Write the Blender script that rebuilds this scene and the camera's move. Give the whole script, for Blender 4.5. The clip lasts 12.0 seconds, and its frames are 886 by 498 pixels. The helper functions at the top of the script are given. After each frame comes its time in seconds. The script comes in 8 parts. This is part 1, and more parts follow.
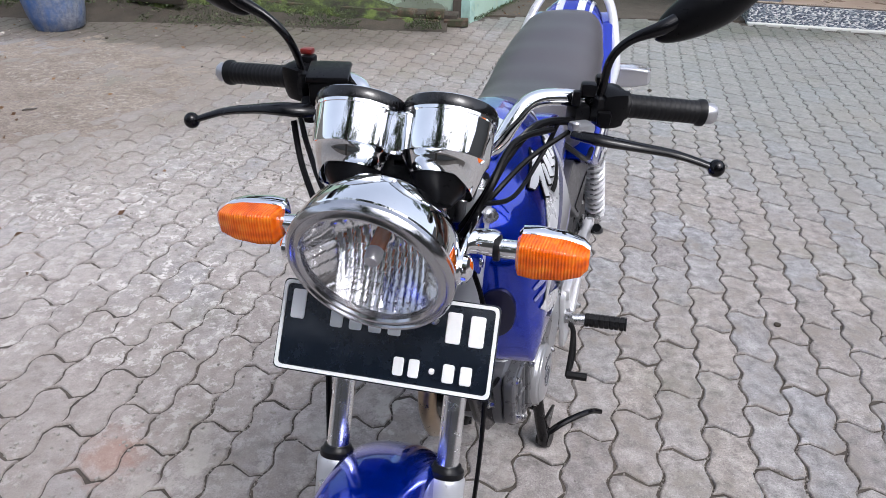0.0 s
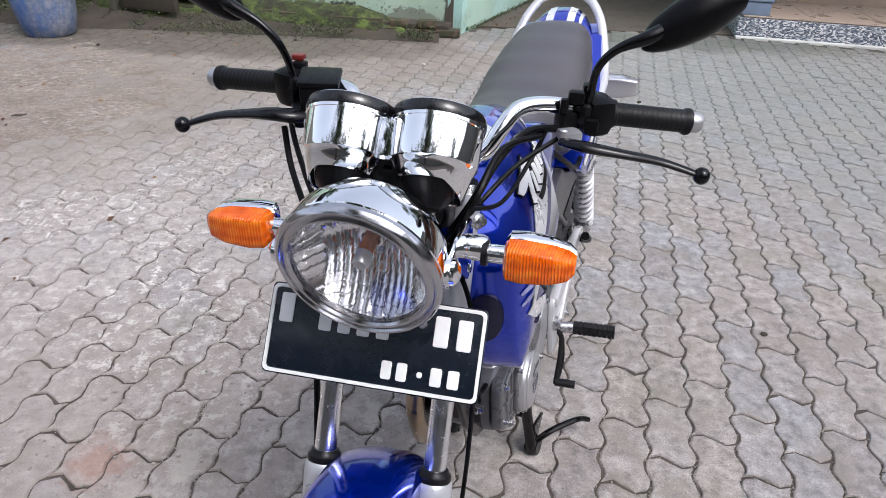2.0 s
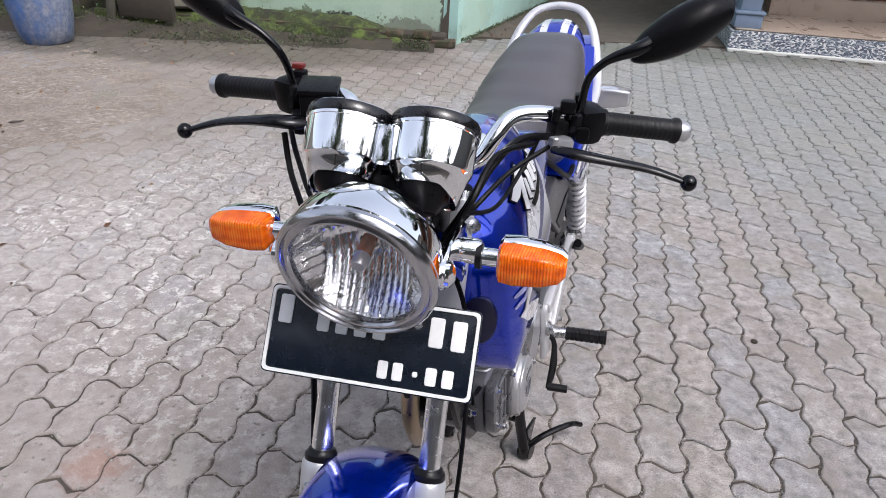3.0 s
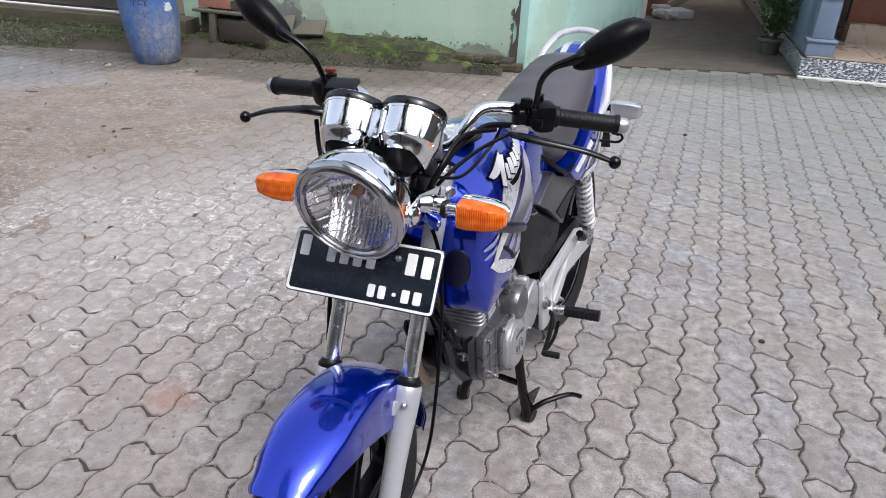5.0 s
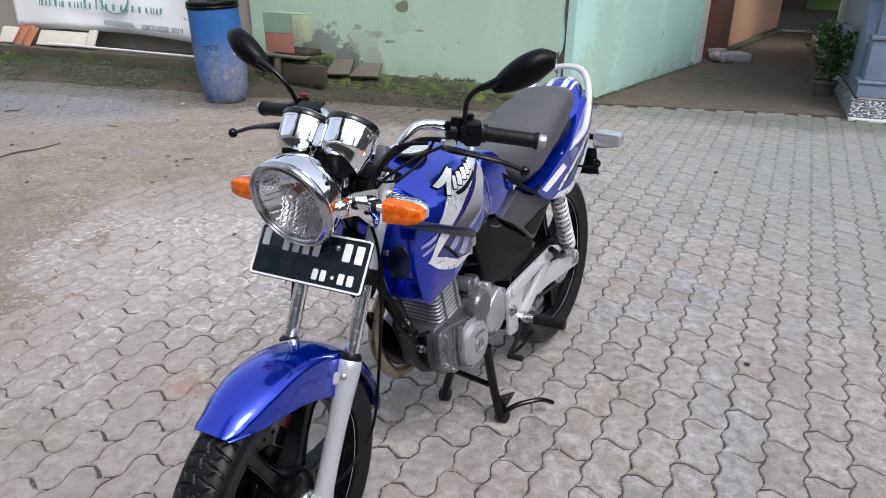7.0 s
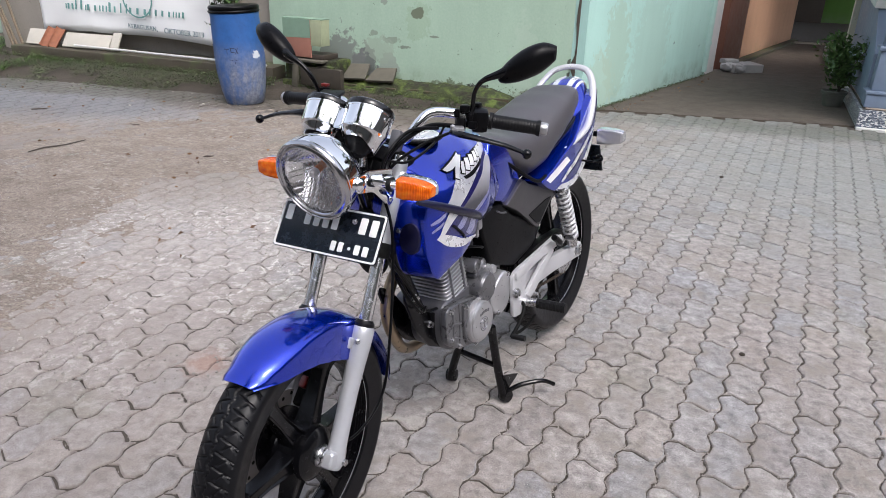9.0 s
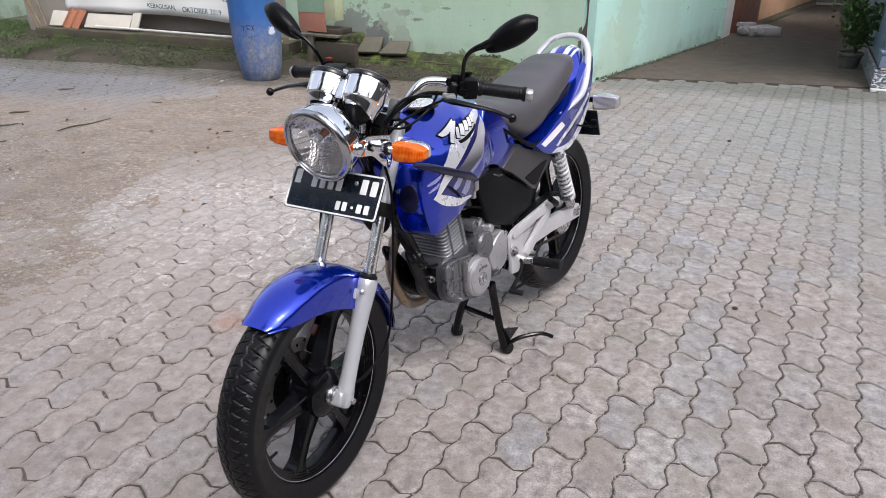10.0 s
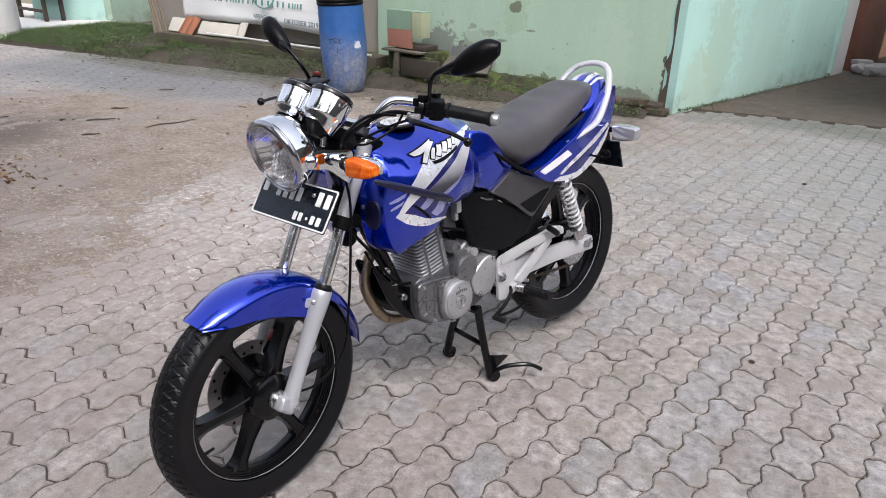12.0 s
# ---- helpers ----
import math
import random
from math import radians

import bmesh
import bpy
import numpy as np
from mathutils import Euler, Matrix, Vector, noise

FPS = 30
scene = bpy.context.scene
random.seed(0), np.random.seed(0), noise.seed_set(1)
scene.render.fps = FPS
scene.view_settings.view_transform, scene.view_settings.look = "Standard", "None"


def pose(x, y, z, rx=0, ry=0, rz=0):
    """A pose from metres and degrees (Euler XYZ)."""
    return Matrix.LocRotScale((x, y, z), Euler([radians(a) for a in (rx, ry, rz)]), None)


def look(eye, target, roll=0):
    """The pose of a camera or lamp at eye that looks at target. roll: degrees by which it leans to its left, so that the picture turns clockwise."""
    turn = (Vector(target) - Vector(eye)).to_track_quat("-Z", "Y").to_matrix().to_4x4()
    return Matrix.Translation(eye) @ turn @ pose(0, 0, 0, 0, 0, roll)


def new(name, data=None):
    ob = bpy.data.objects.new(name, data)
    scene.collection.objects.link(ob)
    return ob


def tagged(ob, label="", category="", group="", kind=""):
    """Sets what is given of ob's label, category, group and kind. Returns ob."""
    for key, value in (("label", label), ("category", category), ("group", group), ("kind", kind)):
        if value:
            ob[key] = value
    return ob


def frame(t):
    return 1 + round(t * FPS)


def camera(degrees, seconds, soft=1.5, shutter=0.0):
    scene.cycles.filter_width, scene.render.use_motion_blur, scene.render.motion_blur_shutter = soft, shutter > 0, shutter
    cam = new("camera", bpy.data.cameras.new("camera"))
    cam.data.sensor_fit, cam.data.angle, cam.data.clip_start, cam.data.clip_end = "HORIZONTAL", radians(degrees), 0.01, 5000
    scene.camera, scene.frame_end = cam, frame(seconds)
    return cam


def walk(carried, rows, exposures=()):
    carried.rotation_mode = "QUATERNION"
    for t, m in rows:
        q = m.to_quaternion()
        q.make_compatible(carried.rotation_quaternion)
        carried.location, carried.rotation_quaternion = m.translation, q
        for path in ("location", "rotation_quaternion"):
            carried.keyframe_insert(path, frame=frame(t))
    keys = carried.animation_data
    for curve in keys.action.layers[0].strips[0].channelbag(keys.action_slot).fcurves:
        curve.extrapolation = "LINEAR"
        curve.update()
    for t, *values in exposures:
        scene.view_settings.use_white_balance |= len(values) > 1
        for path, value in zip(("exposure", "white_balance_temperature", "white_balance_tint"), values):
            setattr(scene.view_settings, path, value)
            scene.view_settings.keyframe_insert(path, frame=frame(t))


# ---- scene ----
cam = camera(65.9, 12.0, soft=0.4)
PATH = [
    (0, (-0.003, -0.003, 1.293), (-0.009, 1.719, 0.276), 1.9),
    (0.5, (-0.008, -0.008, 1.29), (0.023, 1.719, 0.283), 2.6),
    (1, (-0.009, -0.011, 1.289), (0.025, 1.723, 0.293), 2.9),
    (1.5, (-0.008, -0.012, 1.29), (0.037, 1.723, 0.298), 2.9),
    (2, (0.0, -0.012, 1.291), (0.02, 1.725, 0.3), 2.7),
    (2.5, (0.003, -0.016, 1.292), (0.025, 1.724, 0.307), 3.2),
    (3, (-0.001, -0.038, 1.297), (0.034, 1.712, 0.331), 3.2),
    (3.2, (0.01, -0.046, 1.3), (0.008, 1.707, 0.337), 2.6),
    (4.8, (0.178, -0.277, 1.335), (-0.055, 1.488, 0.424), 2.3),
    (5, (0.173, -0.336, 1.342), (-0.027, 1.433, 0.431), 2.2),
    (5.5, (0.198, -0.429, 1.36), (0.021, 1.354, 0.472), 1.8),
    (6, (0.3, -0.471, 1.374), (0.004, 1.333, 0.561), 0.7),
    (6.5, (0.417, -0.491, 1.367), (0.049, 1.313, 0.588), 1.6),
    (7, (0.472, -0.507, 1.354), (0.056, 1.276, 0.549), 1.0),
    (7.5, (0.485, -0.534, 1.344), (0.052, 1.239, 0.524), 1.0),
    (9.3, (0.528, -0.72, 1.338), (0.076, 1.066, 0.559), 1.6),
    (9.5, (0.54, -0.771, 1.347), (0.094, 1.003, 0.539), 1.5),
    (10, (0.617, -0.774, 1.363), (0.112, 0.963, 0.509), -0.2),
    (10.5, (0.794, -0.686, 1.364), (0.115, 1.004, 0.536), 1.3),
    (11, (0.915, -0.644, 1.368), (0.137, 0.999, 0.533), 0.9),
    (11.5, (0.943, -0.636, 1.371), (0.17, 1.016, 0.551), 1.2),
    (12, (0.951, -0.637, 1.369), (0.168, 1.016, 0.561), 1.3),
]
walk(cam, [(t, look(eye, target, roll)) for t, eye, target, roll in PATH], [(0.0, 1.05, 6050, 12), (3.2, 1.05, 6200, 13), (6.5, 1.0, 6130, 11), (9.5, 1.05, 6320, 13), (12.0, 1.05, 6380, 13)])

# ---- sky and light ----
SUN_UP, SUN_TURN = 58.0, 140.0
world = bpy.data.worlds.new("sky")
scene.world = world
world.use_nodes = True
wn = world.node_tree.nodes
sky = wn.new("ShaderNodeTexSky")
sky.sky_type = "NISHITA"
sky.sun_disc = False
sky.sun_elevation, sky.sun_rotation = radians(SUN_UP), radians(SUN_TURN)
sky.air_density, sky.dust_density, sky.ozone_density = 1.0, 4.0, 1.0
pale = wn.new("ShaderNodeHueSaturation")  # thin white cloud takes most of the blue
pale.inputs["Saturation"].default_value = 0.45
world.node_tree.links.new(sky.outputs[0], pale.inputs["Color"])
world.node_tree.links.new(pale.outputs[0], wn["Background"].inputs[0])
wn["Background"].inputs[1].default_value = 0.15
lamp = bpy.data.lights.new("sun", "SUN")
lamp.energy, lamp.angle, lamp.color = 0.8, radians(20), (1.0, 0.96, 0.9)
sun = new("sun", lamp)
su, st_ = radians(SUN_UP), radians(SUN_TURN)
to_sun = Vector((math.sin(st_) * math.cos(su), math.cos(st_) * math.cos(su), math.sin(su)))
sun.matrix_world = look(to_sun * 40, (0, 0, 0))

# ---- materials ----
DULL = 0.79  # scale of every non-metal base colour


class Mat:
    """A node material on a Principled surface, with short calls for its nodes."""

    def __init__(self, name, rough=0.6, metal=0.0):
        self.m = bpy.data.materials.new(name)
        self.m.use_nodes = True
        self.t = self.m.node_tree
        self.p = self.t.nodes["Principled BSDF"]
        self.p.inputs["Roughness"].default_value = rough
        self.p.inputs["Metallic"].default_value = metal
        self.geo = self.t.nodes.new("ShaderNodeNewGeometry")

    def node(self, kind, **kw):
        n = self.t.nodes.new(kind)
        for k, v in kw.items():
            n.inputs[k].default_value = v
        return n

    def link(self, a, b):
        self.t.links.new(a, b)

    def where(self, scale=(1, 1, 1), own=False):
        """World place, or the object's own place, stretched."""
        src = self.node("ShaderNodeTexCoord").outputs["Object"] if own else self.geo.outputs["Position"]
        mp = self.node("ShaderNodeMapping", Scale=scale)
        self.link(src, mp.inputs["Vector"])
        return mp.outputs[0]

    def noise(self, scale, detail=4.0, rough=0.6, at=None, warp=0.0):
        n = self.node("ShaderNodeTexNoise", Scale=scale, Detail=detail, Roughness=rough, Distortion=warp)
        self.link(at or self.where(), n.inputs["Vector"])
        return n.outputs["Fac"]

    def ramp(self, fac, stops):
        r = self.node("ShaderNodeValToRGB")
        els = r.color_ramp.elements
        while len(els) < len(stops):
            els.new(0.5)
        for e, (p, c) in zip(els, stops):
            e.position = p
            e.color = (c, c, c, 1) if isinstance(c, (int, float)) else (*c, 1)
        self.link(fac, r.inputs[0])
        return r.outputs[0]

    def mix(self, fac, a, b, kind="MIX"):
        n = self.t.nodes.new("ShaderNodeMix")
        n.data_type, n.blend_type = "RGBA", kind
        for v, i in ((fac, 0), (a, 6), (b, 7)):
            if isinstance(v, (int, float)):
                n.inputs[i].default_value = v if i == 0 else (v, v, v, 1)
            elif isinstance(v, tuple):
                n.inputs[i].default_value = (*v, 1)
            else:
                self.link(v, n.inputs[i])
        return n.outputs[2]

    def math(self, op, a, b=0.0, clamp=False):
        n = self.t.nodes.new("ShaderNodeMath")
        n.operation, n.use_clamp = op, clamp
        for v, i in ((a, 0), (b, 1)):
            if isinstance(v, (int, float)):
                n.inputs[i].default_value = v
            else:
                self.link(v, n.inputs[i])
        return n.outputs[0]

    def spot(self, place, radius, edge=0.3, ragged=0.6, grain=9.0, squash=(1, 1, 1)):
        """1 inside a ragged blotch round a place, 0 outside."""
        mp = self.node("ShaderNodeMapping", Scale=squash)
        self.link(self.geo.outputs["Position"], mp.inputs["Vector"])
        d = self.t.nodes.new("ShaderNodeVectorMath")
        d.operation = "DISTANCE"
        self.link(mp.outputs[0], d.inputs[0])
        d.inputs[1].default_value = tuple(p * s for p, s in zip(place, squash))
        n = self.math("MULTIPLY", self.math("SUBTRACT", self.noise(grain), 0.5), ragged * radius * 2)
        e = self.math("ADD", d.outputs["Value"], n)
        mr = self.node("ShaderNodeMapRange")
        mr.inputs[1].default_value, mr.inputs[2].default_value = radius * (1 - edge), radius
        mr.inputs[3].default_value, mr.inputs[4].default_value = 1, 0
        self.link(e, mr.inputs[0])
        return mr.outputs[0]

    def height(self, lo, hi):
        """0 below lo, 1 above hi."""
        sep = self.t.nodes.new("ShaderNodeSeparateXYZ")
        self.link(self.geo.outputs["Position"], sep.inputs[0])
        mr = self.node("ShaderNodeMapRange")
        mr.inputs[1].default_value, mr.inputs[2].default_value = lo, hi
        self.link(sep.outputs[2], mr.inputs[0])
        return mr.outputs[0]

    def colour(self, c):
        tone = 1.0 if self.p.inputs["Metallic"].default_value > 0 else DULL
        if isinstance(c, tuple):
            c = tuple(x * tone for x in c)
        elif tone < 1:
            c = self.mix(1.0, c, (tone, tone, tone), "MULTIPLY")
        if isinstance(c, tuple):
            self.p.inputs["Base Color"].default_value = (*c, 1)
        else:
            self.link(c, self.p.inputs["Base Color"])
        return self

    def rough(self, fac, lo, hi):
        self.link(self.ramp(fac, [(0.3, lo), (0.7, hi)]), self.p.inputs["Roughness"])
        return self

    def bump(self, fac, depth, strength=0.6):
        b = self.node("ShaderNodeBump", Strength=strength, Distance=depth)
        self.link(fac, b.inputs["Height"])
        self.link(b.outputs[0], self.p.inputs["Normal"])
        return self

    def set(self, **kw):
        for k, v in kw.items():
            self.p.inputs[k.replace("_", " ")].default_value = v
        return self


def plain(name, c, rough=0.5, metal=0.0, vary=0.15, scale=30, bump=0.0, own=True):
    """A surface of one colour with soft wear at two scales."""
    m = Mat(name, rough, metal)
    at = m.where(own=own)
    n = m.noise(scale, 5, 0.65, at)
    big = m.noise(scale * 0.12, 3, 0.5, at)
    k = m.math("ADD", m.math("MULTIPLY", n, 0.5), m.math("MULTIPLY", big, 0.5))
    lo, hi = tuple(x * (1 - vary) for x in c), tuple(min(1, x * (1 + vary)) for x in c)
    m.colour(m.ramp(k, [(0.3, lo), (0.7, hi)]))
    m.rough(n, max(0.02, rough - 0.08), min(1, rough + 0.1))
    if bump:
        m.bump(n, bump)
    return m


def fading_silver():
    """Printed silver that grades into black towards its foot."""
    m = Mat("silver_to_black_print", 0.3, 0.5)
    up = m.t.nodes.new("ShaderNodeSeparateXYZ")
    m.link(m.where(own=True), up.inputs[0])
    k = m.math("ADD", up.outputs[2], m.math("MULTIPLY", m.noise(60, 3, 0.5, m.where(own=True)), 0.012))
    m.colour(m.ramp(k, [(0.742, (0.03, 0.03, 0.04)), (0.775, (0.1, 0.1, 0.12)), (0.8, (0.5, 0.5, 0.53)), (0.83, (0.72, 0.72, 0.76))]))
    m.set(Coat_Weight=0.6, Coat_Roughness=0.08)
    return m.m


blue = plain("blue_metallic_paint", (0.0012, 0.029, 0.49), 0.17, 0.8, 0.06, 1500).set(Coat_Weight=1.0, Coat_IOR=1.63, Coat_Roughness=0.01, Specular_IOR_Level=0.3).m
silver_paint = plain("silver_paint", (0.78, 0.78, 0.81), 0.3, 0.5, 0.03, 40).set(Coat_Weight=0.6, Coat_Roughness=0.08).m
pale_violet_paint = plain("pale_violet_paint", (0.33, 0.34, 0.6), 0.3, 0.5, 0.08, 700).set(Coat_Weight=0.8, Coat_Roughness=0.05).m
purple_paint = plain("violet_blue_paint", (0.012, 0.012, 0.13), 0.3, 0.3, 0.08, 700).set(Coat_Weight=0.8, Coat_Roughness=0.05).m
silver_fade = fading_silver()
white_paint = plain("white_decal", (0.95, 0.95, 0.95), 0.35, 0, 0.04, 200).m
chrome = plain("chrome", (0.88, 0.89, 0.9), 0.06, 1.0, 0.03, 60).m
for lk in [k for k in chrome.node_tree.links if k.to_socket.name == "Roughness"]:
    chrome.node_tree.links.remove(lk)
chrome.node_tree.nodes["Principled BSDF"].inputs["Roughness"].default_value = 0.03
cap_metal = plain("polished_cap", (0.86, 0.86, 0.87), 0.3, 0.8, 0.04, 80).m
tube_chrome = plain("ground_chrome_tube", (0.92, 0.92, 0.93), 0.2, 1.0, 0.03, 60).m
steel = plain("brushed_steel", (0.52, 0.52, 0.53), 0.26, 1.0, 0.12, 90).m
black_gloss = plain("black_enamel", (0.003, 0.003, 0.004), 0.2, 0, 0.2, 60).set(Specular_IOR_Level=0.3).m
black_plastic = plain("black_plastic", (0.005, 0.005, 0.006), 0.33, 0, 0.25, 120, 0.0003).set(Specular_IOR_Level=0.1).m
black_dark = plain("sooty_black_metal", (0.006, 0.006, 0.006), 0.6, 0, 0.3, 80, 0.0006).set(Specular_IOR_Level=0.1).m
rubber = plain("tyre_rubber", (0.0055, 0.0055, 0.007), 0.38, 0, 0.3, 60, 0.0006).set(Specular_IOR_Level=0.24).m
grip_rubber = plain("grip_rubber", (0.007, 0.007, 0.008), 0.5, 0, 0.2, 150, 0.0003).set(Specular_IOR_Level=0.25).m
grey_panel = plain("grey_plastic_panel", (0.085, 0.082, 0.088), 0.36, 0.6, 0.12, 200, 0.0003).m
alu = plain("cast_aluminium", (0.46, 0.46, 0.475), 0.33, 0.7, 0.1, 45, 0.0002).m
alu_dark = plain("dull_grey_casting", (0.12, 0.12, 0.132), 0.42, 0.5, 0.2, 45, 0.0003).m
slider_paint = plain("grey_lacquered_slider", (0.46, 0.47, 0.5), 0.35, 0.4, 0.05, 80).set(Coat_Weight=0.3).m
alu_paint = plain("silver_lacquered_metal", (0.54, 0.54, 0.56), 0.32, 0.3, 0.03, 6).set(Coat_Weight=0.3).m
pipe_metal = plain("tarnished_pipe", (0.32, 0.25, 0.17), 0.32, 0.9, 0.3, 40).m
chain_metal = plain("greasy_chain", (0.06, 0.045, 0.035), 0.45, 0.7, 0.4, 90).m
red_plastic = plain("red_plastic", (0.16, 0.015, 0.012), 0.35).m
plate_black = plain("plate_black_enamel", (0.006, 0.0105, 0.019), 0.25, 0, 0.3, 40, 0.0004).set(Specular_IOR_Level=0.5).m
satin_ring = plain("satin_lamp_ring", (0.5, 0.5, 0.52), 0.17, 1.0, 0.06, 60).m
disc_metal = plain("brake_disc_steel", (0.27, 0.255, 0.25), 0.34, 0.8, 0.15, 40).m
fin_metal = plain("cast_fin", (0.44, 0.44, 0.46), 0.36, 0.6, 0.14, 60, 0.0002).m
engine_grey = plain("satin_grey_casting", (0.16, 0.16, 0.17), 0.3, 0.65, 0.14, 45, 0.0002).m
navy_plastic = plain("dark_navy_bar", (0.003, 0.003, 0.03), 0.35, 0, 0.1, 90).set(Coat_Weight=0.2).m
bezel_black = plain("dark_grey_bezel", (0.006, 0.006, 0.007), 0.22, 0, 0.15, 90).m
gauge_glass = plain("gauge_face", (0.02, 0.02, 0.022), 0.1, 0, 0.1, 60).m


def seat_material():
    m = Mat("seat_vinyl", 0.5)
    at = m.where(own=True)
    n = m.noise(420, 3, 0.6, at)
    big = m.noise(7, 3, 0.5, at)
    m.colour(m.ramp(big, [(0.3, (0.064, 0.06, 0.066)), (0.7, (0.088, 0.083, 0.092))]))
    return m.rough(big, 0.36, 0.46).bump(n, 0.0005, 0.5).m


def orange_lens_material():
    """Moulded orange lens: fine upright ribs crossed by level ones, their gathered light painted as brighter orange."""
    m = Mat("orange_ribbed_lens", 0.12)
    at = m.where(own=True)
    up = m.node("ShaderNodeTexWave", Scale=90.0, Distortion=0.2)
    level = m.node("ShaderNodeTexWave", Scale=22.0, Distortion=0.2)
    up.bands_direction, level.bands_direction = "Y", "Z"
    m.link(at, up.inputs["Vector"])
    m.link(at, level.inputs["Vector"])
    n = m.noise(55, 3, 0.5, at)
    ribs = m.math("ADD", m.math("MULTIPLY", up.outputs["Fac"], 0.55), m.math("MULTIPLY", level.outputs["Fac"], 0.45))
    k = m.math("ADD", m.math("MULTIPLY", ribs, 0.22), m.math("MULTIPLY", n, 0.78))
    m.colour(m.ramp(k, [(0.25, (0.62, 0.075, 0.0)), (0.48, (0.93, 0.135, 0.0)), (0.72, (1.0, 0.27, 0.015))]))
    m.set(Coat_Weight=0.35, Coat_Roughness=0.03, Specular_IOR_Level=0.25)
    return m.bump(ribs, 0.002, 0.7).m


def glass_material(name, tint=(1, 1, 1), rough=0.02):
    m = Mat(name, rough)
    clear = m.node("ShaderNodeBsdfTransparent", Color=(*tint, 1))
    gloss = m.node("ShaderNodeBsdfGlossy", Roughness=rough)
    facing = m.node("ShaderNodeLayerWeight", Blend=0.5).outputs["Facing"]
    edge = m.math("ADD", m.math("MULTIPLY", m.math("POWER", facing, 3.0), 0.5), 0.05)
    both = m.node("ShaderNodeMixShader")
    m.link(edge, both.inputs[0])
    m.link(clear.outputs[0], both.inputs[1])
    m.link(gloss.outputs[0], both.inputs[2])
    m.link(both.outputs[0], m.t.nodes["Material Output"].inputs["Surface"])
    return m.m


seat_vinyl = seat_material()
orange_lens = orange_lens_material()
clear_glass = glass_material("headlamp_glass")


def reflector_material():
    m = Mat("headlamp_reflector", 0.13, 1.0)
    at = m.where(own=True)
    n = m.noise(45, 2, 0.4, at)
    m.colour(m.ramp(n, [(0.3, (0.8, 0.81, 0.83)), (0.7, (0.93, 0.93, 0.94))]))
    m.rough(n, 0.1, 0.16)
    return m.m


reflector = reflector_material()


def paver_material():
    m = Mat("concrete_paver", 0.8)
    info = m.node("ShaderNodeObjectInfo")
    rnd = m.math("FRACT", m.math("ADD", info.outputs["Random"], m.geo.outputs["Random Per Island"]))
    fine = m.noise(260, 4, 0.7)
    mid = m.noise(26, 5, 0.65)
    big = m.noise(1.3, 4, 0.6)
    base = m.ramp(rnd, [(0.0, (0.272, 0.25, 0.245)), (0.2, (0.335, 0.3, 0.276)), (0.4, (0.292, 0.288, 0.298)), (0.6, (0.345, 0.316, 0.3)), (0.8, (0.318, 0.284, 0.268)), (1.0, (0.36, 0.338, 0.326))])
    c = m.mix(0.9, base, m.ramp(mid, [(0.25, 0.15), (0.75, 0.85)]), "OVERLAY")
    c = m.mix(0.7, c, m.ramp(fine, [(0.25, 0.1), (0.75, 0.9)]), "OVERLAY")
    # grit: dark pits and pale grains
    c = m.mix(m.ramp(m.noise(140, 2, 0.5), [(0.68, 0.0), (0.72, 0.75)]), c, (0.09, 0.078, 0.066))
    c = m.mix(m.ramp(m.noise(175, 2, 0.5, m.where((1.1, 0.9, 1.0))), [(0.69, 0.0), (0.73, 0.8)]), c, (0.6, 0.58, 0.55))
    # sandy dirt spread from the joints in patches
    dirt = m.math("MULTIPLY", m.ramp(m.noise(5.5, 6, 0.7), [(0.47, 0.0), (0.62, 0.8)]), m.ramp(mid, [(0.35, 0.2), (0.6, 1.0)]))
    c = m.mix(dirt, c, (0.225, 0.195, 0.165))
    # worn pale skin in scattered scabs; inside `left` they also paint the sky's glare
    scab = m.math("MULTIPLY", m.ramp(m.noise(21, 11, 0.78), [(0.535, 0.0), (0.555, 1.0)]), m.ramp(m.noise(2.1, 3, 0.5), [(0.4, 0.0), (0.54, 1.0)]))
    left = m.spot((-1.4, 1.95, 0), 1.35, 0.6, 0.4, 1.5)
    scab = m.math("MULTIPLY", scab, m.math("ADD", m.math("MULTIPLY", left, 0.95), 0.1))
    c = m.mix(scab, c, (0.86, 0.83, 0.81))
    # lime spilt and dried near the front wheel, a tan stain by the porch
    lime = m.math("MULTIPLY", m.ramp(m.noise(9, 9, 0.72), [(0.52, 0.0), (0.56, 0.7)]), m.math("MAXIMUM", m.spot((-0.48, 1.0, 0), 0.36, 0.6, 0.4, 4.0), m.spot((-0.1, 1.2, 0), 0.32, 0.6, 0.4, 4.0)))
    c = m.mix(lime, c, (0.58, 0.55, 0.5))
    c = m.mix(m.math("MULTIPLY", m.spot((2.35, 3.85, 0), 0.3, 0.7, 0.6, 5.0, (0.8, 1.2, 1.0)), 0.5), c, (0.36, 0.3, 0.24))
    # cooler blocks towards the porch
    cool = m.spot((2.4, 4.6, 0), 2.6, 0.7, 0.3, 1.2)
    c = m.mix(m.math("MULTIPLY", cool, 0.6), c, m.ramp(mid, [(0.3, (0.2, 0.226, 0.218)), (0.7, (0.29, 0.315, 0.31))]))
    # brown earth trodden into the far left of the yard
    soil = m.math("MAXIMUM", m.spot((-4.0, 2.4, 0), 2.2, 0.4, 0.4, 1.4, (0.95, 1.0, 1.0)), m.spot((-1.2, 5.2, 0), 1.3, 0.6, 0.5, 2.5, (0.5, 1.1, 1.0)))
    soil = m.math("MAXIMUM", soil, m.spot((-2.15, 3.8, 0), 1.45, 0.5, 0.5, 2.0, (1.0, 0.8, 1.0)))
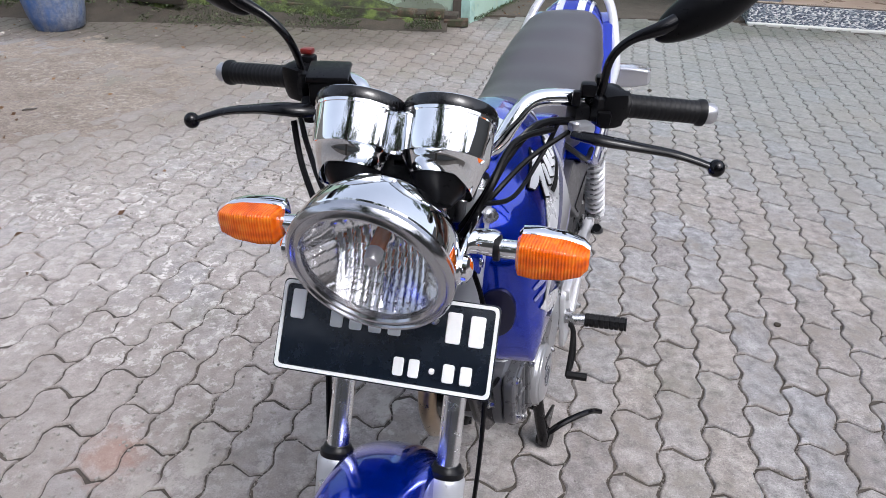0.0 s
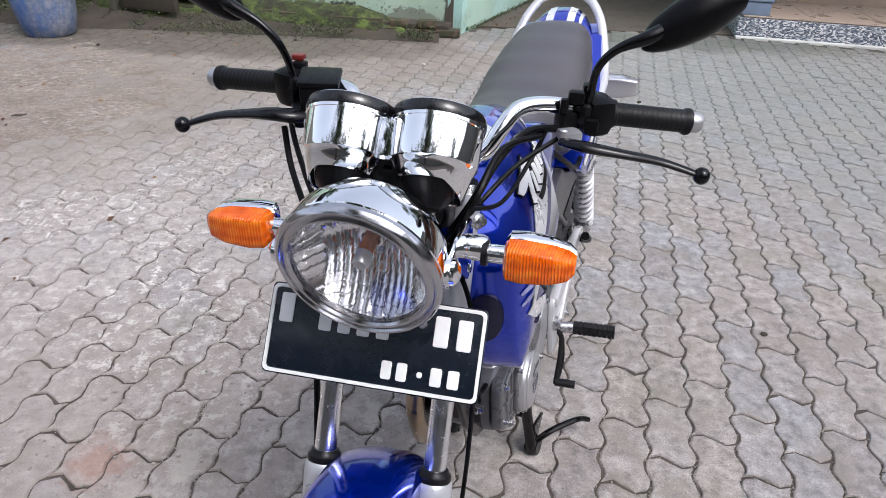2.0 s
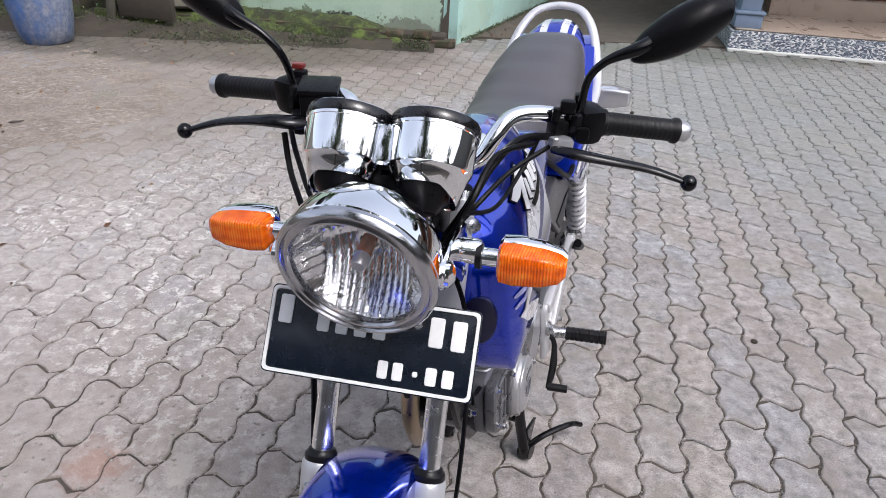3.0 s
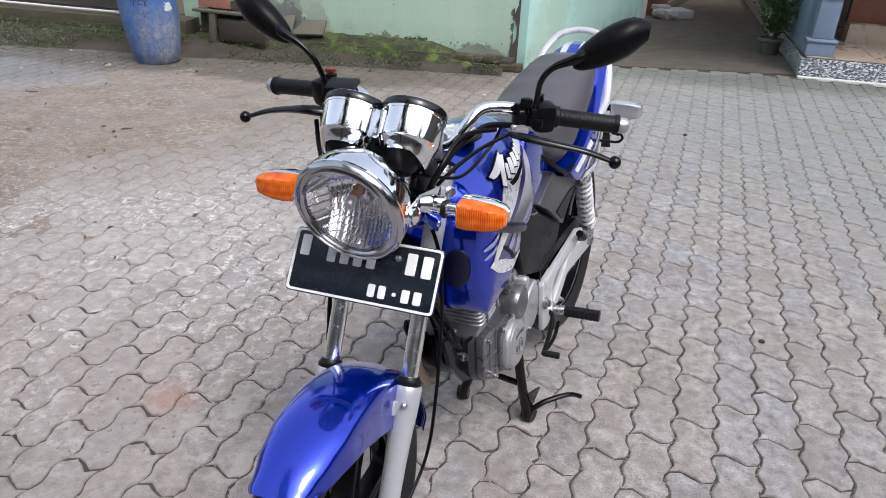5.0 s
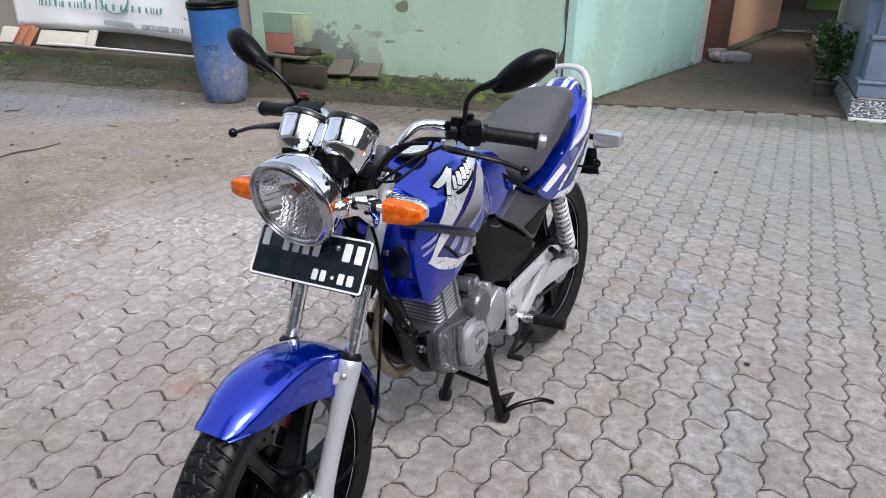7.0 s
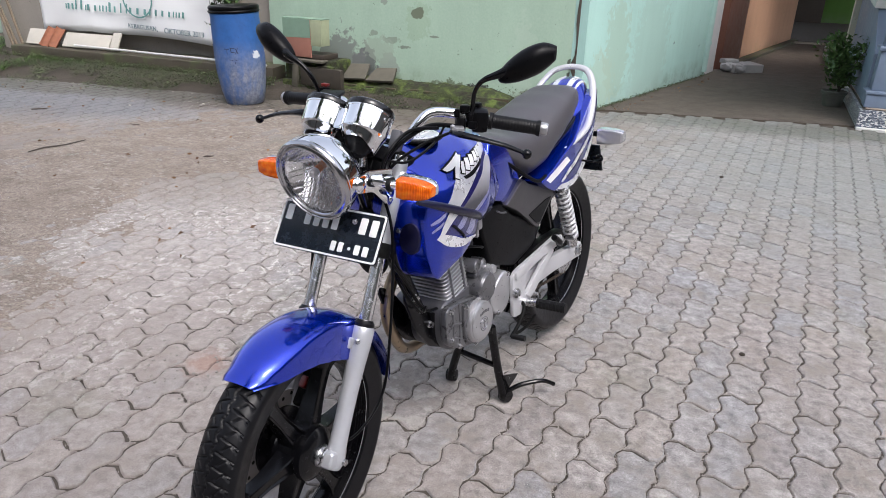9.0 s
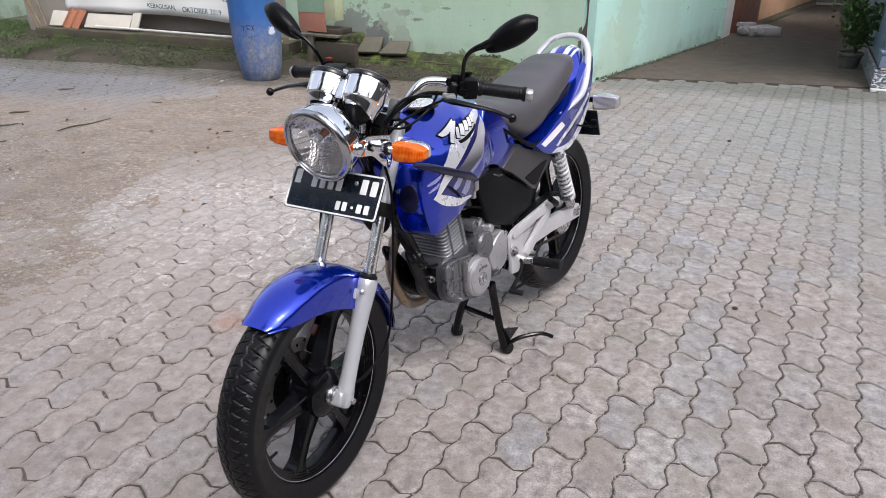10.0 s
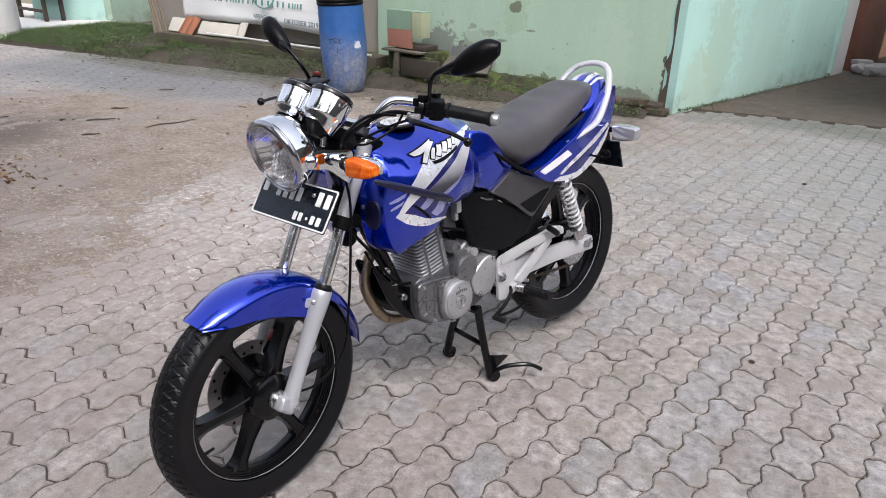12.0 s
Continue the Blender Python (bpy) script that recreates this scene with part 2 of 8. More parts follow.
    soil = m.math("MAXIMUM", soil, m.spot((-2.2, 1.2, 0), 0.95, 0.5, 0.5, 2.0))
    # damp blocks at the far left: darker, the sky's reflection painted in as blue
    damp = m.spot((-5.2, 4.75, 0), 2.0, 0.5, 0.4, 1.5, (0.7, 1.9, 1.0))
    c = m.mix(m.math("MULTIPLY", damp, 0.75), c, (0.145, 0.15, 0.168))
    soil = m.math("MULTIPLY", soil, m.ramp(mid, [(0.2, 0.55), (0.6, 1.0)]))
    c = m.mix(m.math("MULTIPLY", soil, 0.8), c, m.ramp(m.noise(9, 4, 0.6), [(0.3, (0.2, 0.162, 0.135)), (0.7, (0.29, 0.243, 0.208))]))
    # pale dust, with the bright sky sheen on these blocks mixed into the colour
    dust_glare = m.math("MULTIPLY", m.spot((-1.35, 2.2, 0), 1.2, 0.8, 0.6, 2.2, (0.9, 0.8, 1.0)), m.math("ADD", m.ramp(m.noise(24, 10, 0.78), [(0.47, 0.0), (0.58, 0.55)]), m.ramp(m.noise(5, 4, 0.6), [(0.35, 0.05), (0.65, 0.4)])))
    c = m.mix(dust_glare, c, m.ramp(fine, [(0.3, (0.42, 0.385, 0.36)), (0.7, (0.6, 0.56, 0.53))]))
    # rosy tint of the blocks nearest the soil, mossy shadow band painted by the porch
    rosy = m.math("MULTIPLY", m.spot((-1.0, 0.9, 0), 1.7, 0.8, 0.4, 1.2), 0.5)
    c = m.mix(rosy, c, m.ramp(mid, [(0.3, (0.295, 0.245, 0.222)), (0.7, (0.4, 0.342, 0.315))]))
    mossy_shade = m.math("MULTIPLY", m.spot((2.0, 6.05, 0), 0.75, 0.6, 0.6, 3.0, (0.3, 1.6, 1.0)), 0.75)
    c = m.mix(mossy_shade, c, m.ramp(mid, [(0.3, (0.075, 0.085, 0.07)), (0.7, (0.17, 0.18, 0.155))]))
    wet = m.math("MULTIPLY", m.spot((-2.1, 5.45, 0), 1.5, 0.3, 0.4, 2.5, (0.6, 2.2, 1.0)), 0.9)
    c = m.mix(wet, c, m.ramp(mid, [(0.35, (0.085, 0.07, 0.056)), (0.7, (0.165, 0.14, 0.115))]))
    sodden = m.math("MULTIPLY", m.spot((-5.0, 5.42, 0), 2.3, 0.35, 0.45, 2.5, (0.9, 5.5, 1.0)), 0.8)
    c = m.mix(sodden, c, m.ramp(mid, [(0.35, (0.07, 0.066, 0.052)), (0.7, (0.14, 0.13, 0.11))]))
    brick = m.math("MULTIPLY", m.spot((-0.79, 1.15, 0), 0.1, 0.7, 0.9, 26), 0.4)
    c = m.mix(brick, c, (0.42, 0.2, 0.13))
    moss = m.math("MULTIPLY", m.ramp(m.noise(2.1, 5, 0.6), [(0.55, 0.0), (0.7, 1.0)]), 0.25)
    c = m.mix(moss, c, (0.16, 0.17, 0.1))
    m.colour(c)
    m.rough(m.math("SUBTRACT", m.math("ADD", m.math("MULTIPLY", big, 0.6), m.math("MULTIPLY", mid, 0.4)), m.math("MULTIPLY", damp, 0.45)), 0.5, 0.85)
    h = m.math("ADD", m.math("MULTIPLY", fine, 0.3), m.math("ADD", m.math("MULTIPLY", mid, 0.55), m.math("MULTIPLY", m.noise(70, 6, 0.75), 0.5)))
    return m.bump(h, 0.006, 0.9).m


paver_mat = paver_material()


def earth_material(name, a, b, wet=0.9):
    m = Mat(name, wet)
    n, f = m.noise(6, 6, 0.65), m.noise(90, 5, 0.7)
    c = m.mix(0.4, m.ramp(n, [(0.3, a), (0.7, b)]), m.ramp(f, [(0.25, 0.15), (0.75, 0.85)]), "OVERLAY")
    return m.colour(c).bump(m.math("ADD", m.math("MULTIPLY", n, 0.5), f), 0.012, 0.7).m


joint_earth = earth_material("joint_earth", (0.045, 0.037, 0.03), (0.125, 0.104, 0.085))


def trodden_material():
    """Brown earth with pale mortar scabs, grit and damp hollows."""
    m = Mat("trodden_brown_earth", 0.9)
    n, mid, f = m.noise(4, 6, 0.65), m.noise(30, 6, 0.7), m.noise(110, 4, 0.7)
    c = m.ramp(n, [(0.32, (0.242, 0.195, 0.16)), (0.68, (0.36, 0.304, 0.258))])
    c = m.mix(0.5, c, m.ramp(mid, [(0.3, 0.2), (0.7, 0.8)]), "OVERLAY")
    c = m.mix(0.45, c, m.ramp(f, [(0.3, 0.1), (0.7, 0.9)]), "OVERLAY")
    scab = m.math("MULTIPLY", m.ramp(m.noise(17, 9, 0.72, m.where((1.0, 1.5, 1.0))), [(0.55, 0.0), (0.59, 0.5)]), m.ramp(m.noise(2.3, 3, 0.5), [(0.4, 0.0), (0.6, 1.0)]))
    c = m.mix(scab, c, (0.6, 0.555, 0.51))
    c = m.mix(m.ramp(m.noise(75, 3, 0.6), [(0.62, 0.0), (0.68, 0.7)]), c, (0.1, 0.078, 0.06))
    c = m.mix(m.math("MULTIPLY", m.spot((-4.3, 2.55, 0), 0.75, 0.7, 0.7, 3.0), 0.75), c, (0.12, 0.098, 0.08))
    m.colour(c)
    return m.bump(m.math("ADD", m.math("MULTIPLY", mid, 1.2), f), 0.012, 0.9).m


brown_earth = trodden_material()
dark_earth = earth_material("damp_dark_earth", (0.035, 0.028, 0.02), (0.075, 0.06, 0.044))
asphalt = earth_material("old_alley_concrete", (0.07, 0.057, 0.044), (0.122, 0.1, 0.08))


def plaster(name, base, blotches, damp=0.35, moss=0.25, grey=(0.3, 0.3, 0.27)):
    """Painted plaster: streaks, damp foot, ragged places where the paint came off."""
    m = Mat(name, 0.75)
    streak = m.noise(3.0, 5, 0.6, m.where((1.6, 1.6, 0.35)))
    fine = m.noise(55, 5, 0.7)
    big = m.noise(1.1, 4, 0.55)
    c = m.mix(m.ramp(streak, [(0.35, 0.0), (0.75, 0.55)]), base, tuple(x * 0.78 for x in base))
    c = m.mix(m.ramp(big, [(0.4, 0.0), (0.75, 0.4)]), c, tuple(min(1, x * 1.15) for x in base))
    c = m.mix(0.25, c, m.ramp(fine, [(0.2, 0.3), (0.8, 0.7)]), "OVERLAY")
    low = m.math("SUBTRACT", 1.0, m.height(0.05, damp))
    low = m.math("MULTIPLY", low, m.ramp(m.noise(7, 5, 0.7), [(0.3, 0.2), (0.65, 1.0)]))
    c = m.mix(m.math("MULTIPLY", low, moss * 2), c, grey)
    c = m.mix(m.math("MULTIPLY", low, m.ramp(m.noise(4, 4, 0.6), [(0.5, 0.0), (0.62, moss * 2.5)])), c, (0.1, 0.15, 0.04))
    speck = m.ramp(m.noise(11, 6, 0.75), [(0.665, 0.0), (0.68, 1.0)])
    c = m.mix(m.math("MULTIPLY", speck, 0.8), c, (0.13, 0.13, 0.11))
    for place, radius, squash, tone, amount in blotches:
        c = m.mix(m.math("MULTIPLY", m.spot(place, radius, 0.14, 1.0, 14, squash), amount), c, tone)
    m.colour(c)
    h = m.math("ADD", m.math("MULTIPLY", fine, 0.4), big)
    return m.bump(h, 0.006, 0.5).m


wall_green = plaster("pale_green_plaster", (0.43, 0.59, 0.455), [
    ((-0.9, 6.12, 0.13), 0.13, (1, 1, 1.7), (0.03, 0.03, 0.025), 0.95),
    ((-1.54, 6.17, 0.83), 0.06, (1, 1, 1), (0.085, 0.062, 0.05), 0.95),
    ((-1.54, 6.17, 0.75), 0.13, (1, 1, 0.7), (0.3, 0.42, 0.27), 0.35),
    ((-1.9, 6.21, 0.93), 0.04, (1, 1, 1), (0.22, 0.23, 0.2), 0.6),
    ((-2.12, 6.22, 0.3), 0.15, (1, 1, 0.8), (0.14, 0.145, 0.145), 0.9),
    ((-2.4, 6.25, 0.25), 0.3, (1, 1, 0.8), (0.2, 0.21, 0.205), 0.8),
    ((-1.85, 6.19, 0.3), 0.11, (1, 1, 0.7), (0.3, 0.34, 0.3), 0.7),
    ((-2.02, 6.21, 0.62), 0.05, (0.6, 1, 1.6), (0.2, 0.22, 0.18), 0.6),
    ((-1.83, 6.19, 0.56), 0.06, (0.5, 1, 1.5), (0.2, 0.23, 0.18), 0.6),
    ((-1.7, 6.18, 0.5), 0.035, (0.4, 1, 1.6), (0.14, 0.15, 0.12), 0.7),
    ((-1.95, 6.2, 0.46), 0.14, (0.8, 1, 1), (0.36, 0.44, 0.35), 0.6),
    ((-1.35, 6.15, 0.62), 0.03, (0.5, 1, 2.4), (0.16, 0.17, 0.14), 0.7),
    ((-0.45, 6.06, 0.45), 0.2, (1.6, 1, 0.5), (0.52, 0.65, 0.53), 0.35),
    ((-1.2, 6.14, 0.12), 0.1, (0.5, 1, 1), (0.1, 0.12, 0.06), 0.8),
    ((-0.3, 6.04, 0.1), 0.1, (0.4, 1, 1), (0.16, 0.16, 0.12), 0.7),
    ((0.05, 6.01, 0.3), 0.13, (2.0, 1, 0.45), (0.06, 0.06, 0.045), 0.9),
])
wall_mint = plaster("pale_mint_plaster", (0.5, 0.78, 0.7), [
    ((0.42, 6.6, 0.55), 0.3, (1, 1, 0.6), (0.44, 0.6, 0.48), 0.6),
    ((0.3, 6.3, 0.2), 0.3, (1, 1, 0.8), (0.5, 0.64, 0.5), 0.5),
    ((0.75, 7.4, 0.35), 0.5, (1, 1, 0.5), (0.44, 0.63, 0.55), 0.5),
], 0.25, 0.18)
wall_grey = plaster("bare_grey_plaster", (0.37, 0.335, 0.295), [], 0.3, 0.2, (0.25, 0.23, 0.19))
wall_orange = plaster("peach_plaster", (0.62, 0.36, 0.22), [], 0.3, 0.1, (0.35, 0.25, 0.2))
wall_leaf = plaster("leaf_green_plaster", (0.14, 0.3, 0.06), [], 0.3, 0.15)
wall_house_dull = plaster("weathered_brown_plaster", (0.2, 0.19, 0.17), [], 0.4, 0.2, (0.12, 0.11, 0.09))
wall_cream = plaster("cream_plaster", (0.66, 0.62, 0.52), [], 0.3, 0.1)
old_concrete = plaster("old_mossy_concrete", (0.085, 0.07, 0.05), [], 0.6, 0.3, (0.045, 0.042, 0.024))
column_blue = plain("blue_grey_paint", (0.2, 0.26, 0.36), 0.5, 0, 0.12, 12, 0.001).m
door_brown = plain("red_brown_board", (0.2, 0.08, 0.05), 0.5, 0, 0.25, 8).m
floor_beige = plain("beige_floor_tile", (0.5, 0.4, 0.32), 0.3, 0, 0.12, 5).m


def drum_material():
    m = Mat("scuffed_blue_plastic", 0.45)
    n = m.noise(14, 6, 0.7)
    up = m.height(0.28, 0.6)
    worn = m.math("MULTIPLY", m.math("SUBTRACT", 1.0, up), m.ramp(m.noise(5, 6, 0.65, m.where((1, 1, 0.4))), [(0.35, 0.1), (0.55, 1.0)]))
    c = m.mix(0.3, (0.03, 0.125, 0.38), m.ramp(n, [(0.3, 0.2), (0.7, 0.8)]), "OVERLAY")
    c = m.mix(m.math("MULTIPLY", worn, 0.9), c, m.ramp(m.noise(26, 6, 0.7), [(0.35, (0.14, 0.16, 0.22)), (0.65, (0.36, 0.37, 0.41))]))
    c = m.mix(m.spot((-2.825, 5.275, 0.47), 0.04, 0.1, 0.9, 40), c, (0.7, 0.73, 0.78))
    c = m.mix(m.ramp(m.noise(20, 5, 0.7), [(0.66, 0.0), (0.7, 0.7)]), c, (0.03, 0.05, 0.14))
    return m.colour(c).rough(n, 0.35, 0.6).bump(n, 0.002, 0.3).m


drum_blue = drum_material()


def brick_material():
    m = Mat("mossy_brick", 0.9)
    info = m.node("ShaderNodeObjectInfo")
    n, f = m.noise(12, 6, 0.7), m.noise(120, 4, 0.7)
    c = m.mix(info.outputs["Random"], (0.075, 0.04, 0.028), (0.14, 0.09, 0.062))
    c = m.mix(0.4, c, m.ramp(f, [(0.2, 0.2), (0.8, 0.8)]), "OVERLAY")
    c = m.mix(m.ramp(n, [(0.38, 0.0), (0.55, 0.9)]), c, (0.042, 0.05, 0.022))
    c = m.mix(m.ramp(m.noise(8, 4, 0.6), [(0.62, 0.0), (0.7, 0.35)]), c, (0.22, 0.2, 0.17))
    return m.colour(c).bump(m.math("ADD", n, f), 0.008, 0.8).m


brick_mat = brick_material()


def leaf_material(name, a, b):
    m = Mat(name, 0.5)
    c = m.mix(m.geo.outputs["Random Per Island"], a, b)
    n = m.noise(40, 3, 0.6)
    m.colour(m.mix(0.3, c, m.ramp(n, [(0.3, 0.3), (0.7, 0.7)]), "OVERLAY"))
    return m.m


weed_leaf = leaf_material("weed_leaf", (0.036, 0.064, 0.018), (0.11, 0.16, 0.05))
dry_leaf = leaf_material("dry_leaf", (0.11, 0.055, 0.028), (0.32, 0.18, 0.09))
grass_leaf = leaf_material("grass_blade", (0.06, 0.13, 0.02), (0.15, 0.27, 0.06))
shrub_leaf = leaf_material("shrub_leaf", (0.02, 0.055, 0.015), (0.07, 0.13, 0.03))
pot_leaf = leaf_material("fresh_shrub_leaf", (0.035, 0.09, 0.02), (0.12, 0.21, 0.06))


def moss_material():
    m = Mat("wet_moss", 0.9)
    n, f = m.noise(7, 6, 0.7), m.noise(150, 4, 0.7)
    c = m.ramp(n, [(0.38, (0.02, 0.016, 0.011)), (0.5, (0.045, 0.058, 0.016)), (0.64, (0.13, 0.18, 0.036))])
    c = m.mix(0.5, c, m.ramp(f, [(0.25, 0.15), (0.75, 0.85)]), "OVERLAY")
    return m.colour(c).bump(m.math("ADD", n, f), 0.012, 0.9).m


moss_mat = moss_material()


def pebble_material():
    m = Mat("pebble_wash_tile", 0.35)
    v = m.node("ShaderNodeTexVoronoi", Scale=56.0)
    m.link(m.where((1, 1, 2.0)), v.inputs["Vector"])
    c = m.ramp(v.outputs["Color"], [(0.2, (0.05, 0.065, 0.1)), (0.45, (0.12, 0.15, 0.2)), (0.6, (0.3, 0.34, 0.38)), (0.75, (0.75, 0.76, 0.76))])
    d = m.ramp(v.outputs["Distance"], [(0.0, 1.0), (0.9, 0.0)])
    return m.colour(c).bump(d, 0.01, 0.6).m


pebble_mat = pebble_material()
banner_cloth = plain("white_banner_cloth", (0.98, 1.0, 1.0), 0.6, 0, 0.06, 4).m
ink_teal = plain("dark_teal_print", (0.02, 0.1, 0.13), 0.6).m
ink_green = plain("faded_green_print", (0.16, 0.36, 0.34), 0.6).m
drum_ink = plain("dark_scrawl", (0.02, 0.03, 0.08), 0.7).m
pale_stone = plain("pale_worn_concrete", (0.42, 0.41, 0.4), 0.85, 0, 0.2, 10, 0.003).m
slab_mat = plain("weathered_slab", (0.115, 0.105, 0.08), 0.9, 0, 0.3, 14, 0.003).m
rubble_mat = plain("pale_rubble", (0.4, 0.37, 0.34), 0.9, 0, 0.45, 3).m
crumb_mat = plain("mortar_crumb", (0.36, 0.33, 0.3), 0.9, 0, 0.2, 60).m
indicator_shell = plain("pale_indicator_shell", (0.55, 0.55, 0.57), 0.14, 0.7, 0.05, 60).m
box_green = plain("faded_green_board", (0.235, 0.36, 0.265), 0.6, 0, 0.15, 12).m
box_cream = plain("cream_green_board", (0.41, 0.45, 0.29), 0.6, 0, 0.15, 12).m
box_red = plain("faded_salmon_board", (0.44, 0.2, 0.145), 0.6, 0, 0.15, 12).m
rubble_brown = plain("earthy_brown_stone", (0.05, 0.041, 0.03), 0.9, 0, 0.45, 18, 0.006).m
old_plank = plain("sun_bleached_wood", (0.25, 0.19, 0.13), 0.8, 0, 0.3, 20, 0.002).m
terracotta = plain("terracotta", (0.34, 0.13, 0.07), 0.8, 0, 0.3, 20, 0.002).m
pale_board = plain("pale_board", (0.55, 0.52, 0.45), 0.7, 0, 0.15, 8, 0.001).m
white_pipe = plain("white_plastic_pipe", (0.66, 0.67, 0.65), 0.45, 0, 0.12, 8).m
mint_pipe = plain("mint_painted_pipe", (0.46, 0.68, 0.62), 0.5, 0, 0.12, 8).m
sack_cloth = plain("grey_sack_cloth", (0.38, 0.37, 0.37), 0.8, 0, 0.3, 14, 0.004).m
pot_clay = plain("grey_pot", (0.12, 0.12, 0.1), 0.7, 0, 0.3, 20, 0.002).m
dark_wood = plain("dark_wood", (0.06, 0.045, 0.035), 0.6, 0, 0.3, 10).m
white_column = plain("white_lime_paint", (0.7, 0.7, 0.68), 0.7, 0, 0.1, 5, 0.002).m
roof_under = plain("roof_underside", (0.25, 0.2, 0.16), 0.8, 0, 0.2, 5).m

# ---- mesh tools ----


def finish(name, bm, material, sharp=35):
    bmesh.ops.recalc_face_normals(bm, faces=bm.faces)
    me = bpy.data.meshes.new(name)
    bm.to_mesh(me)
    bm.free()
    for p in me.polygons:
        p.use_smooth = True
    me.set_sharp_from_angle(angle=radians(sharp))
    if material:
        me.materials.append(material)
    return me


def part(name, bm, material, parent, label="", sharp=35):
    """Links a bmesh as one mesh object under a thing or a part."""
    ob = new(name, finish(name, bm, material, sharp))
    if parent:
        ob.parent = parent
    return tagged(ob, label)


def thing(name, m, label, category, group="", kind=""):
    ob = new(name)
    ob.empty_display_size = 0.1
    ob.matrix_world = m
    return tagged(ob, label, category, group, kind)


def solid(name, bm, material, label, category="", kind="", m=None, group="", sharp=35):
    ob = new(name, finish(name, bm, material, sharp))
    if m is not None:
        ob.matrix_world = m
    return tagged(ob, label, category, group, kind)


def box(bm, c, s, bevel=0.003, m=None, segs=2):
    """A bevelled box, centre c, size s, turned by m about its centre."""
    b = bmesh.new()
    bmesh.ops.create_cube(b, size=1.0, matrix=Matrix.Diagonal((*s, 1)))
    if bevel:
        bmesh.ops.bevel(b, geom=b.edges[:], offset=min(bevel, min(s) * 0.45), segments=segs, affect="EDGES", profile=0.6)
    t = Matrix.Translation(c) @ (m or Matrix())
    return join(bm, b, t)


def join(bm, b, t=Matrix()):
    b.verts.index_update()
    at = [bm.verts.new(t @ v.co) for v in b.verts]
    for f in b.faces:
        try:
            bm.faces.new([at[v.index] for v in f.verts])
        except ValueError:
            pass
    b.free()
    return bm


def along(pts, steps=6):
    """A smooth line through the points."""
    p = [Vector(q) for q in pts]
    if len(p) < 3:
        return p
    out = []
    for i in range(len(p) - 1):
        a, b, c, d = p[max(i - 1, 0)], p[i], p[i + 1], p[min(i + 2, len(p) - 1)]
        for k in range(steps):
            t = k / steps
            out.append(0.5 * (2 * b + (c - a) * t + (2 * a - 5 * b + 4 * c - d) * t * t + (3 * b - a - 3 * c + d) * t ** 3))
    return out + [p[-1]]


def tube(bm, pts, r, n=10, steps=6, flat=1.0):
    """A round bar along a smooth line; r is one radius or one for each given point."""
    line = along(pts, steps)
    rs = r if isinstance(r, (list, tuple)) else [r] * len(pts)
    up, rings = Vector((0.13, 0.21, 0.97)), []
    for i, p in enumerate(line):
        d = (line[min(i + 1, len(line) - 1)] - line[max(i - 1, 0)]).normalized()
        a = d.cross(up)
        if a.length < 1e-4:
            a = d.orthogonal()
        a.normalize()
        b = a.cross(d)
        up = b
        k = i / (len(line) - 1) * (len(rs) - 1)
        j = min(int(k), len(rs) - 2)
        rr = rs[j] + (rs[j + 1] - rs[j]) * (k - j)
        rings.append([p + a * math.cos(2 * math.pi * q / n) * rr + b * math.sin(2 * math.pi * q / n) * rr * flat for q in range(n)])
    return loft(bm, rings)


def loft(bm, rings, caps=True, wrap=True):
    vs = [[bm.verts.new(p) for p in ring] for ring in rings]
    n = len(vs[0])
    for a, b in zip(vs, vs[1:]):
        for i in range(n if wrap else n - 1):
            j = (i + 1) % n
            bm.faces.new((a[i], a[j], b[j], b[i]))
    if caps and wrap:
        bm.faces.new(vs[0][::-1])
        bm.faces.new(vs[-1])
    return bm


def lathe(bm, prof, c=(0, 0, 0), axis=(0, 0, 1), n=32, closed=False):
    """Turns the profile of (radius, height) pairs about an axis through c."""
    z = Vector(axis).normalized()
    x = z.orthogonal().normalized()
    y = z.cross(x)
    c = Vector(c)
    rings = [[c + z * h + (x * math.cos(2 * math.pi * k / n) + y * math.sin(2 * math.pi * k / n)) * max(r, 1e-4) for k in range(n)] for r, h in prof]
    if closed:
        rings.append(rings[0])
        vs = [[bm.verts.new(p) for p in ring] for ring in rings[:-1]]
        for a, b in zip(vs, vs[1:] + vs[:1]):
            for i in range(n):
                j = (i + 1) % n
                bm.faces.new((a[i], a[j], b[j], b[i]))
        return bm
    return loft(bm, rings)


def slab(bm, pts, a, b, axis="y", bevel=0.004, segs=2):
    """A flat shape of 2D points, thick from a to b along an axis, with rounded edges."""
    put = {"y": lambda u, v, w: (u, w, v), "x": lambda u, v, w: (w, u, v), "z": lambda u, v, w: (u, v, w)}[axis]
    t = bmesh.new()
    lo = [t.verts.new(put(u, v, a)) for u, v in pts]
    hi = [t.verts.new(put(u, v, b)) for u, v in pts]
    t.faces.new(lo[::-1])
    t.faces.new(hi)
    n = len(pts)
    for i in range(n):
        j = (i + 1) % n
        t.faces.new((lo[i], lo[j], hi[j], hi[i]))
    bmesh.ops.recalc_face_normals(t, faces=t.faces)
    if bevel:
        rim = [e for e in t.edges if (e.verts[0] in lo) == (e.verts[1] in lo)]
        bmesh.ops.bevel(t, geom=rim, offset=bevel, segments=segs, affect="EDGES", profile=0.6, clamp_overlap=True)
    bmesh.ops.triangulate(t, faces=[f for f in t.faces if len(f.verts) > 4])
    return join(bm, t)


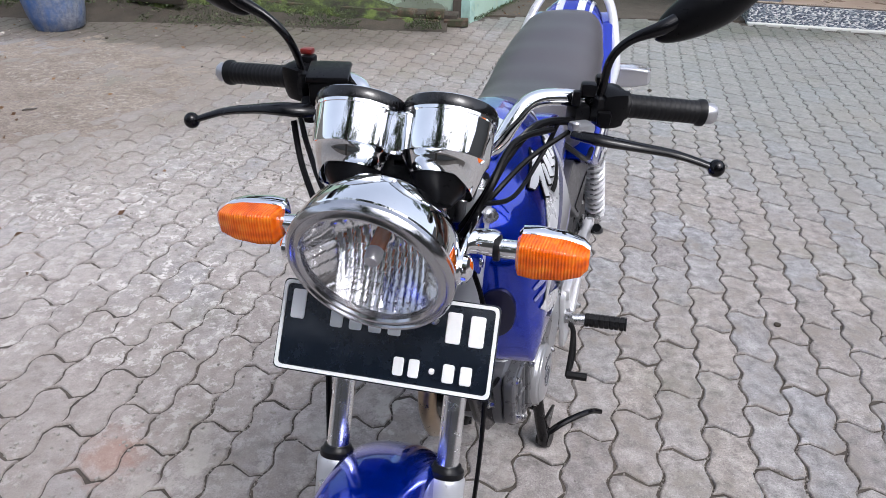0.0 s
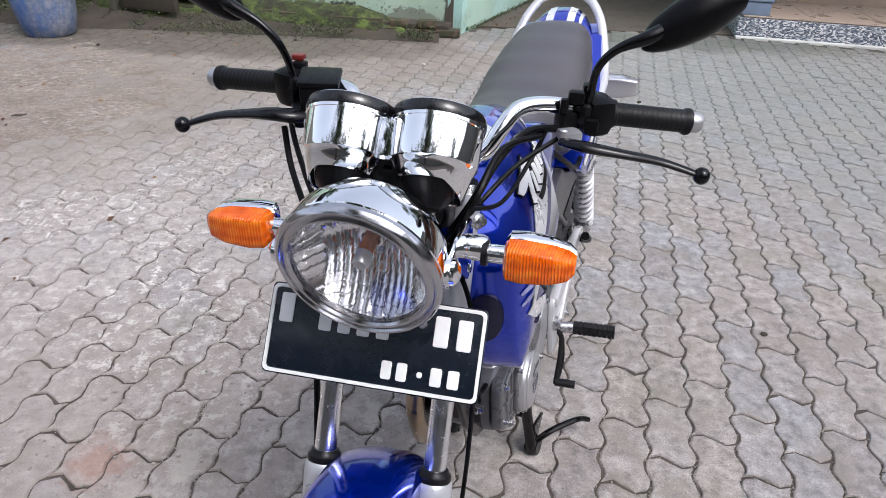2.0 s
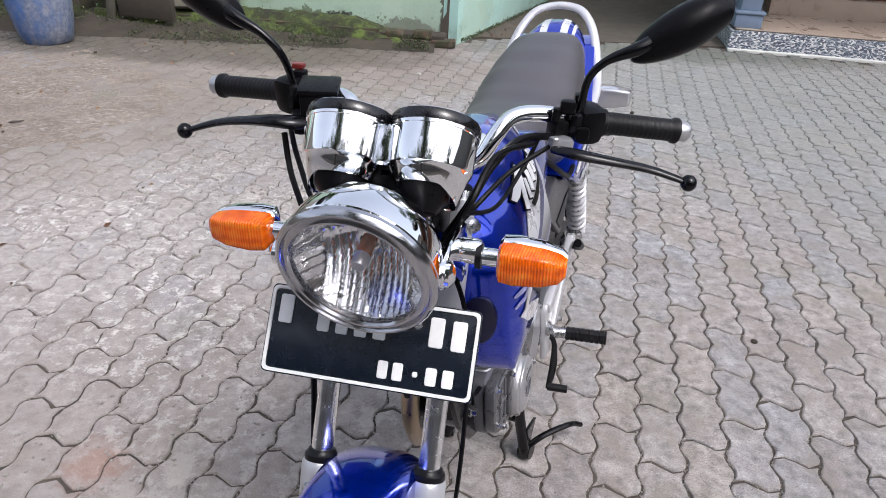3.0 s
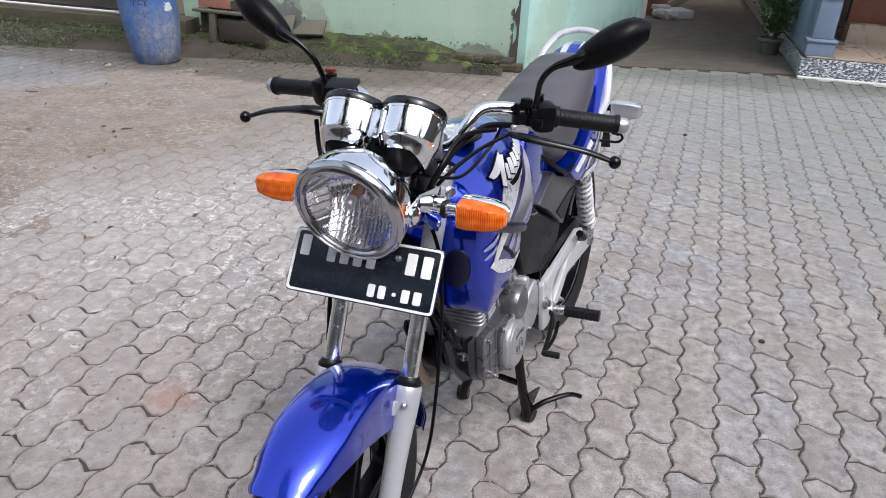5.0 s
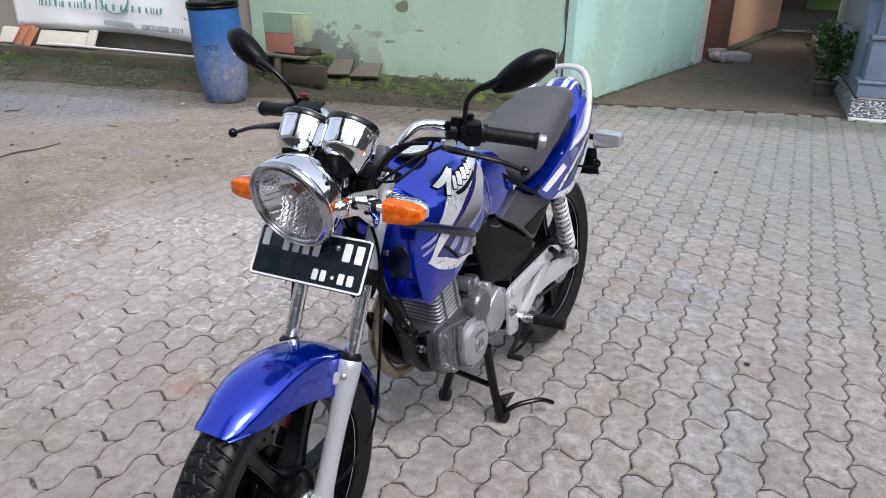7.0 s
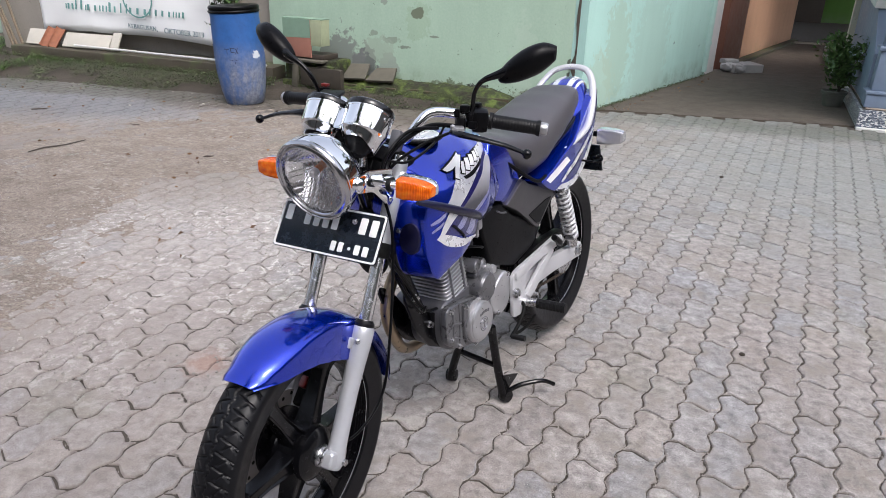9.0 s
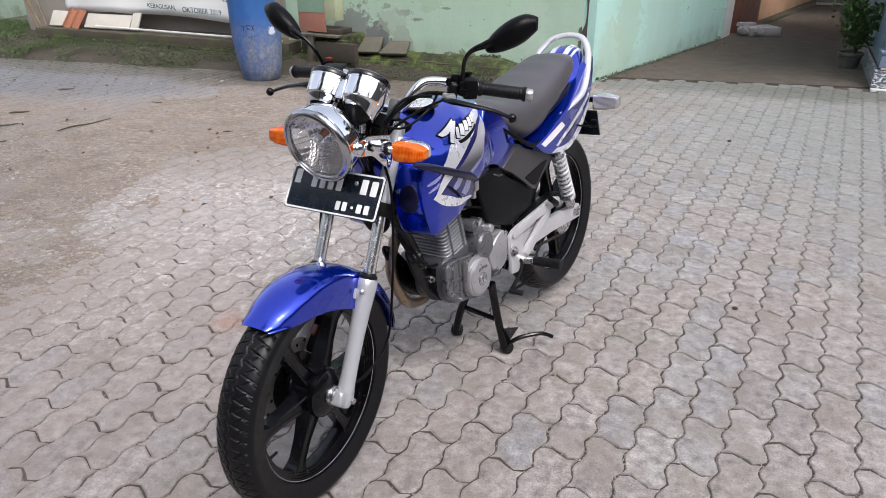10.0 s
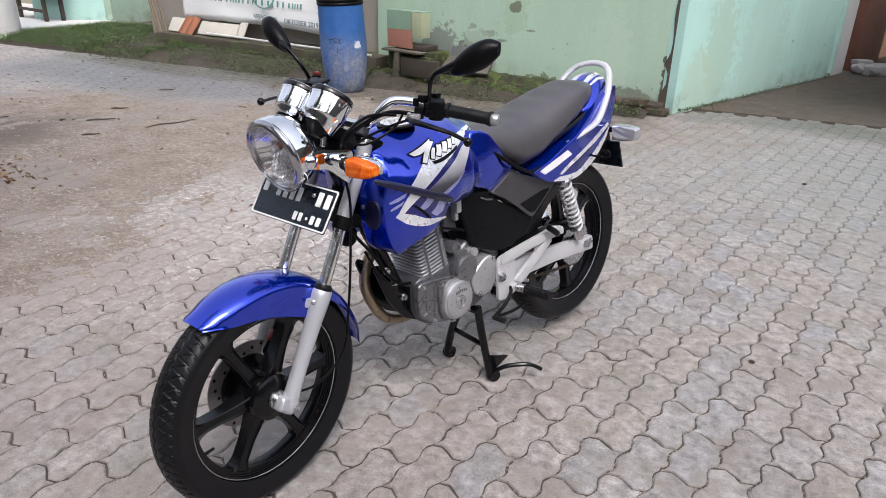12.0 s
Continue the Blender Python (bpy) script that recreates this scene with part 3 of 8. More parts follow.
def rounded(pts, r=0.02, n=4):
    """2D corners made round."""
    out = []
    for i, p in enumerate(pts):
        p = Vector(p)
        a, b = Vector(pts[i - 1]), Vector(pts[(i + 1) % len(pts)])
        ra = min(r, (a - p).length * 0.45)
        rb = min(r, (b - p).length * 0.45)
        s, e = p + (a - p).normalized() * ra, p + (b - p).normalized() * rb
        for k in range(n + 1):
            t = k / n
            out.append(tuple((1 - t) ** 2 * s + 2 * t * (1 - t) * p + t * t * e))
    return out


def moved(bm, m):
    bmesh.ops.transform(bm, matrix=m, verts=bm.verts[:])
    return bm


def lerp(table, x):
    """Row of a table of (x, values...) at x; the table runs either way."""
    t = sorted(table)
    if x <= t[0][0]:
        return t[0][1:]
    for a, b in zip(t, t[1:]):
        if x <= b[0]:
            k = (x - a[0]) / (b[0] - a[0])
            k = k * k * (3 - 2 * k) * 0.5 + k * 0.5
            return tuple(p + (q - p) * k for p, q in zip(a[1:], b[1:]))
    return t[-1][1:]


def body_ring(x, top, low, half, power=2.6, n=28, pinch=0.0):
    """An upright rounded section at x; pinch narrows it towards its foot."""
    zc, h = (top + low) / 2, (top - low) / 2
    ring = []
    for k in range(n):
        a = 2 * math.pi * k / n
        c, s = math.cos(a), math.sin(a)
        y = half * math.copysign(abs(c) ** (2 / power), c)
        z = h * math.copysign(abs(s) ** (2 / power), s)
        y *= 1 - pinch * max(0, -z / h)
        ring.append(Vector((x, y, zc + z)))
    return ring

# ---- the yard: ground, walls, porch ----
WALL = lambda x: 6.0 + 0.11 * (0.13 - x)  # the front line of the green wall


def grid_sheet(x0, x1, y0, y1, step, z, keep=lambda x, y: True):
    bm = bmesh.new()
    nx, ny = max(1, round((x1 - x0) / step)), max(1, round((y1 - y0) / step))
    vs = {}
    for i in range(nx + 1):
        for j in range(ny + 1):
            x, y = x0 + (x1 - x0) * i / nx, y0 + (y1 - y0) * j / ny
            vs[i, j] = bm.verts.new((x, y, z(x, y)))
    for i in range(nx):
        for j in range(ny):
            c = vs[i, j].co + vs[i + 1, j + 1].co
            if keep(c.x / 2, c.y / 2):
                bm.faces.new((vs[i, j], vs[i + 1, j], vs[i + 1, j + 1], vs[i, j + 1]))
    for v in [v for v in bm.verts if not v.link_faces]:
        bm.verts.remove(v)
    return bm


def ground():
    bm = bmesh.new()
    xs = [-2000, -14] + [-7 + 0.07 * k for k in range(162)] + [14, 2000]
    ys = [-2000, -14] + [-0.6 + 0.07 * k for k in range(98)] + [14, 2000]

    def z(x, y):
        if not (-7 < x < 4.3 and -0.6 < y < 6.19):
            return -0.012
        return -0.0054 - 0.004 * min(1, max(0, y - 1.6) / 1.5) + 0.004 * noise.noise(Vector((x * 0.9, y * 0.9, 8.0))) + 0.0022 * noise.noise(Vector((x * 5, y * 5, 2.0))) + 0.0016 * noise.noise(Vector((x * 17, y * 17, 4.0)))
    vs = [[bm.verts.new((x, y, z(x, y))) for y in ys] for x in xs]
    for i in range(len(xs) - 1):
        for j in range(len(ys) - 1):
            bm.faces.new((vs[i][j], vs[i + 1][j], vs[i + 1][j + 1], vs[i][j + 1]))
    solid("ground", bm, joint_earth, "bare earth between and beyond the paving blocks", "ground", "structure")


ground()


def wobble(x, y, s=1.0, seed=0.0):
    return noise.noise(Vector((x * s, y * s, seed)))


def soil_patch():
    """Trodden earth that has washed over the blocks."""
    def z(x, y):
        d = math.hypot((x + 4.05) / 2.3, (y - 2.4) / 1.75)
        g = math.hypot((x + 2.55) / 1.1, (y - 3.85) / 1.2)
        h = math.hypot((x + 2.65) / 1.1, (y - 1.25) / 1.0)
        d = min(d, g, h)
        return 0.007 - 0.03 * max(0, d - 0.74) + 0.008 * wobble(x, y, 1.7, 3) + 0.006 * wobble(x, y, 6, 5) + 0.004 * wobble(x, y, 15, 1) + 0.003 * wobble(x, y, 31, 2) - 0.004
    bm = grid_sheet(-6.4, 0.6, 0.7, 6.0, 0.025, z, lambda x, y: z(x, y) > -0.013)
    seen, islands = set(), []
    for f in bm.faces:
        if f not in seen:
            island, todo = [], [f]
            seen.add(f)
            while todo:
                g = todo.pop()
                island.append(g)
                for e in g.edges:
                    for h in e.link_faces:
                        if h not in seen:
                            seen.add(h)
                            todo.append(h)
            islands.append(island)
    most = max(len(k) for k in islands)
    bmesh.ops.delete(bm, geom=[f for k in islands if len(k) < most for f in k], context="FACES")
    solid("soil_patch", bm, brown_earth, "trodden brown soil washed over the paving", "soil", "stuff", sharp=180)


soil_patch()


def alley_floor():
    bm = bmesh.new()
    slab(bm, [(0.2, 6.28), (2.66, 6.42), (3.2, 8.2), (5.2, 13.9), (9.5, 24.0), (4.0, 24.0), (1.7, 10.0), (0.3, 6.6)], -0.2, 0.006, "z", 0)
    solid("alley_floor", bm, asphalt, "dark worn concrete floor of the side alley", "floor", "structure")
    bm = bmesh.new()
    box(bm, (4.1, 14.3, 0.01), (1.3, 0.12, 0.05), 0.01, pose(0, 0, 0, 0, 0, -6))
    solid("alley_strip", bm, pale_board, "pale concrete strip across the alley floor", "floor strip", "structure")


alley_floor()


def long_wall(name, a, b, h, thick, material, label, side=1, z0=-0.05):
    """A wall whose seen face runs from a to b; its body lies to the given side."""
    a, b = Vector(a), Vector(b)
    d = (b - a).normalized()
    n = Vector((-d.y, d.x)) * thick * side
    bm = bmesh.new()
    slab(bm, [tuple(a), tuple(b), tuple(b + n), tuple(a + n)], z0, h, "z", 0)
    return solid(name, bm, material, label, "wall", "structure")


long_wall("wall_north", (-3.25, WALL(-3.25)), (0.05, WALL(0.05)), 3.0, 0.16, wall_green, "pale green plastered wall, stained and peeling at the foot")
long_wall("wall_alley", (0.135, 5.96), (1.53, 9.2), 3.0, 0.16, wall_mint, "pale mint plastered wall along the alley")
long_wall("wall_west", (-7.6, WALL(-7.6) + 0.25), (-3.25, WALL(-3.25) + 0.1), 2.6, 0.16, wall_grey, "bare grey plastered wall behind the banner")


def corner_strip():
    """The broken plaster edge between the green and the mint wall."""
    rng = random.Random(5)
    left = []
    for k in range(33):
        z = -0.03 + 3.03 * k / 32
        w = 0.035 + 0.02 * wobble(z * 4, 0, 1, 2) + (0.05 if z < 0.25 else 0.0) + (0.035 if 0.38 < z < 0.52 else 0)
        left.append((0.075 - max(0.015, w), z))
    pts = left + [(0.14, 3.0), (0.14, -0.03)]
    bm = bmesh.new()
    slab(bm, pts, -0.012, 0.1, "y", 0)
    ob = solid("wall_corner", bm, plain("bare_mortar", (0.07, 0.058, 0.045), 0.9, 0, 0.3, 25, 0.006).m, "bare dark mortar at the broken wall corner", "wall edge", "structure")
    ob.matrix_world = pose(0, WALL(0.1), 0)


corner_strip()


def alley_back():
    # downpipe, brown post, peach wall, far green house
    bm = bmesh.new()
    tube(bm, [(1.5, 9.12, 0.06), (1.5, 9.12, 1.0), (1.5, 9.12, 3.0)], 0.045, 14)
    pipe = solid("downpipe", bm, mint_pipe, "mint-painted plastic downpipe at the wall's end", "pipe")
    for z in (0.42, 1.4):
        b = bmesh.new()
        lathe(b, [(0.05, -0.02), (0.056, -0.015), (0.056, 0.015), (0.05, 0.02)], (1.5, 9.12, z), n=16)
        part("bracket", b, mint_pipe, pipe)
    long_wall("wall_return", (1.53, 9.2), (1.68, 9.62), 3.0, 0.16, white_column, "white end of the mint wall")
    bm = bmesh.new()
    box(bm, (1.93, 10.35, 1.1), (0.1, 1.1, 2.2), 0.01, pose(0, 0, 0, 0, 0, -20))
    door = solid("door_1", bm, door_brown, "brown wooden door in the alley wall", "door", "structure")
    long_wall("wall_peach", (2.1, 11.0), (3.62, 14.85), 3.0, 0.16, wall_orange, "peach plastered wall along the alley")
    bm = bmesh.new()
    slab(bm, [(1.8, 10.0), (3.6, 14.7), (3.72, 14.66), (1.95, 9.95)], -0.02, 0.05, "z", 0.01)
    solid("alley_footing", bm, old_concrete, "dark concrete footing along the alley wall", "footing", "structure")
    long_wall("wall_far", (3.2, 21.2), (9.0, 20.0), 3.2, 0.2, wall_leaf, "bright leaf-green wall of the far house")
    # added roof, out of view, that keeps sky light off the far alley
    bm = bmesh.new()
    slab(bm, [(2.2, 12.0), (9.5, 10.0), (10.5, 24.5), (3.0, 24.5)], 2.75, 2.85, "z", 0.01)
    solid("alley_roof", bm, roof_under, "unseen low roof added over the alley's far end", "roof", "structure")
    # solid dark box in place of the shade inside the shed's opening
    bm = bmesh.new()
    box(bm, (4.6, 20.7, 0.7), (1.6, 0.5, 1.4), 0.02)
    solid("far_shed", bm, dark_wood, "solid dark box for a shed's shaded opening at the alley's end", "shed")


alley_back()


def door_step():
    bm = bmesh.new()
    box(bm, (0, 0, 0.06), (0.46, 0.3, 0.12), 0.02, None, 3)
    box(bm, (-0.16, 0.09, 0.14), (0.22, 0.13, 0.05), 0.012)
    for v in bm.verts:
        v.co += Vector((noise.noise(v.co * 9), noise.noise(v.co * 8 + Vector((3, 0, 0))), noise.noise(v.co * 7))) * 0.012
    solid("door_step", bm, pale_stone, "worn pale concrete step before the alley door", "step", m=pose(2.07, 9.75, 0, 0, 0, 30))


door_step()


def sack_pile():
    rng = random.Random(8)
    for k, (x, y, z, s) in enumerate([(1.86, 9.62, 0.07, (0.2, 0.17, 0.13)), (2.02, 9.58, 0.06, (0.19, 0.16, 0.12))]):
        bm = bmesh.new()
        bmesh.ops.create_icosphere(bm, subdivisions=4, radius=0.5)
        for v in bm.verts:
            c = v.co.copy()
            n = noise.noise(c * 3 + Vector((k * 7, 0, 0))) * 0.18 + noise.noise(c * 8) * 0.08
            v.co = Vector((c.x * s[0], c.y * s[1], max(-0.45, c.z + n) * s[2])) * (1 + n * 0.5)
        ob = solid("cloth_sack", bm, sack_cloth, "crumpled grey cloth sack lying by the wall", "sack", group="sacks by the wall", m=pose(x, y, z, 0, 0, rng.uniform(20, 90)))


sack_pile()


def porch():
    a, d = Vector((2.63, 6.37)), Vector((0.985, -0.17)).normalized()
    n = Vector((-d.y, d.x))
    def at(u, v):
        return tuple(a + d * u + n * v)
    bm = bmesh.new()
    slab(bm, [at(0, 0), at(6, 0), at(6, 0.03), at(0.03, 0.03), at(0.03, 6), at(0, 6)], -0.05, 0.165, "z", 0.004)
    solid("porch_edge", bm, pebble_mat, "blue and white pebble-washed edge of the porch", "porch edge", "structure")
    bm = bmesh.new()
    box(bm, (*at(3.0, -0.03), -0.005), (6.0, 0.07, 0.03), 0.004, pose(0, 0, 0, 0, 0, -9.8))
    solid("porch_kerb", bm, white_column, "thin pale mortar line at the porch foot", "kerb", "structure")
    bm = bmesh.new()
    slab(bm, [at(0.03, 0.03), at(6, 0.03), at(6, 6), at(0.03, 6)], -0.05, 0.17, "z", 0.003)
    fl = solid("porch_floor", bm, joint_earth, "beige tiled floor of the porch", "floor", "structure")
    for i in range(6):
        for j in range(5):
            b = bmesh.new()
            slab(b, [at(0.05 + i * 0.6, 0.05 + j * 0.6), at(0.645 + i * 0.6, 0.05 + j * 0.6), at(0.645 + i * 0.6, 0.645 + j * 0.6), at(0.05 + i * 0.6, 0.645 + j * 0.6)], 0.165, 0.177, "z", 0.002, 1)
            part("tile", b, floor_beige, fl)
    # column on its stepped base
    c = at(0.15, 0.2)
    col = thing("porch_column", pose(c[0], c[1], 0.177, 0, 0, -9.8), "blue-grey painted square column on the porch corner", "column")
    for nm, z0, z1, w in (("plinth", 0, 0.12, 0.24), ("moulding", 0.12, 0.15, 0.265), ("pedestal", 0.15, 0.5, 0.18), ("moulding", 0.5, 0.54, 0.22), ("shaft", 0.54, 2.6, 0.145)):
        b = bmesh.new()
        box(b, (0, 0, (z0 + z1) / 2), (w, w, z1 - z0), 0.012)
        part(nm, b, column_blue, col)
    # low side wall with a sloped coping, cream house behind
    bm = bmesh.new()
    slab(bm, [(0.42, 0.17), (2.6, 0.17), (2.6, 1.15), (0.95, 1.0), (0.42, 0.62)], -0.16, -0.03, "y", 0.01)
    side = solid("porch_side_wall", bm, column_blue, "blue-grey low wall beside the porch steps", "wall", "structure", m=Matrix.Translation((a.x + 0.02, a.y, 0)) @ pose(0, 0, 0, 0, 0, 80.2))
    bm = bmesh.new()
    slab(bm, [(0.9, 1.0), (2.6, 1.15), (2.6, 1.22), (0.9, 1.07)], -0.2, 0.01, "y", 0.01)
    solid("porch_coping", bm, white_column, "pale coping on the low porch wall", "coping", "structure", m=Matrix.Translation((a.x + 0.02, a.y, 0)) @ pose(0, 0, 0, 0, 0, 80.2))
    bm = bmesh.new()
    slab(bm, [at(0.0, 2.7), at(6, 2.7), at(6, 2.85), at(0.0, 2.85)], 0.0, 2.6, "z", 0)
    solid("wall_porch", bm, wall_cream, "cream house wall at the back of the porch", "wall", "structure")
    bm = bmesh.new()
    slab(bm, [at(0.55, 1.05), at(5.5, 1.05), at(5.5, 1.25), at(0.55, 1.25)], 0.17, 0.36, "z", 0.008)
    solid("porch_step", bm, floor_beige, "beige tiled step at the back of the porch", "step", "structure")
    bm = bmesh.new()
    slab(bm, [at(0.55, 1.2), at(5.5, 1.2), at(5.5, 1.3), at(0.55, 1.3)], 0.36, 2.6, "z", 0.008)
    solid("porch_door", bm, door_brown, "red-brown wooden folding doors of the porch", "door", "structure")
    bm = bmesh.new()
    slab(bm, [at(-0.5, -0.55), at(6, -0.55), at(6, 4), at(-0.5, 4)], 2.62, 2.72, "z", 0.01)
    solid("porch_roof", bm, roof_under, "overhanging roof of the porch", "roof", "structure")


porch()


def leaf(bm, p, d, n, length, width):
    """One folded leaf of four faces."""
    s = d.cross(n).normalized() * width * 0.5
    a = bm.verts.new(p)
    m1, m2 = bm.verts.new(p + d * length * 0.45 + s + n * width * 0.15), bm.verts.new(p + d * length * 0.45 - s + n * width * 0.15)
    mid = bm.verts.new(p + d * length * 0.5)
    e = bm.verts.new(p + d * length - n * length * 0.12)
    bm.faces.new((a, m1, mid))
    bm.faces.new((a, mid, m2))
    bm.faces.new((mid, m1, e))
    bm.faces.new((mid, e, m2))


def rand_dir(rng, up=0.3):
    v = Vector((rng.gauss(0, 1), rng.gauss(0, 1), rng.gauss(up, 0.6)))
    return v.normalized()


def shrub(name, m, height, spread, leaves, label, seed, leafsize=(0.05, 0.028), green=None):
    rng = random.Random(seed)
    root = thing(name, m, label, "shrub")
    stems, crown = bmesh.new(), bmesh.new()
    tips = []
    for k in range(9):
        a = rng.uniform(0, 6.28)
        top = Vector((math.cos(a) * spread * rng.uniform(0.2, 1), math.sin(a) * spread * rng.uniform(0.2, 1), height * rng.uniform(0.6, 1)))
        pts = [Vector((0, 0, 0)), top * 0.4 + Vector((0, 0, height * 0.12)), top]
        tube(stems, pts, [0.009, 0.006, 0.003], 6, 4)
        tips += [(along(pts, 8), rng.uniform(0.4, 1.2))]
    for k in range(leaves):
        line, _ = rng.choice(tips)
        q = line[rng.randrange(len(line) // 4, len(line))]
        p = q + Vector((rng.gauss(0, 1), rng.gauss(0, 1), rng.gauss(0, 0.8))) * spread * 0.22
        d = rand_dir(rng, 0.4)
        leaf(crown, p, d, d.orthogonal().normalized(), leafsize[0] * rng.uniform(0.6, 1.3), leafsize[1] * rng.uniform(0.7, 1.3))
    part("stem", stems, dark_wood, root)
    part("crown", crown, green or shrub_leaf, root, sharp=180)
    return root


def potted_shrub():
    c = (2.67, 7.45, 0)
    bm = bmesh.new()
    lathe(bm, [(0.0, 0), (0.1, 0), (0.11, 0.02), (0.135, 0.15), (0.15, 0.16), (0.152, 0.19), (0.138, 0.195), (0.13, 0.17), (0.0, 0.165)], n=28)
    pot = solid("flower_pot", bm, pot_clay, "grey clay flower pot standing in the alley", "pot", m=pose(*c) @ Matrix.Scale(0.84, 4))
    b = bmesh.new()
    lathe(b, [(0.0, 0.15), (0.129, 0.15), (0.127, 0.172), (0.0, 0.18)], n=24)
    part("soil", b, dark_earth, pot)
    shrub("potted_shrub", pose(c[0] + 0.04, c[1], 0.14), 0.58, 0.23, 1300, "leafy green shrub growing in the clay pot", 4, (0.06, 0.026), pot_leaf)


potted_shrub()


# ---- along the wall ----
def verge():
    """The earth bank between paving and wall, with its low concrete ledge."""
    def z(x, y):
        t = min(1, max(0, (y - 5.45) / 0.7))
        return -0.012 + 0.1 * t * t * (3 - 2 * t) + 0.02 * wobble(x, y, 3, 1) * t + 0.01 * wobble(x, y, 11, 4) * t
    bm = grid_sheet(-9.4, -0.05, 5.35, 7.9, 0.06, z, lambda x, y: y < WALL(x) + (0.3 if x > -6.8 else 1.2) and y > 5.42 + 0.1 * wobble(x, 0, 1.5, 9) + 0.02 * (x + 3) * (1 if x > -3 else 0))
    solid("verge", bm, dark_earth, "damp dark earth bank at the foot of the wall", "earth", "stuff", sharp=180)
    bm = bmesh.new()
    pts = []
    for k in range(40):
        x = -6.9 + 3.8 * k / 39
        pts.append((x, 0.22 + 0.015 * wobble(x, 0, 4, 2)))
    slab(bm, [(-6.9, -0.05)] + pts + [(-3.1, -0.05)], 0, 0.5, "y", 0.015)
    for v in bm.verts:
        v.co.y += WALL(v.co.x) - 0.28 + 0.015 * wobble(v.co.x, v.co.z, 5, 3)
    solid("concrete_ledge", bm, old_concrete, "mossy concrete ledge along the wall", "ledge", "structure")


verge()


def kerb_bricks():
    rng = random.Random(12)
    base = bmesh.new()
    box(base, (-1.5, WALL(-1.5) - 0.1, 0.02), (3.1, 0.2, 0.14), 0.02, pose(0, 0, 0, 0, 0, -6.3))
    kerb = solid("brick_kerb", base, dark_earth, "mossy tumbled bricks edging the wall's foot", "kerb", "structure")
    sizes = [finish("brick", box(bmesh.new(), (0, 0, 0), (0.2, 0.1, 0.055), 0.008), brick_mat), finish("brick", box(bmesh.new(), (0, 0, 0), (0.15, 0.11, 0.06), 0.012), brick_mat)]
    for me in sizes:
        for v in me.vertices:
            v.co += Vector((noise.noise(v.co * 30), noise.noise(v.co * 31 + Vector((5, 0, 0))), noise.noise(v.co * 29 + Vector((0, 7, 0))))) * 0.006
    for course in range(2):
        x = -3.0 + course * 0.1
        while x < 0.06:
            ob = new("brick", rng.choice(sizes))
            ob.parent = kerb
            y = WALL(x) - 0.2 + course * 0.035 + rng.uniform(-0.015, 0.015)
            ob.matrix_world = pose(x, y, 0.03 + course * 0.058 + rng.uniform(-0.006, 0.006), rng.uniform(-4, 4), rng.uniform(-2.5, 2.5), -6.3 + rng.uniform(-4, 4))
            x += 0.215 + rng.uniform(0, 0.03)
    # moss over the western half of the kerb, in sagging layers
    bm = bmesh.new()
    rows = []
    for i in range(91):
        x = -3.0 + 2.75 * i / 90
        row = []
        for off, h in ((0.33, -0.01), (0.3, 0.035), (0.285, 0.06), (0.26, 0.07), (0.24, 0.095), (0.22, 0.112), (0.19, 0.125), (0.15, 0.15), (0.1, 0.165), (0.03, 0.175), (-0.03, 0.17)):
            k = 1 - max(0, (x + 0.75) / 0.5) * 0.75
            row.append(bm.verts.new((x, WALL(x) - off + 0.025 * wobble(x, h * 3, 6, 2), max(-0.01, h * k + 0.025 * wobble(x, off, 7, 6) + 0.012 * wobble(x, off, 23, 3)))))
        rows.append(row)
    for a, b in zip(rows, rows[1:]):
        for j in range(len(a) - 1):
            bm.faces.new((a[j], b[j], b[j + 1], a[j + 1]))
    solid("moss_bank", bm, moss_mat, "damp moss over the tumbled kerb", "moss", "stuff", sharp=180)
    # broken slabs leaning at the wall
    for k, (x, w, h, tilt) in enumerate([(-2.2, 0.3, 0.24, 55), (-1.89, 0.3, 0.22, 58), (-2.75, 0.5, 0.12, 60)]):
        bm = bmesh.new()
        slab(bm, [(-w / 2, 0), (w / 2, 0.02), (w / 2 - 0.03, h), (-w / 2 + 0.05, h - 0.02)], -0.015, 0.015, "y", 0.006)
        solid("broken_slab", bm, slab_mat, "broken concrete slab leaning on the wall", "slab", group="slabs at the wall", m=pose(x, WALL(x) - 0.21, 0.165, -tilt, 0, -6))


kerb_bricks()


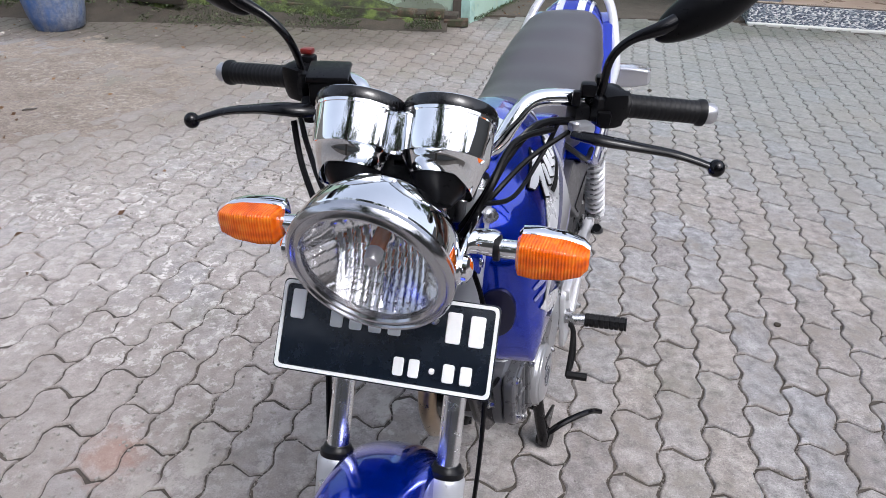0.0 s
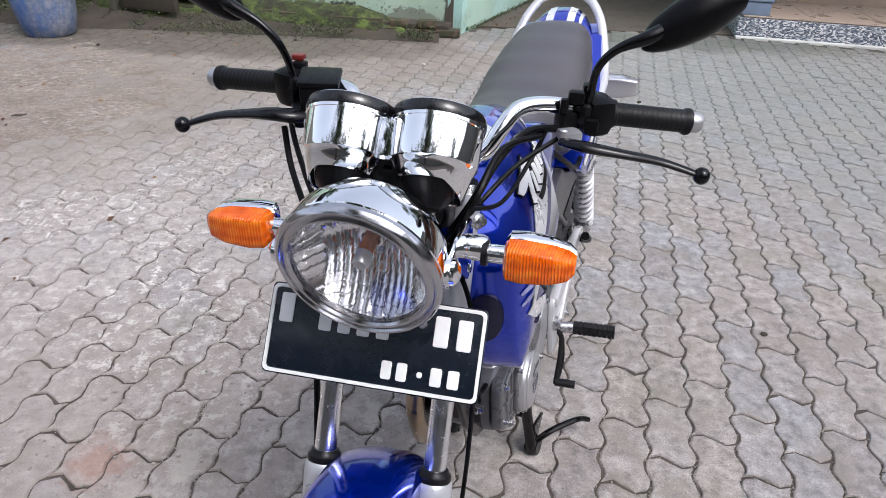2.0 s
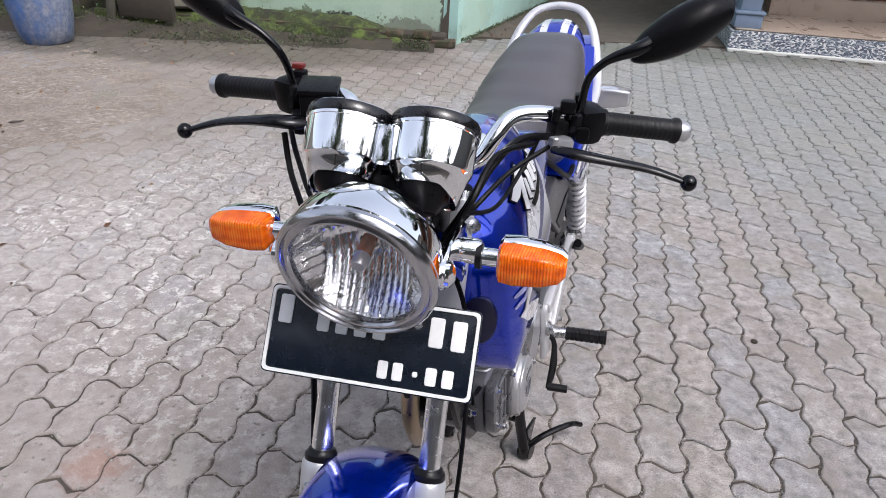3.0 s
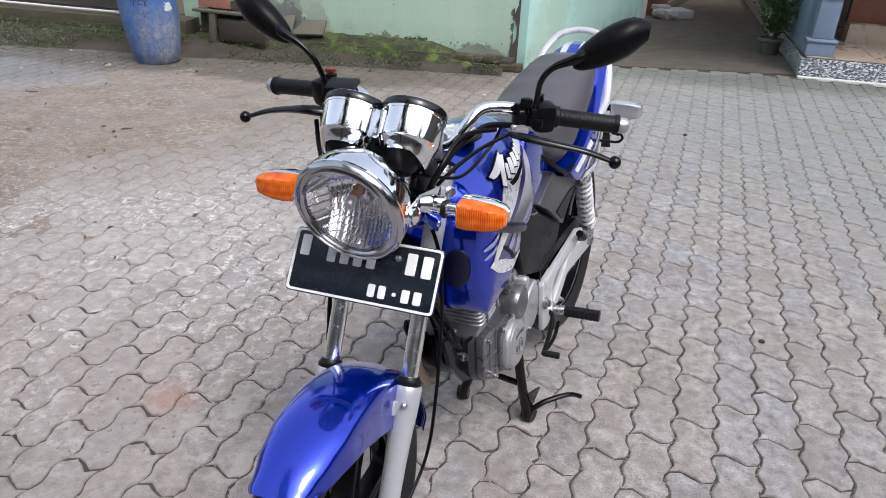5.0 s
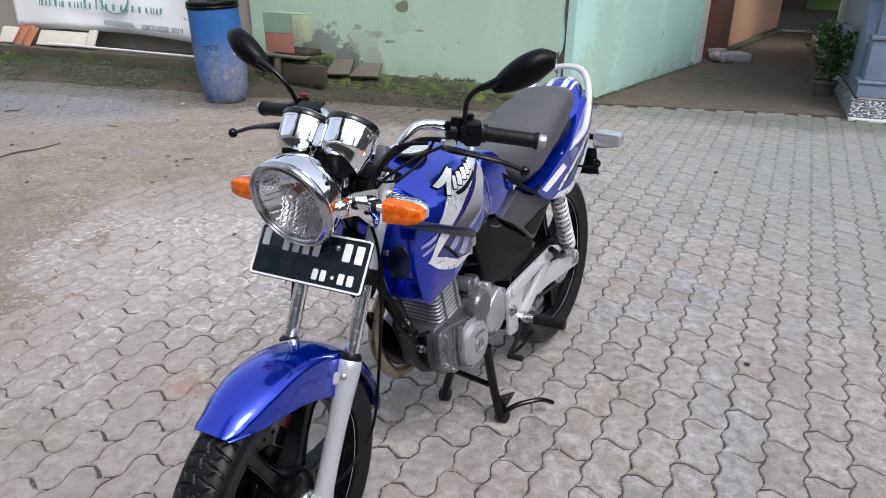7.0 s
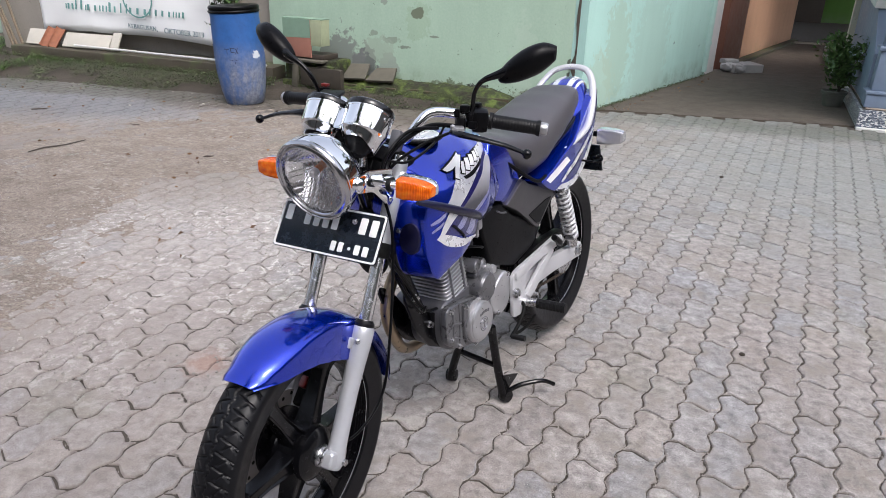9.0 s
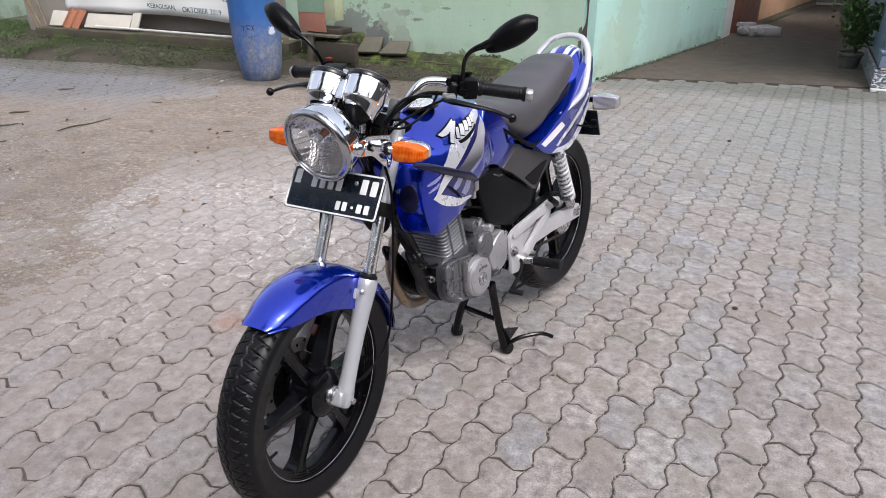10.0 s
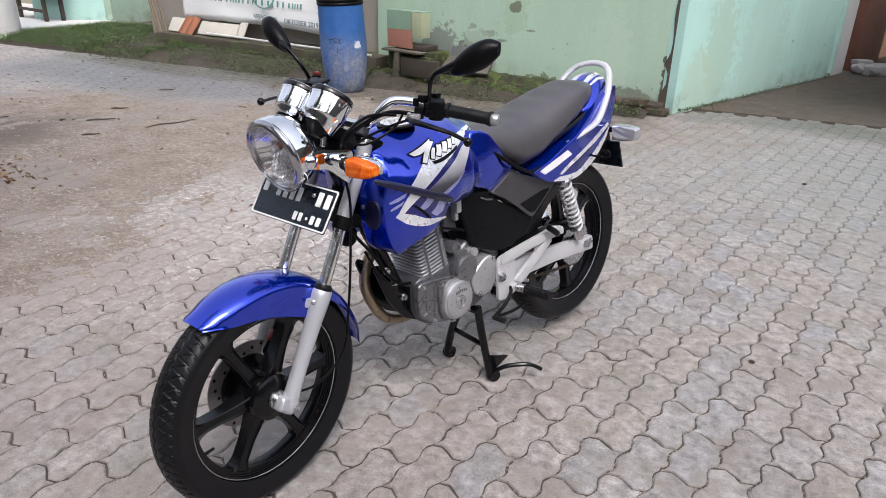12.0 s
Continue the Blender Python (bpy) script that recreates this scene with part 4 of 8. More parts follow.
def weeds():
    """Low broad weeds on the bank and grass at the far left."""
    rng = random.Random(21)
    bm = bmesh.new()
    for k in range(40000):
        x = rng.uniform(-7.5, -0.1)
        y0 = 5.3 + (0.08 * (x + 3) if x > -3 else 0)
        y = rng.uniform(y0, WALL(x) - (0.25 if x > -3 else 0.3))
        if x > -3 and y > 5.62 and rng.random() < 0.8 or y < 5.6 and rng.random() > ((y - y0) / 0.32) ** 1.5:
            continue
        if wobble(x, y, 2.2, 7) + 0.25 * wobble(x, y, 7, 2) < -0.12 + (0.45 if -4.0 < x < -2.5 and y < 5.75 else 0):
            continue
        t = min(1, max(0, (y - 5.45) / 0.7))
        p = Vector((x, y, 0.1 * t * t * (3 - 2 * t) + rng.uniform(0.0, 0.05)))
        d = rand_dir(rng, 0.9)
        leaf(bm, p, d, d.orthogonal().normalized(), rng.uniform(0.01, 0.03), rng.uniform(0.006, 0.014))
    for k in range(220):
        x = rng.uniform(-3.1, -0.2)
        p = Vector((x, WALL(x) - rng.uniform(0.02, 0.2), 0.17 + rng.uniform(-0.02, 0.03)))
        if wobble(x, 0, 1.6, 5) < -0.1:
            continue
        d = rand_dir(rng, 1.2)
        leaf(bm, p, d, d.orthogonal().normalized(), rng.uniform(0.015, 0.035), rng.uniform(0.005, 0.012))
    for k in range(700):
        q = rng.random() ** 1.3
        p = Vector((0.17 + 1.36 * q + abs(rng.gauss(0, 0.03)), 6.02 + 3.12 * q, 0.008 + rng.uniform(0, 0.02)))
        d = rand_dir(rng, 0.9)
        leaf(bm, p, d, d.orthogonal().normalized(), rng.uniform(0.01, 0.028), rng.uniform(0.006, 0.013))
    solid("weeds", bm, weed_leaf, "low broad-leaved weeds along the wall's foot", "weeds", "stuff", sharp=180)
    bm = bmesh.new()
    for k in range(24000):
        x = rng.uniform(-9.3, -5.2)
        y = rng.uniform(5.6, 7.8)
        if y > WALL(x) - 0.25 and x > -6.8 or x > -6.2 and rng.random() < (x + 6.2):
            continue
        if wobble(x, y, 1.1, 3) < -0.15 or (x > -6 and y > 6.35):
            continue
        h = rng.uniform(0.03, 0.085)
        p = Vector((x, y, 0.02 + 0.08 * min(1, max(0, (y - 5.45) / 0.7))))
        d = Vector((rng.gauss(0, 0.5), rng.gauss(0, 0.5), 1)).normalized()
        leaf(bm, p, d, d.orthogonal().normalized(), h, rng.uniform(0.006, 0.016))
    solid("grass", bm, grass_leaf, "short green grass at the yard's edge", "grass", "stuff", sharp=180)


weeds()


def blue_drum():
    m = pose(-3.03, 5.36, -0.002, 0, -2.5, 25)
    root = thing("plastic_drum", m, "scuffed blue plastic drum with a black lid beside the weeds", "drum")
    b = bmesh.new()
    lathe(b, [(0, 0), (0.165, 0), (0.178, 0.012), (0.205, 0.12), (0.226, 0.28), (0.233, 0.42), (0.228, 0.6), (0.222, 0.78), (0.222, 0.83), (0.21, 0.84), (0, 0.84)], n=48)
    part("body", b, drum_blue, root)
    b = bmesh.new()
    lathe(b, [(0, 0.842), (0.22, 0.842), (0.229, 0.838), (0.233, 0.85), (0.229, 0.857), (0.224, 0.862), (0.23, 0.87), (0.231, 0.885), (0.222, 0.897), (0.17, 0.9), (0, 0.9)], n=48)
    part("lid", b, black_plastic, root, "black plastic lid")
    # dark scrawl that cannot be read, as plain strokes
    for a, z, w, h, lean in ((-112, 0.53, 0.05, 0.006, 0), (-112, 0.505, 0.006, 0.045, 5), (-103, 0.52, 0.006, 0.05, -8), (-99, 0.535, 0.035, 0.006, 5), (-99, 0.5, 0.035, 0.006, -5), (-90, 0.51, 0.006, 0.055, 25), (-90, 0.51, 0.006, 0.055, -25), (-104, 0.43, 0.035, 0.006, 10), (-96, 0.42, 0.006, 0.05, 4), (-90, 0.43, 0.03, 0.006, -8)):
        t = radians(a)
        b = bmesh.new()
        box(b, (math.cos(t) * 0.2305, math.sin(t) * 0.2305, z), (w, 0.004, h), 0.001, pose(0, 0, 0, 0, lean, a + 90), 1)
        part("scrawl_bar", b, drum_ink, root, "dark plain stroke")


blue_drum()


def meter_box():
    """A faded two-tone wooden box on a low brick pier."""
    m = pose(-2.64, 5.98, 0.0, 0, 0, -14)
    bm = bmesh.new()
    box(bm, (0, 0.16, 0.17), (0.6, 0.34, 0.36), 0.02)
    pier = solid("stone_pier", bm, moss_mat, "low dark stone pier under the wooden box", "pier", m=m)
    for k, (x, z) in enumerate([(-0.2, 0.08), (0.12, 0.1), (-0.05, 0.24), (0.24, 0.25)]):
        b = bmesh.new()
        box(b, (x, -0.015, z), (0.26, 0.06, 0.12), 0.025)
        part("stone", b, moss_mat, pier)
    b = bmesh.new()
    box(b, (0.19, -0.03, 0.19), (0.52, 0.07, 0.2), 0.03)
    part("stone", b, rubble_brown, pier, "long brown stone")
    b = bmesh.new()
    box(b, (-0.05, -0.02, 0.345), (0.56, 0.12, 0.022), 0.004)
    part("shelf_plank", b, slab_mat, pier, "weathered plank under the box")
    b = bmesh.new()
    box(b, (-0.13, -0.05, 0.2), (0.07, 0.05, 0.28), 0.01, pose(0, 0, 0, 0, 8, 0))
    part("prop", b, slab_mat, pier, "pale stone prop")
    root = thing("wooden_box", m @ pose(-0.02, 0, 0.355) @ Matrix.Scale(0.84, 4), "faded green and salmon wooden box with an open bottom", "box")
    b = bmesh.new()
    box(b, (-0.13, 0.0, 0.24), (0.42, 0.02, 0.44), 0.004)
    part("front_panel", b, box_red, root, "faded salmon front board")
    b = bmesh.new()
    slab(b, [(-0.34, 0.24), (0.08, 0.25), (0.08, 0.46), (-0.34, 0.465)], -0.014, -0.0105, "y", 0.001, 1)
    part("paint_band", b, box_green, root, "faded green band of paint")
    b = bmesh.new()
    box(b, (0.235, 0.08, 0.31), (0.02, 0.14, 0.3), 0.004)
    box(b, (0.163, 0.0, 0.31), (0.16, 0.018, 0.3), 0.004)
    part("side_panel", b, box_cream, root, "cream-green side board")
    b = bmesh.new()
    box(b, (-0.05, 0.075, 0.466), (0.6, 0.17, 0.01), 0.003)
    part("top", b, box_green, root)
    b = bmesh.new()
    box(b, (0.02, 0.15, 0.03), (0.48, 0.28, 0.06), 0.01)
    part("base", b, dark_wood, root)


meter_box()


def glyphs(s, size, material, parent, m, label=""):
    """Letters of the built-in font as a thin mesh part."""
    cu = bpy.data.curves.new("lettering", "FONT")
    cu.body, cu.size, cu.extrude, cu.align_x = s, size, 0.0015, "LEFT"
    tmp = bpy.data.objects.new("lettering", cu)
    me = bpy.data.meshes.new_from_object(tmp)
    bpy.data.objects.remove(tmp)
    me.materials.clear()
    me.materials.append(material)
    ob = new("lettering", me)
    ob.parent = parent
    ob.matrix_local = m
    return tagged(ob, label)


def banner():
    root = thing("banner", pose(-6.55, WALL(-6.55) + 0.0, 0.0, 0, 0, -6.3), "white printed cloth banner hung on the wall", "banner")
    bm = bmesh.new()
    nx, nz = 60, 16
    vs = []
    for i in range(nx + 1):
        u = 2.88 * i / nx
        lo = 0.445 - 0.058 * (u - 0.85) + 0.03 * math.sin(u * 2.3 + 3.1) if u > 0.85 else 0.42 + 0.02 * math.sin(u * 3 + 4)
        row = []
        for j in range(nz + 1):
            z = lo + (1.75 - lo) * j / nz
            y = 0.02 * math.sin(u * 5 + z * 2) * (1 - j / nz) + 0.008 * wobble(u, z, 4, 1)
            row.append(bm.verts.new((u, y - 0.03, z)))
        vs.append(row)
    for i in range(nx):
        for j in range(nz):
            bm.faces.new((vs[i][j], vs[i + 1][j], vs[i + 1][j + 1], vs[i][j + 1]))
    cloth = part("cloth", bm, banner_cloth, root)
    mod = cloth.modifiers.new("thickness", "SOLIDIFY")
    mod.thickness = 0.002
    up = pose(0, 0, 0, 90, 0, 0)
    glyphs("KEBAGUSAN,", 0.072, ink_teal, root, pose(1.4, -0.065, 0.5, 90, 2, 0), "dark teal printed capitals")
    glyphs("OKTOBER 2019", 0.082, ink_teal, root, pose(1.92, -0.065, 0.47, 90, 2, 0), "dark teal printed capitals")
    rng = random.Random(2)
    x = 0.48
    while x < 2.25:
        w = rng.choice([0.03, 0.04, 0.05, 0.06])
        h = rng.choice([0.06, 0.065, 0.07, 0.11])
        b = bmesh.new()
        box(b, (x, -0.06, 0.67 - 0.015 * (x - 0.5) + h / 2), (w * 0.55, 0.006, h), 0.004, pose(0, 0, 0, 0, 10, 0), 1)
        part("print_bar", b, ink_green, root)
        x += w + rng.choice([0.008, 0.012, 0.012, 0.045])
    b = bmesh.new()
    lathe(b, [(0.2, -0.003), (0.215, -0.003), (0.215, 0.003), (0.2, 0.003)], (1.58, -0.058, 0.83), (0, 1, 0), 40, True)
    part("print_ring", b, ink_green, root)


banner()


def ledge_clutter():
    y = lambda x: WALL(x) - 0.06
    for k, (x, w, h, tilt) in enumerate([(-5.8, 0.72, 0.19, 35), (-6.6, 0.3, 0.2, 32), (-5.36, 0.12, 0.22, 30)]):
        bm = bmesh.new()
        box(bm, (0, 0, h / 2), (w, 0.02, h), 0.004)
        solid("leaning_board", bm, pale_board, "pale board leaning against the banner wall", "board", group="boards on the ledge", m=pose(x, y(x) - 0.1, 0.235, -tilt, 0, -6))
    for k, x in enumerate((-6.4, -6.27)):
        bm = bmesh.new()
        pts = []
        for a in range(9):
            t = math.pi * a / 8
            pts.append((math.cos(t) * 0.07, math.sin(t) * 0.05))
        for a in range(8, -1, -1):
            t = math.pi * a / 8
            pts.append((math.cos(t) * 0.058, math.sin(t) * 0.038))
        slab(bm, pts, 0, 0.26, "z", 0.003, 1)
        solid("roof_tile", bm, terracotta, "orange terracotta roof tile leaning on the ledge", "roof tile", group="tiles on the ledge", m=pose(x, y(x) - 0.17, 0.235, -35, 12, -6))
    bm = bmesh.new()
    tube(bm, [(-5.9, y(-5.9) - 0.16, 0.27), (-4.6, y(-4.6) - 0.17, 0.256), (-3.2, y(-3.2) - 0.18, 0.24)], 0.013, 10, 3)
    solid("conduit_pipe", bm, white_pipe, "white plastic pipe lying along the ledge", "pipe")
    shrub("wall_shrub", pose(-3.55, 6.0, 0.15), 1.5, 0.3, 500, "thin dark-leaved shrub behind the drum", 9, (0.09, 0.035))


ledge_clutter()


def far_left():
    """The white column, terrace, bench and green house at the far end of the yard."""
    bm = bmesh.new()
    lathe(bm, [(0.36, -0.05), (0.36, 0.05), (0.33, 0.08), (0.32, 3.2)], (-9.52, 5.95, 0), n=40)
    solid("round_column", bm, white_column, "thick white limewashed round column", "column")
    bm = bmesh.new()
    slab(bm, [(-13.0, 6.5), (-9.75, 6.6), (-9.45, 7.8), (-10.5, 9.5), (-14, 9.5)], -0.05, 0.07, "z", 0.01)
    solid("terrace", bm, white_column, "pale concrete terrace of the green house", "terrace", "structure")
    long_wall("wall_house", (-9.86, 8.15), (-10.05, 9.9), 2.8, 0.15, wall_green, "green side wall of the far house", -1)
    long_wall("wall_house_front", (-10.9, 7.55), (-9.86, 8.15), 2.8, 0.15, wall_mint, "mint front wall of the far house")
    bench = thing("wooden_bench", pose(-10.85, 7.65, 0.07, 0, 0, -13), "dark wooden bench standing on the terrace", "bench")
    for nm, c, s in (("seat", (0, 0, 0.43), (1.3, 0.4, 0.05)), ("backrest", (0, 0.2, 0.75), (1.3, 0.05, 0.3)), ("leg", (-0.5, -0.14, 0.2), (0.06, 0.06, 0.41)), ("leg", (0.5, -0.14, 0.2), (0.06, 0.06, 0.41)), ("leg", (-0.5, 0.14, 0.2), (0.06, 0.06, 0.41)), ("leg", (0.5, 0.14, 0.2), (0.06, 0.06, 0.41)), ("rail", (0, -0.14, 0.16), (0.96, 0.04, 0.05))):
        b = bmesh.new()
        box(b, c, s, 0.008)
        part(nm, b, dark_wood, bench)
    long_wall("wall_far_west", (-16, 10), (-9.3, 10), 3.0, 0.2, wall_cream, "cream wall of the far house")


far_left()


def leaning_sticks():
    for x, tilt in ((-7.18, 24), (-7.1, 28), (-7.0, 22)):
        bm = bmesh.new()
        box(bm, (0, 0, 0.55), (0.035, 0.02, 1.15), 0.004, None, 1)
        solid("leaning_plank", bm, old_plank, "narrow weathered plank leaning on the rough wall", "plank", group="planks at the wall", m=pose(x, WALL(x) + 0.02, 0.09, -7, -tilt, -6))


leaning_sticks()


def closing_walls():
    """Plain unseen walls added to close the yard behind the camera and at its sides, dark for the chrome's reflections.
    """
    long_wall("wall_south", (12, -7.5), (-15, -7.5), 5.2, 0.2, wall_house_dull, "plain dark wall added unseen to close the yard")
    long_wall("wall_east", (10, 8), (10, -7.5), 4.4, 0.2, wall_house_dull, "plain dark wall added unseen at the yard's side")
    long_wall("wall_far_side", (-15, -7.5), (-15, 10), 4.0, 0.2, wall_house_dull, "plain dark wall added unseen at the yard's end")


closing_walls()


def tree(m, height, spread, seed, leaves=7000):
    """A broad tree: tapered trunk, limbs and a ragged crown of small leaves."""
    rng = random.Random(seed)
    root = thing("tree", m, "broad dark-leaved tree added out of view for reflections", "tree", "trees round the yard")
    wood, crown = bmesh.new(), bmesh.new()
    tube(wood, [(0, 0, -0.05), (0.1, 0, height * 0.25), (0.0, 0.1, height * 0.55)], [0.2, 0.15, 0.1], 12, 5)
    clumps = []
    for k in range(16):
        a = rng.uniform(0, 6.28)
        r = spread * rng.uniform(0.25, 1)
        e = Vector((math.cos(a) * r, math.sin(a) * r, height * rng.uniform(0.55, 1)))
        s = Vector((0, 0.05, height * rng.uniform(0.3, 0.55)))
        tube(wood, [s, s * 0.5 + e * 0.5 + Vector((0, 0, 0.2)), e], [0.07, 0.04, 0.015], 7, 4)
        clumps += [(e, rng.uniform(0.5, 1.0)), (s * 0.4 + e * 0.6, rng.uniform(0.4, 0.8))]
    for k in range(leaves):
        c, r = rng.choice(clumps)
        p = c + Vector((rng.gauss(0, 1), rng.gauss(0, 1), rng.gauss(0, 0.7))) * r * 0.5
        d = rand_dir(rng, -0.1)
        leaf(crown, p, d, d.orthogonal().normalized(), rng.uniform(0.12, 0.24), rng.uniform(0.06, 0.1))
    part("trunk", wood, dark_wood, root)
    part("crown", crown, shrub_leaf, root, sharp=180)


# unseen trees, set where chrome and paint should mirror dark foliage
tree(pose(-1.7, -3.2, 0), 7.6, 3.1, 3, 15000)
tree(pose(-7.0, -4.5, 0), 7.5, 2.6, 4)
tree(pose(6.5, -5.5, 0), 6.5, 2.0, 5)
tree(pose(-4.6, 11.5, 0), 6.5, 2.4, 6)
tree(pose(8.2, 11.0, 0), 8.0, 2.8, 7)


def litter():
    rng = random.Random(31)
    for (x0, y0), (x1, y1), r in (((-3.47, 3.15), (-3.35, 3.57), 0.006), ((-4.06, 3.08), (-3.92, 3.25), 0.008), ((-4.26, 3.49), (-4.15, 3.58), 0.008), ((-4.54, 4.3), (-4.45, 4.4), 0.008), ((-2.28, 3.46), (-2.22, 3.5), 0.006), ((-3.7, 2.75), (-3.62, 2.85), 0.008)):
        d = Vector((x1 - x0, y1 - y0, 0))
        n = Vector((-d.y, d.x, 0)) * 0.06
        bm = bmesh.new()
        tube(bm, [-d * 0.5, -d * 0.2 + n, d * 0.1 - n * 0.6, d * 0.5], [r * 0.6, r, r * 0.8, r * 0.4], 6, 3)
        solid("twig", bm, dark_wood, "dry dark twig lying on the soil", "twig", group="litter on the paving", m=pose((x0 + x1) / 2, (y0 + y1) / 2, 0.014))
    # dry leaves heaped at the yard's edge and strewn about
    bm = bmesh.new()
    for k in range(620):
        if k < 380:
            x, y, z = rng.gauss(-3.42, 0.22), rng.gauss(1.72, 0.13), rng.uniform(0.004, 0.05)
        elif k < 430:
            q = rng.uniform(0, 1) ** 1.5
            x, y, z = 0.42 + 1.3 * q + rng.uniform(0, 0.12), 6.3 + 3.0 * q, 0.011
        else:
            x, y, z = rng.uniform(-7.0, -1.2), rng.uniform(1.2, 5.6), 0.012
        d = Vector((rng.gauss(0, 1), rng.gauss(0, 1), rng.gauss(0, 0.25))).normalized()
        s = rng.uniform(0.02, 0.05) if k < 380 else rng.uniform(0.012, 0.04)
        leaf(bm, Vector((x, y, z)), d, Vector((rng.gauss(0, 0.4), rng.gauss(0, 0.4), 1)).normalized().cross(d).normalized(), s, s * 0.5)
    solid("dry_leaves", bm, dry_leaf, "dry brown leaves strewn over the soil", "leaves", "stuff", sharp=180)
    # pale crumbs of mortar on soil and blocks
    verts, faces = [], []
    for k in range(6530):
        x, y = (rng.uniform(-4.6, -0.4), rng.uniform(0.9, 3.4)) if k % 4 else (rng.uniform(-3.6, -0.8), rng.uniform(3.2, 5.2))
        if k > 6500:
            x, y = rng.uniform(-8.5, -3.0), rng.gauss(5.35, 0.25)
        elif wobble(x, y, 1.3, 11) < -0.12:
            continue
        s = rng.uniform(0.002, 0.008) * (1.8 if rng.random() < 0.06 else 1) if k <= 6500 else rng.uniform(0.008, 0.022)
        o, a, h = len(verts), rng.uniform(0, 6.28), s * rng.uniform(0.15, 0.4)
        out = [s * rng.uniform(0.6, 1.2) for q in range(5)]
        for k2, z in ((1.0, 0.0), (0.7, 0.003 + h)):
            verts += [(x + k2 * out[q] * math.cos(a + q * 1.257), y + k2 * out[q] * math.sin(a + q * 1.257), z) for q in range(5)]
        faces += [(o + q, o + (q + 1) % 5, o + 5 + (q + 1) % 5, o + 5 + q) for q in range(5)] + [tuple(range(o + 5, o + 10))]
    me = bpy.data.meshes.new("mortar_crumbs")
    me.from_pydata(verts, [], faces)
    me.materials.append(rubble_mat)
    tagged(new("mortar_crumbs", me), "pale crumbs of mortar scattered over the soil", "rubble", kind="stuff")
    for k in range(24):
        x, y = (rng.uniform(-6.5, -2.2), rng.uniform(2.6, 5.2)) if k % 3 == 0 else (rng.uniform(-6.5, 3.2), rng.uniform(0.8, 5.6))
        bm = bmesh.new()
        if k % 6 == 0:
            L = rng.uniform(0.03, 0.07)
            tube(bm, [(-L, 0, 0.004), (0, rng.uniform(-0.03, 0.03), 0.008), (L, rng.uniform(-0.02, 0.02), 0.004)], 0.004, 6, 4)
            solid("twig", bm, dark_wood, "dry twig lying on the paving", "twig", group="litter on the paving", m=pose(x, y, 0.002, 0, 0, rng.uniform(0, 180)))
        else:
            s = rng.uniform(0.006, 0.016)
            bmesh.ops.create_icosphere(bm, subdivisions=2, radius=s)
            for v in bm.verts:
                v.co = v.co * (1 + 0.4 * noise.noise(v.co * 60 + Vector((k, 0, 0))))
                v.co.z *= 0.6
            solid("pebble", bm, pale_board if k % 2 else dark_earth, "small stone lying on the paving", "stone", group="litter on the paving", m=pose(x, y, s * 0.4))


litter()

# ---- the motorcycle: x ahead, y to its left, z up ----
RAKE, STEER = radians(24), radians(9.5)
BIKE = Matrix.Translation((-0.1006, 0.5443, 0.0)) @ Matrix.Rotation(radians(-110.4), 4, "Z") @ Matrix.Rotation(radians(2.5), 4, "X")
bike = thing("motorcycle", BIKE, "blue and silver motorcycle with chrome headlamp on its centre stand", "motorcycle")
STEM = Vector((-0.1, 0.0, 0.565))
FORK = Vector((-math.sin(RAKE), 0, math.cos(RAKE)))
SHEAR = Matrix.Identity(4)
SHEAR[2][1], SHEAR[1][2] = 0.045, -0.045
TURNED = SHEAR @ Matrix.Translation((0, 0.0455, 0)) @ Matrix.Translation(STEM) @ Matrix.Rotation(STEER, 4, FORK) @ Matrix.Translation(-STEM)
BARS = TURNED @ Matrix.Translation((0, 0.0235, -0.003)) @ Matrix.Translation(STEM) @ Matrix.Rotation(radians(3.4), 4, FORK) @ Matrix.Translation(-STEM) @ Matrix.Diagonal((1, 0.953, 1, 1))
LEAN = Matrix.Rotation(radians(1.9), 4, "Z") @ SHEAR @ Matrix.Translation((0, 0.0455, 0))
BODY = LEAN @ Matrix.Translation((-0.3, 0, 0)) @ Matrix.Diagonal((1.03, 1, 1, 1)) @ Matrix.Translation((0.3, 0, 0))


def fixed(name, bm, material, parent=None, label="", sharp=35):
    return part(name, moved(bm, BODY), material, parent or bike, label, sharp)


def low(name, bm, material, parent=None, label="", sharp=35):
    """A part of the engine, chassis or rear wheel."""
    return part(name, moved(bm, LEAN), material, parent or bike, label, sharp)


def front(name, bm, material, parent=None, label="", sharp=35):
    """A part that turns with the handlebar."""
    return part(name, moved(bm, TURNED), material, parent or bike, label, sharp)


def bars(name, bm, material, parent=None, label="", sharp=35):
    """A part of the handlebar, which sits a little askew in its clamps."""
    return part(name, moved(bm, BARS), material, parent or bike, label, sharp)


def flip(bm):
    m = Matrix.Diagonal((1, -1, 1, 1))
    bmesh.ops.transform(bm, matrix=m, verts=bm.verts[:])
    bmesh.ops.reverse_faces(bm, faces=bm.faces[:])
    return bm


